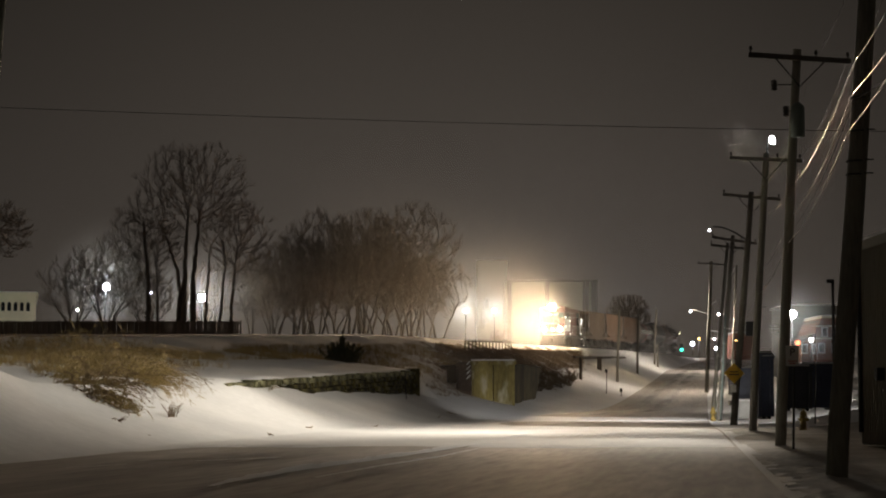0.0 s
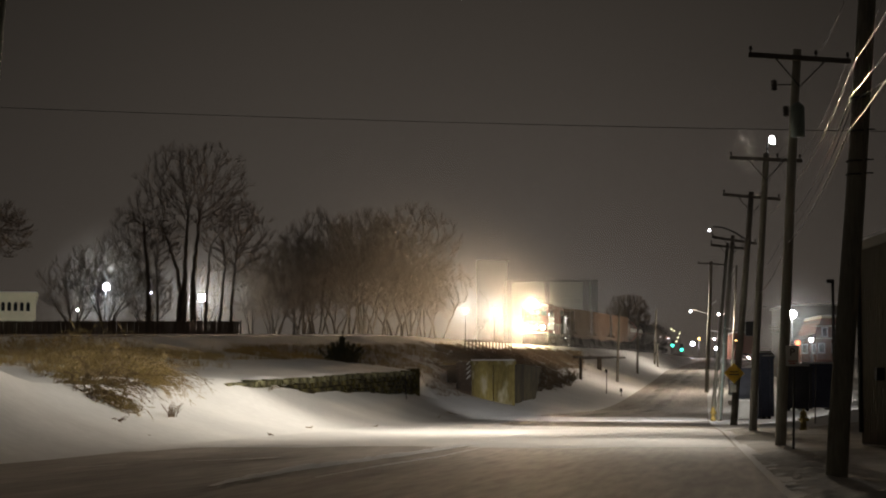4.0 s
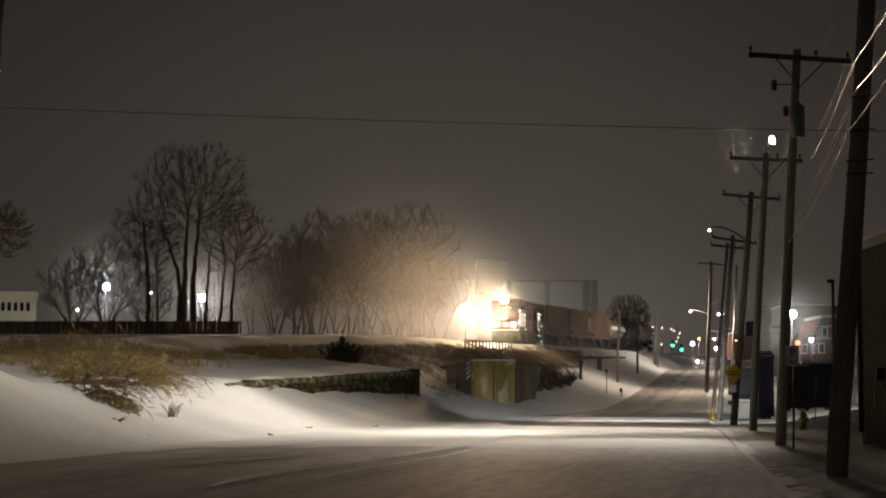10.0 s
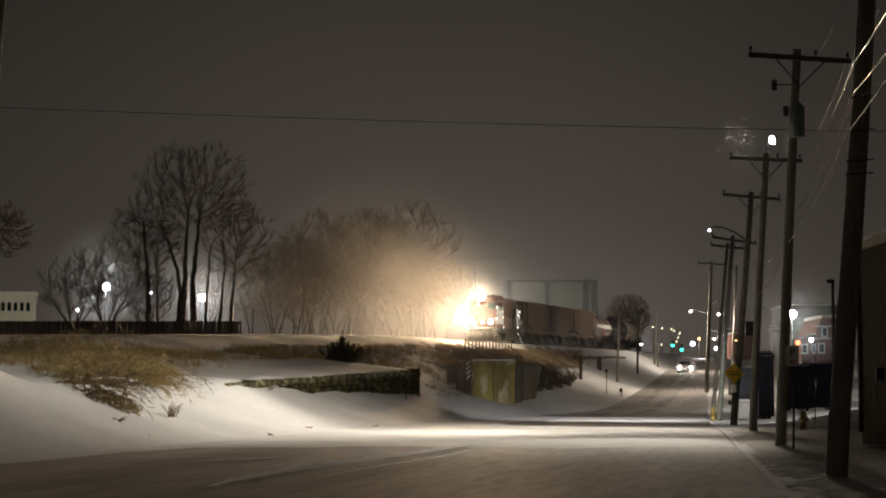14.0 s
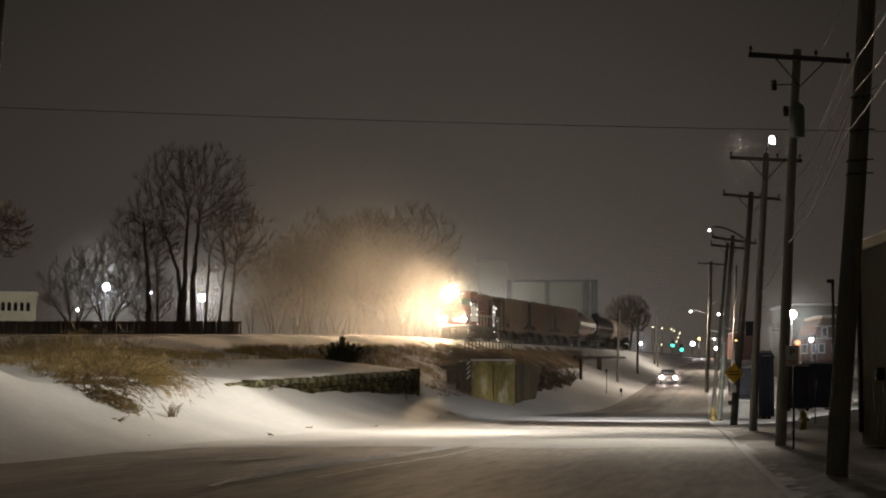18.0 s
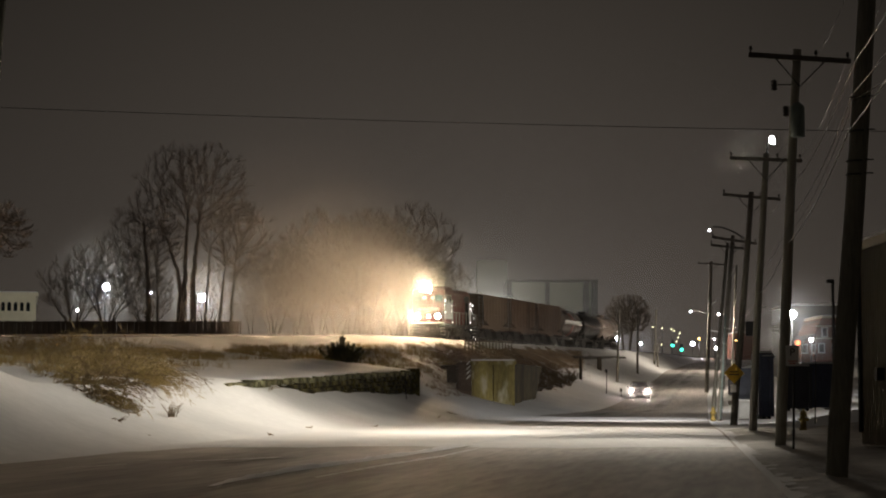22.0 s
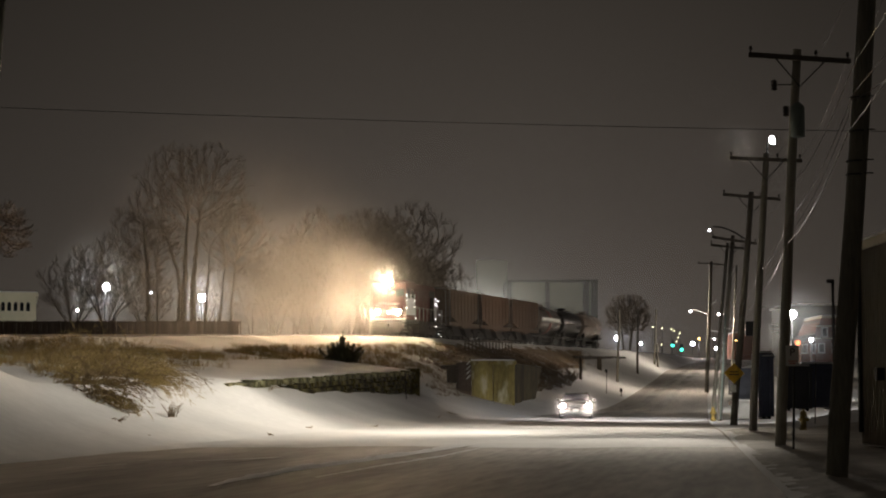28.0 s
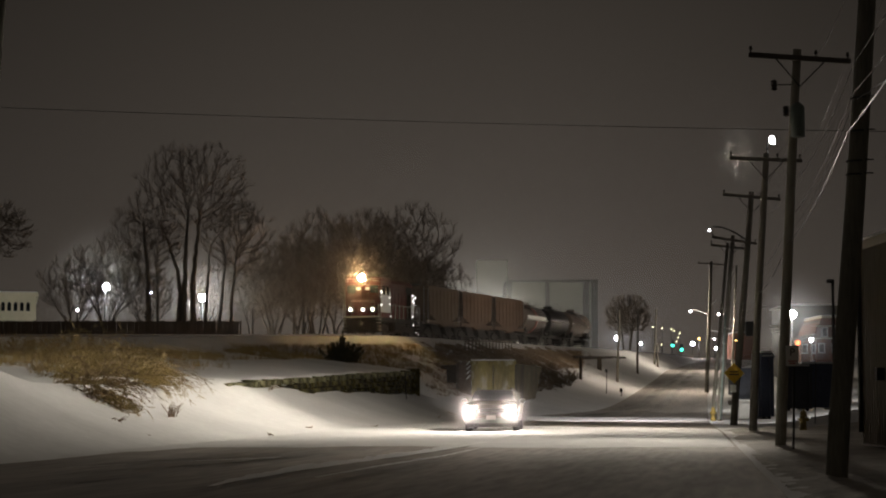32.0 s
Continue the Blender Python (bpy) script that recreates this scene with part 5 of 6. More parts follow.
def yard_buildings():
    D = 165.0
    # brick house: a tall gabled block, a lower wing with a slate roof, pale string courses and windows
    th = empty("brick_house", Matrix.Translation((32.073, D, 1.8)))
    tagged(th, "red brick house with pale string courses and snowy roofs", "building")
    u = 165.0 / 3265.0
    zt = 8.001 - 1.8
    bm = bmesh.new()
    prism(bm, [(25 * u, 0), (76 * u, 0), (76 * u, zt), (36 * u, zt), (25 * u, zt - 22 * u)], 0, 8)
    part("wall", bm, BRICK, th)
    zs = 6.99 - 1.8
    bm = bmesh.new()
    prism(bm, [(0, 0), (24.8 * u, 0), (24.8 * u, zs - 12 * u), (0, zs - 24 * u)], 0.5, 8)
    part("wing", bm, BRICK, th)
    bm = bmesh.new()
    prism(bm, [(-2 * u, zs - 23 * u), (24.7 * u, zs - 11.5 * u), (34 * u, zt - 3 * u), (24.7 * u, zs - 8 * u), (-2 * u, zs - 19 * u)], 0.2, 8.2)
    part("slate_roof", bm, DARK_WALL, th)
    for py in (585, 607):
        part("string_course", boxes(((50 * u, -0.05, 36.841 - 1.8 - py * u), (52 * u, 0.2, 0.10)), bevel=0.02), PALE_WALL, th, "pale string course")
    part("cornice", boxes(((56 * u, 4, zt + 0.08), (42 * u, 8.3, 0.16)), bevel=0.03), PALE_WALL, th)
    for px, py, w in ((6, 625, 9), (22, 625, 5), (34, 624, 10), (58, 624, 10), (40, 596, 9), (60, 596, 9)):
        z = 36.841 - 1.8 - py * u
        win = part("window", boxes(((px * u, 0.42 if px < 24 else -0.03, z), (w * u, 0.12, 15 * u))), DARK_GLASS, th)
        y = 0.35 if px < 24 else -0.09
        part("window_frame", boxes(((px * u, y, z + 8 * u), ((w + 3) * u, 0.14, 0.09)), ((px * u, y, z - 8 * u), ((w + 3) * u, 0.18, 0.10)),
                                   ((px * u - w * u / 2, y, z), (0.09, 0.12, 16 * u)), ((px * u + w * u / 2, y, z), (0.09, 0.12, 16 * u))), SIGN_WHITE, win, "white window frame")
    part("roof", boxes(((56 * u, 4, zt + 0.22), (40 * u, 8.1, 0.12))), SNOW, th)
    # dark long hall farther back
    dh = empty("dark_hall", Matrix.Translation((37.776, 200.0, 2.5)))
    tagged(dh, "dark brick hall behind the yard lamp", "building")
    w2 = 43.766 - 37.776
    h2 = 10.77 - 2.5
    part("wall", boxes(((w2 / 2, 6, h2 / 2), (w2, 12, h2)), bevel=0.05), DARK_WALL, dh)
    part("roof", boxes(((w2 / 2, 6, h2 + 0.1), (w2 + 0.4, 12.4, 0.2))), SNOW, dh)
    # thin post with lamp bracket beside the shed
    sp = empty("light_post", Matrix.Translation((15.866, 75.0, -0.159)))
    tagged(sp, "thin dark post beside the shed", "post")
    part("shaft", tubes(((0, 0, 0), (0, 0, 5.795 - -0.159), 0.06), n=8), DARK_STEEL, sp)
    part("head", boxes(((-0.1, 0, 5.841 - -0.159), (0.3, 0.2, 0.15)), bevel=0.02), DARK_STEEL, sp)
    # lit brick front far behind the poles
    fb = empty("far_shopfront", Matrix.Translation((50.465, 320.0, 6.0)))
    tagged(fb, "far brick shopfront in orange lamp light", "building")
    w3 = 54.866 - 50.465
    h3 = 11.65 - 6.0
    part("wall", boxes(((w3 / 2, 4, h3 / 2), (w3, 8, h3))), BRICK, fb)
    part("roof", boxes(((w3 / 2, 4, h3 + 0.1), (w3 + 0.3, 8.3, 0.2))), SNOW, fb)


yard_buildings()


# ------------------------------------------------------------------ fence, guard rail, dumpsters and street furniture
def board_fence():
    th = empty("board_fence", Matrix())
    tagged(th, "low dark board fence behind the track", "fence")
    D = 133.0
    x0, x1 = -32.885, -14.593
    zb = bench_z(D)
    n = int((x1 - x0) / 0.16)
    rg = random.Random(9)
    hts = (1.15, 1.16, 1.17)
    made = [part("board", boxes(((0, 0, h / 2), (0.15, 0.03, h))), FENCE, th) for h in hts]
    for k in range(n):
        m = pose(x0 + k * 0.16, D, zb - 0.05, 0, rg.uniform(-1, 1), 0)
        j = rg.randrange(3)
        if k < 3:
            made[k].matrix_basis = m
        else:
            shared("board", made[j], m, th)
    for zz in (0.35, 0.95):
        part("rail", boxes((((x0 + x1) / 2, D + 0.05, zb + zz), (x1 - x0, 0.05, 0.09))), FENCE, th)
    post = None
    for k in range(12):
        m = pose(x0 - 2.2 + k * (x1 - x0 + 2.2) / 11, D + 0.1, zb - 0.05)
        if post is None:
            post = part("post", boxes(((0, 0, 0.60), (0.1, 0.1, 1.22))), FENCE, th)
            post.matrix_basis = m
        else:
            shared("post", post, m, th)


board_fence()


def track_railing():
    """Short picket railing over the old bridge and the low beams beside it."""
    th = empty("picket_railing", Matrix())
    tagged(th, "short weathered picket railing beside the track", "railing")
    a, b = Vector((1.789, 150.0, 5.051)), Vector((6.292, 170.0, 5.551))
    pk = None
    for k in range(15):
        p = a.lerp(b, k / 14)
        m = Matrix.Translation(p)
        if pk is None:
            pk = part("picket", boxes(((0, 0, 0.1), (0.10, 0.06, 1.05))), PALE_POLE, th)
            pk.matrix_basis = m
        else:
            shared("picket", pk, m, th)
    bm = bmesh.new()
    tube(bm, a + Vector((0, 0, 0.45)), b + Vector((0, 0, 0.45)), 0.05, n=6)
    part("rail", bm, FENCE, th)
    g = empty("guard_rail", Matrix())
    tagged(g, "dark low beam barrier on posts above the street", "guard rail")
    pts = [Vector(p) for p in ((13.3, 188.0, 4.9), (16.3, 200.0, 5.1), (19.0, 211.0, 5.3), (21.8, 222.0, 5.5))]
    for p, q in zip(pts, pts[1:]):
        d = q - p
        bm = bmesh.new()
        box(bm, (0, 0, 0), (0.18, d.length, 0.36), Matrix.Translation((p + q) / 2) @ d.to_track_quat("Y", "Z").to_matrix().to_4x4(), bevel=0.03)
        part("beam", bm, DARK_CONCRETE, g)
    for p in pts:
        z = ground_z(p.x, p.y)
        part("post", boxes(((p.x, p.y, (p.z + z) / 2 - 0.1), (0.3, 0.3, max(0.4, p.z - z + 0.4)))), DARK_CONCRETE, g)
    bp = empty("barrier_post", Matrix.Translation((12.37, 166.25, 2.5)))
    tagged(bp, "thick dark timber post on the slope", "post")
    part("shaft", boxes(((0, 0, 0.85), (0.24, 0.24, 2.3)), bevel=0.03), DARK_CONCRETE, bp)
    bs = copy_thing(bp, Matrix.Translation((15.83, 187.25, 3.6)) @ Matrix.Diagonal((1.9, 1.9, 0.68, 1)))
    tagged(bs, "squat dark timber block under the barrier", "post")


track_railing()


def dumpster(p, w, d, h, mat, label):
    th = empty("dumpster", Matrix.Translation(p))
    tagged(th, label, "dumpster", "dumpsters in the yard")
    bm = bmesh.new()
    prism(bm, [(0, 0.1), (w, 0.1), (w, h), (0, h)], 0, d)
    part("body", bm, mat, th)
    for k in range(max(2, int(w / 0.7))):
        part("rib", boxes(((0.12 + k * (w - 0.24) / max(1, int(w / 0.7) - 1), -0.05, h / 2), (0.09, 0.10, h - 0.2)), bevel=0.01), mat, th)
    part("rim", boxes(((w / 2, -0.04, h - 0.05), (w + 0.1, 0.14, 0.12)), ((w / 2, d / 2, h + 0.02), (w + 0.05, d, 0.05)), bevel=0.01), mat, th)
    part("lid", boxes(((w / 2, d / 2, h + 0.07), (w, d, 0.05)), bevel=0.01), BIN_DARK, th)
    part("snow_cap", boxes(((w / 2, d / 2, h + 0.13), (w - 0.1, d - 0.1, 0.08)), bevel=0.03), SNOW, th)
    part("skid", boxes(((0.2, d / 2, 0.05), (0.12, d, 0.1)), ((w - 0.2, d / 2, 0.05), (0.12, d, 0.1))), DARK_STEEL, th)


dumpster((12.615, 74.0, 0.265), 0.62, 1.6, 2.55, BIN_BLUE, "tall narrow dark blue container with snow on its lid")
dumpster((14.004, 76.0, 0.56), 1.15, 1.6, 1.75, BIN_DARK, "dark dumpster half hidden by a pole")
dumpster((15.087, 78.0, 0.588), 1.55, 1.6, 1.85, BIN_BLUE, "dark blue dumpster beside the shed")


def sign_post(base, top, r, label):
    th = empty("sign_post", Matrix.Translation(base))
    tagged(th, label, "street sign", "street signs")
    d = Vector(top) - Vector(base)
    part("post", tubes(((0, 0, -0.3), d, r), n=6), DARK_STEEL, th)
    return th, d


# parking sign
sg, d = sign_post((7.834, 41.5, -0.111), (7.884, 41.5, 2.389), 0.028, "white parking sign on a thin dark post")
w, h = 0.30, 0.46
cz = 2.135 - -0.111
part("plate", boxes(((0.0, -0.05, cz), (w, 0.01, h)), bevel=0.004), SIGN_WHITE, sg)
txt = bpy.data.curves.new("letter", "FONT")
txt.body, txt.size, txt.align_x, txt.extrude = "P", 0.24, "CENTER", 0.002
o = new("letter", txt)
o.parent = sg
o.matrix_basis = pose(0.0, -0.06, cz + 0.0, 90, 0, 0)
o.data.materials.append(SIGN_BLACK)
part("small_writing", boxes(((0, -0.058, cz - 0.12), (0.2, 0.006, 0.025)), ((0, -0.058, cz - 0.17), (0.14, 0.006, 0.025))), SIGN_RED, sg, "unreadable small red writing")

# diamond warning sign
bm = bmesh.new()
dc = (11.865, 75.4, 2.104)
sg2 = empty("warning_sign", Matrix.Translation(dc))
tagged(sg2, "yellow diamond warning sign fixed to a pole", "street sign", "street signs")
box(bm, (0, 0, 0), (0.60, 0.012, 0.60), pose(0, 0, 0, 0, 45, 0), bevel=0.005)
part("plate", bm, SIGN_YELLOW, sg2)
part("writing", boxes(((0, -0.012, 0.06), (0.34, 0.006, 0.05)), ((0, -0.012, -0.05), (0.40, 0.006, 0.05))), SIGN_BLACK, sg2, "faint unreadable lines of writing")
part("lower_plate", boxes(((-0.04, 0, -0.62), (0.24, 0.012, 0.30)), bevel=0.004), SIGN_WHITE, sg2, "small pale plate below the diamond")
part("bracket", boxes(((0, 0.08, 0), (0.06, 0.16, 0.06)), ((0, 0.08, -0.6), (0.06, 0.16, 0.06))), STEEL, sg2)

for b, t, lab in (((14.03, 159.0, 1.25), (14.08, 159.0, 3.2), "small dark sign plate on a thin post at the roadside"), ((15.34, 159.5, 1.0), (15.38, 159.5, 1.55), "low dark marker stub in the snow")):
    s3, d = sign_post(b, t, 0.035, lab)
    part("plate", boxes(((0, -0.05, d.z), (0.22, 0.02, 0.30)), bevel=0.005), SIGN_BLACK, s3)
s4, d = sign_post((-1.864, 97.0, 0.091), (-1.986, 97.0, 2.364), 0.03, "thin rusty post leaning beside the stone wall")
s5, d = sign_post((14.041, 70.0, 0.002), (14.123, 70.0, 2.495), 0.022, "thin dark sign post in the yard")


def hydrant(p, s=1.0):
    th = empty("fire_hydrant", Matrix.Translation(p) @ Matrix.Scale(s, 4))
    tagged(th, "yellow fire hydrant standing in snow", "fire hydrant", "hydrants")
    bm = bmesh.new()
    lathe(bm, [(0.15, -0.1), (0.15, 0.04), (0.11, 0.06), (0.10, 0.42), (0.14, 0.44), (0.14, 0.48), (0.11, 0.50)], 14)
    part("barrel", bm, HYDRANT, th)
    bm = bmesh.new()
    lathe(bm, [(0.12, 0.50), (0.11, 0.58), (0.06, 0.66), (0.03, 0.67), (0.03, 0.72)], 14)
    part("bonnet", bm, HYDRANT, th)
    for a, b, r in (((-0.18, 0, 0.36), (0.18, 0, 0.36), 0.055), ((0, -0.2, 0.36), (0, 0, 0.36), 0.07)):
        part("nozzle", tubes((a, b, r), n=10), HYDRANT, th)


hydrant((12.057, 62.0, 0.056))
hydrant((13.265, 91.0, 0.027), 0.85)


def utility_cabinet(p, w, d, h):
    th = empty("utility_cabinet", Matrix.Translation(p))
    tagged(th, "grey utility cabinet behind the pole", "utility cabinet")
    part("body", boxes(((w / 2, d / 2, h / 2), (w, d, h)), bevel=0.02), UTILITY_BOX, th)
    part("lid", boxes(((w / 2, d / 2, h + 0.03), (w + 0.06, d + 0.06, 0.06)), bevel=0.015), UTILITY_BOX, th)
    part("door", boxes(((w / 2, -0.012, h / 2), (w - 0.1, 0.02, h - 0.12)), bevel=0.006), UTILITY_BOX, th)
    part("snow_cap", boxes(((w / 2, d / 2, h + 0.09), (w, d, 0.06)), bevel=0.025), SNOW, th)


utility_cabinet((13.104, 82.0, 0.153), 0.55, 0.6, 0.72)
pk = empty("pickup_cap", Matrix.Translation((15.105, 95.0, 0.895)))
tagged(pk, "dark parked trailer partly hidden behind poles", "trailer")
part("body", boxes(((0.6, 1.0, 0.9), (1.5, 2.4, 1.6)), bevel=0.2), BIN_DARK, pk)
part("deck", boxes(((0.6, 1.0, -0.1), (1.5, 2.4, 0.25)), bevel=0.03), DARK_STEEL, pk)
for sx in (0.0, 1.2):
    part("wheel", tubes(((sx, 0.6, -0.3), (sx + 0.18, 0.6, -0.3), 0.33), n=16), RUBBER, pk)

# ------------------------------------------------------------------ wires
def wire(name, pts_, sag, mat, r, label):
    """A hanging wire through the points, sagging between them."""
    bm = bmesh.new()
    for a, b in zip(pts_, pts_[1:]):
        a, b = Vector(a), Vector(b)
        last = a
        hang = sag * min(1.0, ((b - a).length / 16.0) ** 2)
        n = 14
        for i in range(1, n + 1):
            k = i / n
            p = a.lerp(b, k) - Vector((0, 0, hang * 4 * k * (1 - k)))
            tube(bm, last, p, r, r, 5, caps=False)
            last = p
    ob = part(name, bm, mat)
    return tagged(ob, label, "wire", "overhead wires")


wire("overhead_wire", [(-13.562, 52.0, 9.438), (0.257, 52.0, 8.968), (13.212, 50.0, 8.409)], 0.03, WIRE, 0.011, "thin dark wire crossing high over the street")
W2 = [(9.13, 44.6, 9.535), (9.902, 44.6, 9.451)]
W3 = [(11.262, 61.9, 9.254), (12.063, 61.9, 9.216)]
W4 = [(13.132, 75.9, 9.5), (13.878, 75.9, 9.383)]
W5 = [(14.912, 91.9, 9.071), (15.587, 91.9, 8.873)]
W7 = [(25.14, 169.9, 13.416), (25.974, 169.9, 13.364)]
NEAR = [(6.638, 28.0, 8.631), (7.11, 28.0, 8.215)]
for k in (0, 1):
    wire("overhead_wire", [NEAR[k], W2[k], W3[k], W4[k], W5[k], W7[k]], 0.28, WIRE, 0.004, "dark power line hanging from pole to pole")
# telephone cables and service drops, some coloured pale to imitate glints near the lamp
wire("cable", [(5.56, 22.0, 5.383), (6.117, 27.6, 5.241), (8.326, 44.5, 4.898), (10.553, 61.8, 4.624), (12.187, 75.8, 4.309), (14.047, 91.8, 4.129), (24.351, 169.0, 5.733)], 0.22, GLINT_WIRE, 0.013,
     "thick telephone cable along the poles, coloured pale for its glints")
wire("cable", [(5.566, 22.0, 5.693), (6.196, 27.6, 5.818), (8.404, 44.5, 5.544), (10.64, 61.8, 5.422), (12.264, 75.8, 4.912), (14.137, 91.8, 4.606), (24.355, 169.0, 6.146)], 0.25, GLINT_WIRE, 0.0095,
     "telephone cable along the poles, coloured pale for its glints")
wire("cable", [(5.577, 22.0, 6.247), (6.221, 27.6, 6.292), (8.442, 44.5, 6.301), (10.741, 61.8, 7.327)], 0.25, GLINT_WIRE, 0.0095, "service wire along the poles, coloured pale for its glints")
wire("cable", [(6.062, 24.0, 5.566), (6.211, 27.6, 5.706), (8.482, 44.5, 5.269)], 0.2, WIRE, 0.006, "dark service wire near the thick pole")
wire("cable", [(8.695, 44.5, 6.715), (11.466, 61.8, 8.819)], 0.35, WIRE, 0.008, "short slack wire between two poles")
wire("cable", [(8.628, 44.5, 7.752), (12.739, 75.8, 9.302)], 0.3, WIRE, 0.008, "slack service wire between two poles")
# short pale loops added as icy glints
for a, b in (((12.366, 70.0, 3.864), (12.772, 70.0, 3.8)), ((12.364, 70.0, 3.735), (13.2, 70.0, 3.735)), ((12.384, 70.0, 3.628), (12.769, 70.0, 3.564)), ((13.246, 91.0, 5.665), (13.499, 91.0, 5.832)),
             ((13.176, 91.0, 4.383), (13.592, 91.0, 4.299)), ((13.846, 91.0, 4.522), (14.179, 91.0, 4.438)), ((13.698, 91.0, 3.826), (13.947, 91.0, 3.687)), ((13.827, 90.0, 4.156), (14.049, 90.0, 4.239)),
             ((13.171, 91.0, 3.993), (13.505, 91.0, 3.965)), ((14.055, 90.0, 7.026), (14.337, 90.0, 7.524)), ((10.579, 61.0, 4.114), (10.691, 61.0, 4.17)), ((12.612, 73.0, 2.769), (13.103, 73.0, 2.791))):
    wire("cable", [a, b], 2.0, ICE_GLINT, 0.014, "short pale icy loop standing in for a glint beside the poles")


# ------------------------------------------------------------------ the train
def wheelset(parent, x, r=0.46, gauge=0.75):
    bm = bmesh.new()
    for s in (-1, 1):
        tube(bm, (x, s * gauge - 0.06, r), (x, s * gauge + 0.06, r), r, n=20)
    tube(bm, (x, -gauge, r), (x, gauge, r), 0.08, n=8)
    return part("wheelset", bm, WHEEL_STEEL, parent)


def truck(parent, x, span=1.8):
    for dx in (-span / 2, span / 2):
        wheelset(parent, x + dx)
    bm = bmesh.new()
    for s in (-1, 1):
        prism(bm, [(x - span / 2 - 0.35, 0.38), (x - span / 2, 0.30), (x - 0.35, 0.28), (x + 0.35, 0.28), (x + span / 2, 0.30), (x + span / 2 + 0.35, 0.38),
                   (x + span / 2 + 0.2, 0.66), (x + 0.4, 0.80), (x - 0.4, 0.80), (x - span / 2 - 0.2, 0.66)], s * 0.98 - 0.06, s * 0.98 + 0.06)
    box(bm, (x, 0, 0.75), (0.5, 2.0, 0.3), bevel=0.03)
    part("truck_frame", bm, LOCO_BLACK, parent)


def locomotive():
    """Front at x = 0, the body reaches to negative x; z = 0 at the rail head."""
    L = 12.4
    th = empty("locomotive", Matrix())
    tagged(th, "dark red diesel locomotive with lit headlights pulling freight cars", "locomotive")
    part("frame", boxes(((-L / 2 - 0.3, 0, 1.18), (L - 0.9, 2.9, 0.34)), bevel=0.03), LOCO_BLACK, th)
    part("pilot", boxes(((-0.55, 0, 0.75), (0.25, 2.9, 1.1)), ((-0.35, 0, 0.35), (0.3, 2.6, 0.45)), bevel=0.04), LOCO_BLACK, th)
    part("anticlimber", boxes(((-0.42, 0, 1.38), (0.4, 2.9, 0.10)), bevel=0.02), LOCO_WHITE, th)
    bm = bmesh.new()
    prism(bm, [(-0.75, 1.35), (-0.72, 2.55), (-0.95, 2.95), (-1.9, 3.0), (-1.9, 1.35)], -0.95, 0.95)
    part("nose", bm, LOCO_RED, th)
    bm = bmesh.new()
    prism(bm, [(-1.5, 4.45), (-0.85, 4.38), (-0.80, 4.1), (-0.80, 3.02), (-0.95, 1.35), (-3.3, 1.35), (-3.3, 4.45)], -1.48, 1.48)
    cab = part("cab", bm, LOCO_RED, th)
    part("cab_roof", boxes(((-2.1, 0, 4.50), (2.7, 2.9, 0.10)), bevel=0.04), LOCO_RED, th)
    for y in (-0.95, 0.95):
        part("windshield", boxes(((-0.785, y, 3.55), (0.03, 0.72, 0.62)), bevel=0.01), DARK_GLASS, cab)
    for s in (-1, 1):
        for x in (-1.55, -2.55):
            part("side_window", boxes(((x, s * 1.485, 3.5), (0.75, 0.03, 0.75)), bevel=0.01), DARK_GLASS, cab)
    for y in (-0.38, 0.38):
        part("number_board", boxes(((-0.79, y, 3.60), (0.06, 0.34, 0.22)), bevel=0.01), GLOW_BOARD, th, "lit number board")
    bm = bmesh.new()
    prism(bm, [(-0.85, 4.2), (-0.85, 1.35), (0.85, 1.35), (0.85, 4.2), (0.6, 4.5), (-0.6, 4.5)], 0, 8.0)
    bmesh.ops.transform(bm, matrix=Matrix.Translation((-3.3, 0, 0)) @ pose(0, 0, 0, 0, 0, 90), verts=bm.verts[:])
    hood = part("hood", bm, LOCO_RED, th)
    for s in (-1, 1):
        for k in range(8):
            part("hood_door", boxes(((-4.0 - k * 0.92, s * 0.865, 2.6), (0.84, 0.04, 2.0)), bevel=0.01), LOCO_RED, hood)
        part("radiator_grille", boxes(((-10.2, s * 0.87, 3.8), (1.7, 0.05, 0.55))), LOCO_BLACK, hood)
    for x in (-5.2, -6.8):
        bm = bmesh.new()
        lathe(bm, [(0.22, 0), (0.22, 0.3), (0.26, 0.34)], 12, (x, 0, 4.45))
        part("exhaust_stack", bm, LOCO_BLACK, hood)
    bm = bmesh.new()
    for k in range(3):
        lathe(bm, [(0.55, 0), (0.58, 0.06), (0.5, 0.14)], 18, (-9.2 - k * 1.0, 0, 4.44))
    part("fan", bm, LOCO_BLACK, hood)
    part("fuel_tank", boxes(((-6.6, 0, 0.72), (3.0, 2.5, 0.85)), bevel=0.12), LOCO_BLACK, th)
    truck(th, -2.7, 2.3)
    truck(th, -9.6, 2.3)
    for s in (-1, 1):
        bm = bmesh.new()
        for k in range(8):
            x = -3.6 - k * 1.12
            tube(bm, (x, s * 1.42, 1.35), (x, s * 1.42, 2.4), 0.02, n=6)
        tube(bm, (-3.6, s * 1.42, 2.4), (-11.6, s * 1.42, 2.4), 0.02, n=6)
        part("handrail", bm, LOCO_WHITE, th)
        for x in (-0.55, -10.9):
            bm = bmesh.new()
            for k in range(4):
                box(bm, (x, s * 1.40, 0.35 + 0.28 * k), (0.5, 0.28, 0.04))
            tube(bm, (x + 0.25, s * 1.46, 1.3), (x + 0.25, s * 1.46, 2.35), 0.025, n=6)
            tube(bm, (x - 0.25, s * 1.46, 1.3), (x - 0.25, s * 1.46, 2.35), 0.025, n=6)
            part("steps", bm, LOCO_WHITE, th, "white-edged boarding steps")
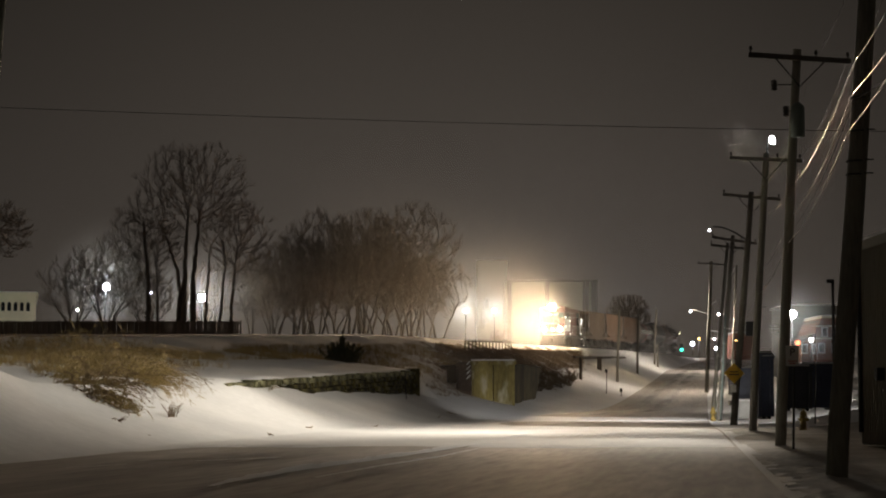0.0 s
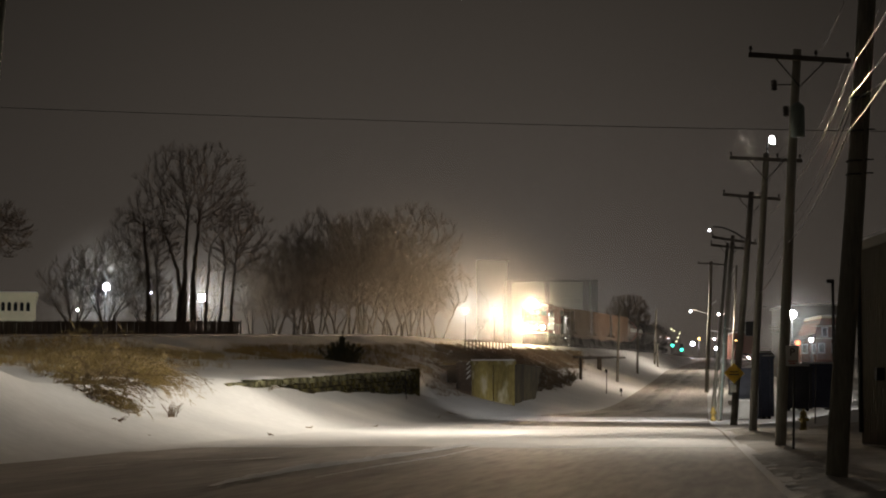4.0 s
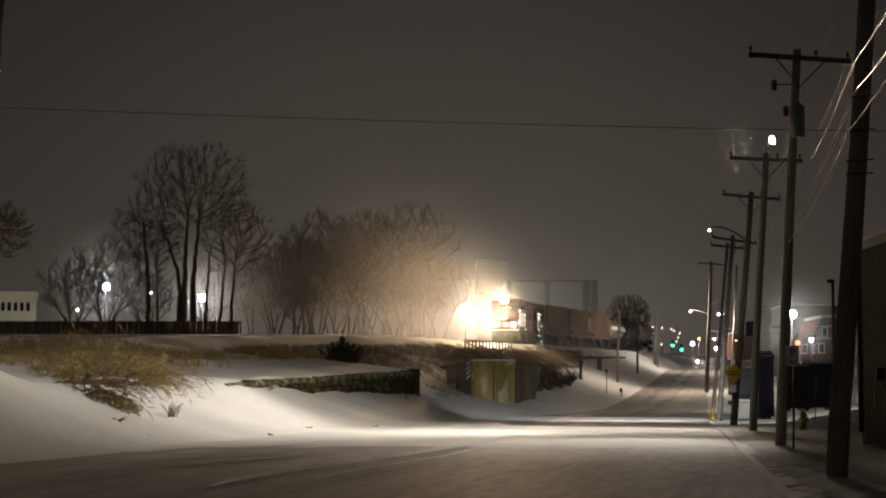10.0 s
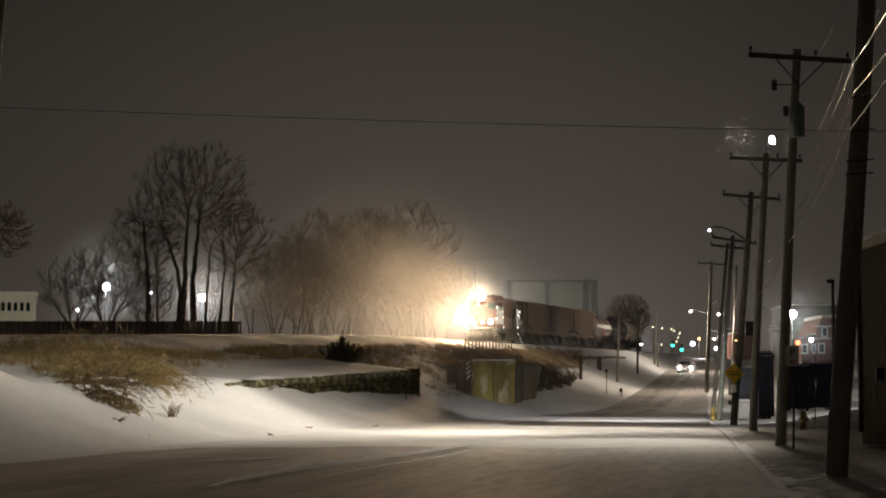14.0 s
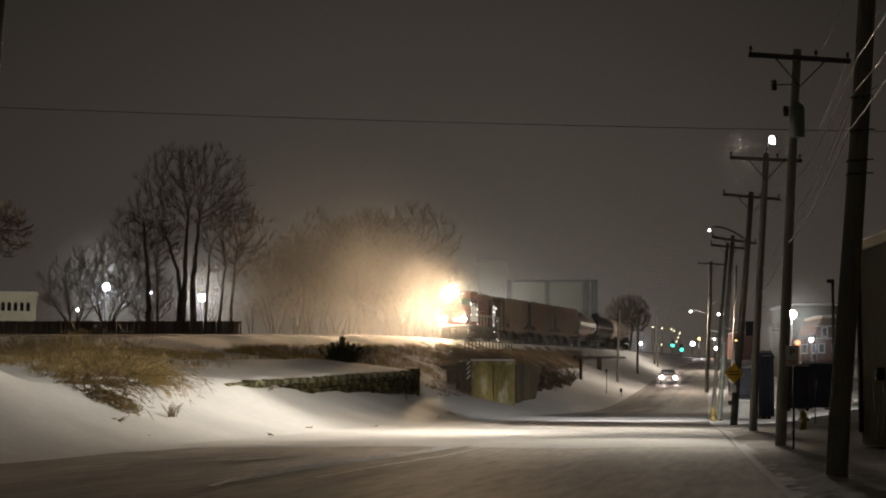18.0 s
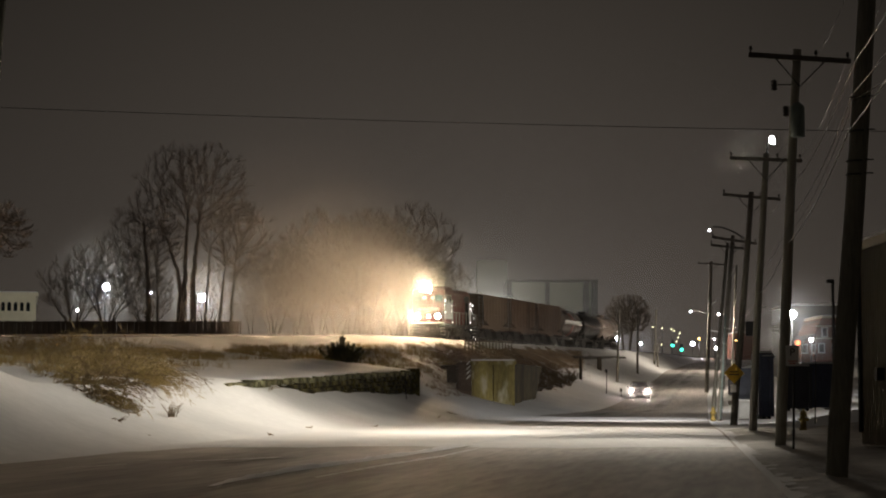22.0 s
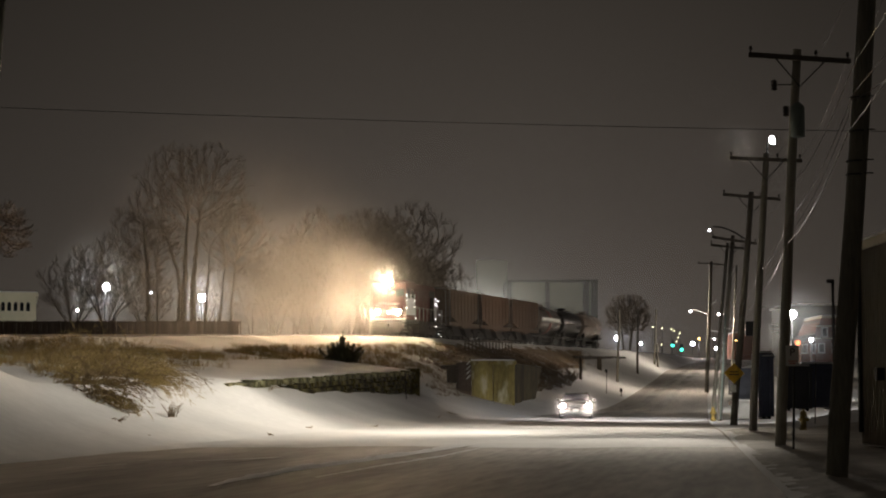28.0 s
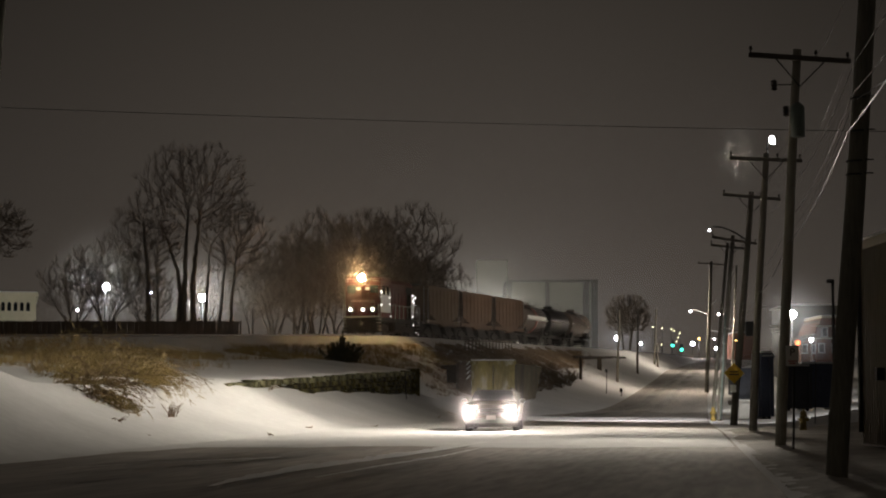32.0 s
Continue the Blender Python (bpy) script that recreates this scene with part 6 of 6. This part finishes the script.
    # step and platform lights
    rg = random.Random(2)
    for c in ((-0.86, 1.50, 3.35), (-0.84, 1.50, 2.9), (-0.88, 1.50, 2.3), (-3.0, 1.50, 2.95), (-3.02, 1.50, 2.45), (-3.3, 1.5, 1.5), (-9.5, 1.42, 3.35), (-9.55, 1.42, 2.9), (-10.2, 1.42, 3.2),
              (-9.9, 1.42, 2.75), (-10.05, 1.42, 2.6), (-10.7, 1.42, 2.05), (-9.5, 1.42, 1.6), (-9.6, 1.42, 0.95), (-10.4, 1.42, 0.35), (-11.1, 1.42, 0.15)):
        bm = bmesh.new()
        ball(bm, c, rg.uniform(0.028, 0.06), 1.3, 1, rg.uniform(0.8, 1.7), 8)
        part("step_light", bm, GLOW_STEP, th)
    part("cab_side_panel", boxes(((-2.05, 1.487, 2.6), (2.4, 0.02, 1.7)), bevel=0.005), LOCO_WHITE, th, "pale panel on the cab side")
    part("rear_locker", boxes(((-9.9, 0, 2.35), (0.9, 2.5, 2.2)), bevel=0.05), LOCO_BLACK, th)
    for s in (-1, 1):
        part("locker_panel", boxes(((-9.9, s * 1.262, 2.5), (0.75, 0.02, 1.7)), bevel=0.005), LOCO_WHITE, th, "pale panel lit by the platform lights")
    part("coupler", boxes(((-0.15, 0, 0.85), (0.6, 0.3, 0.3)), ((-12.5, 0, 0.85), (0.6, 0.3, 0.3)), bevel=0.04), DARK_STEEL, th)
    # housings and the lamps in them, on added drums that turn from bright to dim lens
    bm = bmesh.new()
    tube(bm, (-0.80, 0, 4.45), (-0.42, 0, 4.45), 0.44, n=20, caps=False)
    box(bm, (-0.70, 0, 4.02), (0.5, 0.5, 0.25))
    tube(bm, (-0.84, 0, 4.45), (-0.78, 0, 4.45), 0.45, n=20)
    part("headlight_housing", bm, LOCO_BLACK, th)
    lamps = []
    for name, c, r, dim in (("headlight", (-0.58, 0, 4.45), 0.38, GLOW_HEAD_DIM), ("ditch_light", (-0.55, -0.92, 1.95), 0.20, GLOW_DITCH_DIM), ("ditch_light", (-0.55, 0.92, 1.95), 0.20, GLOW_DITCH_DIM)):
        lamp = empty(name)
        lamp.parent = th
        lamp.matrix_basis = Matrix.Translation(c)
        bm = bmesh.new()
        tube(bm, (-0.10, 0, 0), (0.10, 0, 0), r * 0.97, r, n=20)
        rim = r + (0.055 if name == "headlight" else 0.044)
        tube(bm, (-0.012, 0, 0), (0.012, 0, 0), rim, n=24)
        part("turning_drum", bm, LOCO_BLACK, lamp)
        bm = bmesh.new()
        tube(bm, (0.10, 0, 0), (0.12, 0, 0), r * 0.92, r * 0.86, n=20)
        part("bright_lens", bm, GLOW_HEAD if name == "headlight" else GLOW_DITCH, lamp, "glowing bright lens")
        bm = bmesh.new()
        # barrel and inner emitter are added only to throw a narrow beam
        tube(bm, (0.125, 0, 0), (0.50, 0, 0), 0.085, 0.085, n=16, caps=False)
        part("beam_limiter", bm, LOCO_BLACK, lamp)
        bm = bmesh.new()
        rr = 0.070 if name == "headlight" else 0.060
        tube(bm, (0.125, 0, 0), (0.13, 0, 0), rr, rr, n=16)
        part("beam_emitter", bm, GLOW_BEAM, lamp, "added emitter for the narrow beam")
        bm = bmesh.new()
        tube(bm, (-0.12, 0, 0), (-0.10, 0, 0), r * 0.62, r * 0.66, n=20)
        part("dim_lens", bm, dim, lamp, "faintly glowing dim lens")
        if name == "ditch_light":
            bm = bmesh.new()
            tube(bm, (c[0] - 0.2, c[1], c[2]), (c[0] + 0.16, c[1], c[2]), r + 0.05, n=18, caps=False)
            tube(bm, (c[0] - 0.24, c[1], c[2]), (c[0] - 0.19, c[1], c[2]), r + 0.06, n=18)
            tube(bm, (c[0] - 0.05, c[1], 1.35), (c[0] - 0.05, c[1], c[2] - r), 0.05, n=8)
            part("ditch_light_bracket", bm, LOCO_BLACK, th)
        lamps.append((lamp, c))
    bm = bmesh.new()
    ball(bm, (-0.66, 0.05, 1.95), 0.12, 0.5, 1.3, 1, 12)
    part("marker_light", bm, GLOW_STEP, th)
    return th, lamps


def hopper_car(mat, label, L=12.0):
    th = empty("hopper_car", Matrix())
    tagged(th, label, "freight car", "freight cars of the train")
    bm = bmesh.new()
    prism(bm, [(-0.9, 2.0), (-0.4, 4.05), (-0.6, 4.35), (-L + 0.6, 4.35), (-L + 0.4, 4.05), (-L + 0.9, 2.0), (-L / 2 - 0.4, 1.0), (-L / 2 + 0.4, 1.0)], -1.5, 1.5)
    part("body", bm, mat, th)
    part("roof", boxes(((-L / 2, 0, 4.40), (L - 1.2, 2.6, 0.12)), bevel=0.04), mat, th)
    part("brake_gear", boxes(((-L / 2, 0, 0.72), (L - 0.8, 1.5, 0.75)), bevel=0.05), LOCO_BLACK, th)
    part("running_board", boxes(((-L / 2, 0, 4.56), (L - 0.8, 0.7, 0.05))), DARK_STEEL, th)
    part("sill", boxes(((-L / 2, -1.45, 1.35), (L - 0.3, 0.12, 0.30)), ((-L / 2, 1.45, 1.35), (L - 0.3, 0.12, 0.30)), ((-L / 2, 0, 1.2), (L - 0.3, 0.5, 0.3))), mat, th)
    for k in range(9):
        x = -0.7 - k * (L - 1.4) / 8
        for s in (-1, 1):
            part("side_post", boxes(((x, s * 1.50, 2.9), (0.10, 0.07, 2.5))), mat, th)
    for x in (-0.35, -L + 0.35):
        bm = bmesh.new()
        for s in (-1, 1):
            for dx in (0, 0.4):
                tube(bm, (x, s * (1.5 - dx), 1.2), (x, s * (1.5 - dx), 4.4), 0.025, n=5)
            for k in range(9):
                tube(bm, (x, s * 1.5, 1.4 + 0.34 * k), (x, s * 1.1, 1.4 + 0.34 * k), 0.02, n=5)
        part("ladder", bm, LOCO_WHITE, th, "pale end ladder")
    for k in (-1, 1):
        bm = bmesh.new()
        prism(bm, [(-L / 2 + k * 2 - 1.2, 1.2), (-L / 2 + k * 2 + 1.2, 1.2), (-L / 2 + k * 2 + 0.4, 0.4), (-L / 2 + k * 2 - 0.4, 0.4)], -1.2, 1.2)
        part("discharge_bay", bm, LOCO_BLACK, th)
    truck(th, -1.9)
    truck(th, -L + 1.9)
    return th


def tank_car(mat, label, L=12.0, band=False):
    th = empty("tank_car", Matrix())
    tagged(th, label, "freight car", "freight cars of the train")
    bm = bmesh.new()
    prof = [(0.05, 0.35), (0.7, 0.40), (1.15, 0.52), (1.4, 0.75), (1.45, 1.0), (1.45, L - 1.0), (1.4, L - 0.75), (1.15, L - 0.52), (0.7, L - 0.40), (0.05, L - 0.35)]
    lathe(bm, prof, 28)
    bmesh.ops.transform(bm, matrix=Matrix.Translation((0, 0, 2.65)) @ pose(0, 0, 0, 0, -90, 0), verts=bm.verts[:])
    part("tank", bm, mat, th)
    if band:
        bm = bmesh.new()
        lathe(bm, [(1.40, 0), (1.46, 0.0), (1.46, 0.9), (1.40, 0.9)], 28)
        bmesh.ops.transform(bm, matrix=Matrix.Translation((-L / 2 + 0.45, 0, 2.65)) @ pose(0, 0, 0, 0, -90, 0), verts=bm.verts[:])
        part("band", bm, TANK_BAND, th, "rust-red painted band")
    bm = bmesh.new()
    lathe(bm, [(0.5, 0), (0.5, 0.35), (0.4, 0.42)], 16, (-L / 2, 0, 4.05))
    part("manway", bm, mat, th)
    bm = bmesh.new()
    for s in (-1, 1):
        for x in (-L / 2 - 1.1, -L / 2 + 1.1):
            tube(bm, (x, s * 0.9, 3.8), (x, s * 0.9, 4.75), 0.03, n=6)
        tube(bm, (-L / 2 - 1.1, s * 0.9, 4.75), (-L / 2 + 1.1, s * 0.9, 4.75), 0.03, n=6)
    part("platform_railing", bm, DARK_STEEL, th)
    part("platform", boxes(((-L / 2, 0, 4.12), (2.3, 1.9, 0.05))), DARK_STEEL, th)
    part("sill", boxes(((-L / 2, 0, 1.05), (L - 0.2, 0.7, 0.35)), ((-0.8, 0, 1.25), (1.2, 2.7, 0.15)), ((-L + 0.8, 0, 1.25), (1.2, 2.7, 0.15))), LOCO_BLACK, th)
    for x in (-1.7, -L + 1.7):
        bm = bmesh.new()
        box(bm, (x, 0, 1.45), (0.5, 2.3, 0.7), bevel=0.05)
        part("saddle", bm, LOCO_BLACK, th)
    # on the banded tank, white rail and bar imitate a lamp's reflection
    for s in (-1, 1):
        part("side_rail", tubes(((-0.9, s * 1.48, 2.62), (-L + 0.9, s * 1.48, 2.62), 0.075), n=8), SIGN_WHITE if band else TANK, th, "grab rail on the tank, white where it stands for a highlight")
        if band:
            part("highlight_bar", boxes(((-L / 2, s * 1.455, 2.85), (L - 2.4, 0.05, 0.34)), bevel=0.02), SIGN_WHITE, th, "white bar standing in for the tank's highlight")
    truck(th, -1.7)
    truck(th, -L + 1.7)
    return th


LOCO, LAMPS = locomotive()
CARS = [(hopper_car(HOPPER, "tan grey covered hopper car behind the locomotive", 10.4), 13.3),
        (hopper_car(HOPPER_DARK, "dark brown hopper car in the train", 11.6), 23.9),
        (hopper_car(HOPPER_DARK, "dark brown hopper car in the train", 12.3), 35.7),
        (tank_car(TANK, "pale grey tank car with a rust-red band", 11.0, True), 48.4),
        (tank_car(TANK_BLACK, "black tank car in the train", 11.0), 59.7),
        (tank_car(TANK, "pale grey tank car at the end of the train", 11.6), 71.0)]


# ------------------------------------------------------------------ the oncoming car
def sedan():
    """An approaching pickup or utility car; front at y = 0 facing -y, z = 0 at the road."""
    th = empty("car", Matrix())
    tagged(th, "tan sport utility car driving towards the camera with headlights on", "car")
    bm = bmesh.new()
    prism(bm, [(0.0, 0.30), (0.02, 0.74), (0.10, 0.88), (1.15, 0.96), (1.25, 0.98), (4.5, 1.0), (4.6, 0.85), (4.6, 0.30)], -0.90, 0.90)
    bmesh.ops.transform(bm, matrix=pose(0, 0, 0, 0, 0, 90), verts=bm.verts[:])
    bmesh.ops.bevel(bm, geom=bm.edges[:], offset=0.05, segments=2, affect="EDGES")
    part("body", bm, CAR_PAINT, th)
    bm = bmesh.new()
    lo, hi = [], []
    for x, y in ((-0.82, 1.15), (0.82, 1.15), (0.86, 4.3), (-0.86, 4.3)):
        lo.append(bm.verts.new((x, y, 0.96)))
    for x, y in ((-0.64, 1.85), (0.64, 1.85), (0.68, 3.9), (-0.68, 3.9)):
        hi.append(bm.verts.new((x, y, 1.40)))
    bm.faces.new(lo[::-1])
    bm.faces.new(hi)
    for i in range(4):
        bm.faces.new((lo[i], lo[(i + 1) % 4], hi[(i + 1) % 4], hi[i]))
    bmesh.ops.bevel(bm, geom=bm.edges[:], offset=0.05, segments=2, affect="EDGES")
    part("cabin", bm, CAR_PAINT, th)
    bm = bmesh.new()
    vs = [bm.verts.new(v) for v in ((-0.72, 1.23, 1.01), (0.72, 1.23, 1.01), (0.60, 1.77, 1.36), (-0.60, 1.77, 1.36))]
    bm.faces.new(vs)
    bmesh.ops.translate(bm, vec=(0, -0.03, 0.02), verts=vs)
    r = bmesh.ops.extrude_face_region(bm, geom=bm.faces[:])
    bmesh.ops.translate(bm, vec=(0, 0.03, -0.02), verts=[v for v in r["geom"] if isinstance(v, bmesh.types.BMVert)])
    part("windshield", bm, DARK_GLASS, th)
    part("roof_rack", boxes(((-0.58, 2.8, 1.43), (0.04, 1.8, 0.04)), ((0.58, 2.8, 1.43), (0.04, 1.8, 0.04))), DARK_STEEL, th)
    part("grille", boxes(((0, -0.02, 0.66), (0.85, 0.06, 0.22)), bevel=0.02), SIGN_BLACK, th)
    part("grille_bar", boxes(((0, -0.06, 0.66), (0.86, 0.03, 0.03)), ((0, -0.06, 0.77), (0.88, 0.03, 0.03)), bevel=0.005), CHROME, th)
    part("bumper", boxes(((0, -0.08, 0.36), (1.84, 0.22, 0.17)), bevel=0.05), ENAMEL_GREY, th, "dull metal front bumper")
    part("air_dam", boxes(((0, 0.06, 0.22), (1.70, 0.12, 0.16)), bevel=0.03), SIGN_BLACK, th)
    part("number_plate", boxes(((0, -0.20, 0.47), (0.31, 0.02, 0.15)), bevel=0.005), UTILITY_BOX, th, "pale plate with unreadable marks")
    for s in (-1, 1):
        part("mirror", boxes(((s * 1.0, 1.35, 1.02), (0.2, 0.12, 0.15)), bevel=0.03), CAR_PAINT, th)
        hl = part("headlamp", boxes(((s * 0.68, -0.02, 0.70), (0.36, 0.08, 0.24)), bevel=0.03), CHROME, th)
        bm = bmesh.new()
        tube(bm, (s * 0.68, -0.045, 0.70), (s * 0.68, -0.09, 0.70), 0.12, 0.10, n=16)
        part("lamp_lens", bm, GLOW_CAR, hl, "glowing headlamp lens")
        for y in (0.85, 3.65):
            w = empty("wheel")
            w.parent = th
            w.matrix_basis = pose(s * 0.80, y, 0.36)
            bm = bmesh.new()
            lathe(bm, [(0.22, -0.11), (0.34, -0.11), (0.36, -0.07), (0.36, 0.07), (0.34, 0.11), (0.22, 0.11)], 20)
            bmesh.ops.transform(bm, matrix=pose(0, 0, 0, 0, 90, 0), verts=bm.verts[:])
            part("tyre", bm, RUBBER, w)
            bm = bmesh.new()
            lathe(bm, [(0.05, -0.09), (0.23, -0.10), (0.23, 0.10), (0.05, 0.09)], 14)
            bmesh.ops.transform(bm, matrix=pose(0, 0, 0, 0, 90, 0), verts=bm.verts[:])
            part("rim", bm, STEEL, w)
            WHEELS.append((w, (s * 0.80, y, 0.36)))
    return th


WHEELS = []
CAR = sedan()


# ------------------------------------------------------------------ airborne snow and lamp bloom
def veil(name, reach, density, wisp):
    """A round sheet of thin blown snow or of lamp bloom, upright, facing along its own y."""
    bm = bmesh.new()
    bmesh.ops.create_circle(bm, cap_ends=True, segments=40, radius=reach)
    bmesh.ops.transform(bm, matrix=pose(0, 0, 0, 90, 0, 0), verts=bm.verts[:])
    return part(name, bm, snow_bloom_veil(name, density, reach, wisp))


CLOUD = empty("blown_snow", Matrix())
tagged(CLOUD, "wind-blown snow and headlight bloom ahead of the locomotive", "snow", kind="stuff")
# the sheet at 0.3 m imitates the headlights' bloom, the others are blown snow
for d, up, reach, dens in ((0.3, 3.2, 8.0, 0.040), (9.0, 3.4, 13.0, 0.021), (20.0, 2.6, 17.0, 0.028), (33.0, 3.0, 20.0, 0.018)):
    v = veil("snow_bloom_veil", reach, dens, 0.16)
    v.parent = CLOUD
    v.matrix_basis = pose(d, 0, up, 0, 0, 90) @ Matrix.Diagonal((1.0, 1.0, 1.0 if d < 5 else 0.8, 1.0))


for d, side, up, reach, dens in ((-8.0, 3.5, 0.2, 6.0, 0.10), (-22.0, 4.5, 0.2, 7.5, 0.11)):
    v = veil("snow_bloom_veil", reach, dens, 0.35)
    v.parent = CLOUD
    v.matrix_basis = pose(d, side, up, 0, 0, 90) @ Matrix.Diagonal((1.2, 1.0, 0.62, 1.0))


def flakes(n, centre, half, size, seed, label):
    """Snowflakes that the wind draws out into short streaks."""
    rg = random.Random(seed)
    verts, faces = [], []
    for _ in range(n):
        c = Vector((rg.gauss(0, half[0]), rg.gauss(0, half[1]), rg.gauss(0, half[2])))
        s = size * rg.uniform(0.5, 1.3)
        u = Vector((rg.uniform(0.3, 1.0), rg.uniform(-0.3, 0.3), rg.uniform(-0.7, 0.3))).normalized() * s * rg.uniform(3, 8)
        w = Vector((rg.uniform(-1, 1), rg.uniform(-1, 1), rg.uniform(-1, 1))).cross(u).normalized() * s
        v = w.cross(u).normalized() * s
        k = len(verts)
        verts += [c - u, c + w, c - w * 0.6 + v, c - w * 0.6 - v, c + u]
        faces += [(k, k + 1, k + 2), (k, k + 2, k + 3), (k, k + 3, k + 1), (k + 4, k + 2, k + 1), (k + 4, k + 3, k + 2), (k + 4, k + 1, k + 3)]
    ob = mesh_of("snowflakes", verts, faces, snow_bloom_veil("drawn_out_flake", 0.32, 60.0, 2.0))
    ob.matrix_basis = Matrix.Translation(centre)
    return tagged(ob, label, "snowflakes", kind="stuff")


HAZE = veil("snow_haze", 42.0, 0.14, 0.03)
tagged(HAZE, "thin veil of falling snow over the far end of the street", "snow", kind="stuff")
HAZE.matrix_basis = Matrix.Translation((16.9, 268.0, 17.85)) @ Matrix.Diagonal((3.3, 1.0, 1.12, 1.0))
GROVE_HAZE = veil("snow_haze", 15.0, 0.015, 0.05)
tagged(GROVE_HAZE, "thin veil of falling snow before the grove", "snow", kind="stuff")
GROVE_HAZE.matrix_basis = Matrix.Translation((-5.644, 162.0, 11.0))
# sheet added ahead of the locomotive's start, to enlarge its headlight bloom
TRACK_BLOOM = veil("snow_haze", 17.0, 0.016, 0.05)
tagged(TRACK_BLOOM, "thin sheet over the track that swells the headlight bloom", "snow", kind="stuff")
TRACK_BLOOM.matrix_basis = Matrix.Translation((track_x(199.0), 199.0, 9.5))
drift = veil("snow_haze", 3.4, 0.08, 0.30)
tagged(drift, "thin powder snow blowing over the railway slope", "snow", kind="stuff")
drift.matrix_basis = Matrix.Translation((-1.2, 106.0, 2.7)) @ Matrix.Diagonal((1.3, 1.0, 0.7, 1.0))
# sheets added before the car's headlamps to imitate their bloom
CAR_BLOOM = empty("powder_snow", Matrix())
tagged(CAR_BLOOM, "thin sheets standing in for the headlamps' bloom", "snow", kind="stuff")
for x, y, reach, dens in ((-0.68, -0.30, 0.95, 0.10), (0.68, -0.32, 0.95, 0.10), (0.0, -0.45, 2.8, 0.025)):
    v = veil("snow_bloom_veil", reach, dens, 0.8)
    v.parent = CAR_BLOOM
    v.matrix_basis = pose(x, y, 0.72)


SWIRL = flakes(300, (LAMP_A[0] - 0.7, LAMP_A[1] - 0.2, LAMP_A[2] - 0.15), (0.45, 0.6, 0.36), 0.0048, 5, "snowflakes swirling in the street lamp's light")


# ------------------------------------------------------------------ what moves
TRAIN_AT = [(0, 208.6), (3, 202.6), (6, 196.3), (8, 192.1), (13, 181.5), (17, 172.2), (20, 165.8), (25, 156.2), (28, 151.0), (31, 146.1), (32, 144.6)]
CAR_AT = [(0, 52.0, 305.0), (6, 44.5, 284.0), (9, 38.4, 267.0), (13, 31.0, 233.0), (19, 21.4, 180.0), (23, 15.1, 149.0), (28, 7.2, 100.5), (32, 1.62, 62.0)]


def on_track(y, back):
    """The pose of a car whose front is back metres behind the train's front, which is at depth y."""
    y = y + back * 0.9597
    p, q = along(y, 0, 0.16), along(y + 10.0, 0, 0.16)
    d = (p - q).normalized()
    return Matrix.Translation(p) @ d.to_track_quat("X", "Z").to_matrix().to_4x4()


def motions():
    for ob, back in [(LOCO, 0.0), (CLOUD, 0.0)] + CARS:
        walk(ob, [(t, on_track(y, back)) for t, y in TRAIN_AT])
    for k, (lamp, c) in enumerate(LAMPS):
        s = 31.35 if k else 31.5
        rows = [(0, 0), (s, 0), (s + 0.1, 70), (s + 0.2, 140), (s + 0.25, 180), (32.2, 180)]
        walk(lamp, [(t, pose(*c, 0, 0, a)) for t, a in rows])
    rows = []
    for k, (t, x, y) in enumerate(CAR_AT):
        a, b = CAR_AT[max(0, k - 1)], CAR_AT[min(len(CAR_AT) - 1, k + 1)]
        turn = math.degrees(math.atan2(b[2] - a[2], b[1] - a[1])) + 90
        slope = math.degrees(math.atan((road_z(y + 2) - road_z(y - 2)) / 4))
        rows.append((t, pose(x, y, road_z(y) + 0.02) @ pose(0, 0, 0, 0, 0, turn * 0.55) @ pose(0, 0, 0, slope, 0, 0)))
    walk(CAR, rows)
    walk(CAR_BLOOM, rows)
    for w, c in WHEELS:
        walk(w, [(t, pose(*c, -(t * 75.0), 0, 0)) for t in [i * 1.0 for i in range(33)]])
    walk(SWIRL, [(t, SWIRL.matrix_basis.copy() @ pose(0.25 * math.sin(t * 1.7), 0.1 * math.cos(t), 0.2 * math.cos(t * 1.3), 0, t * 80.0, 0)) for t in [i * 1.0 for i in range(33)]])


motions()
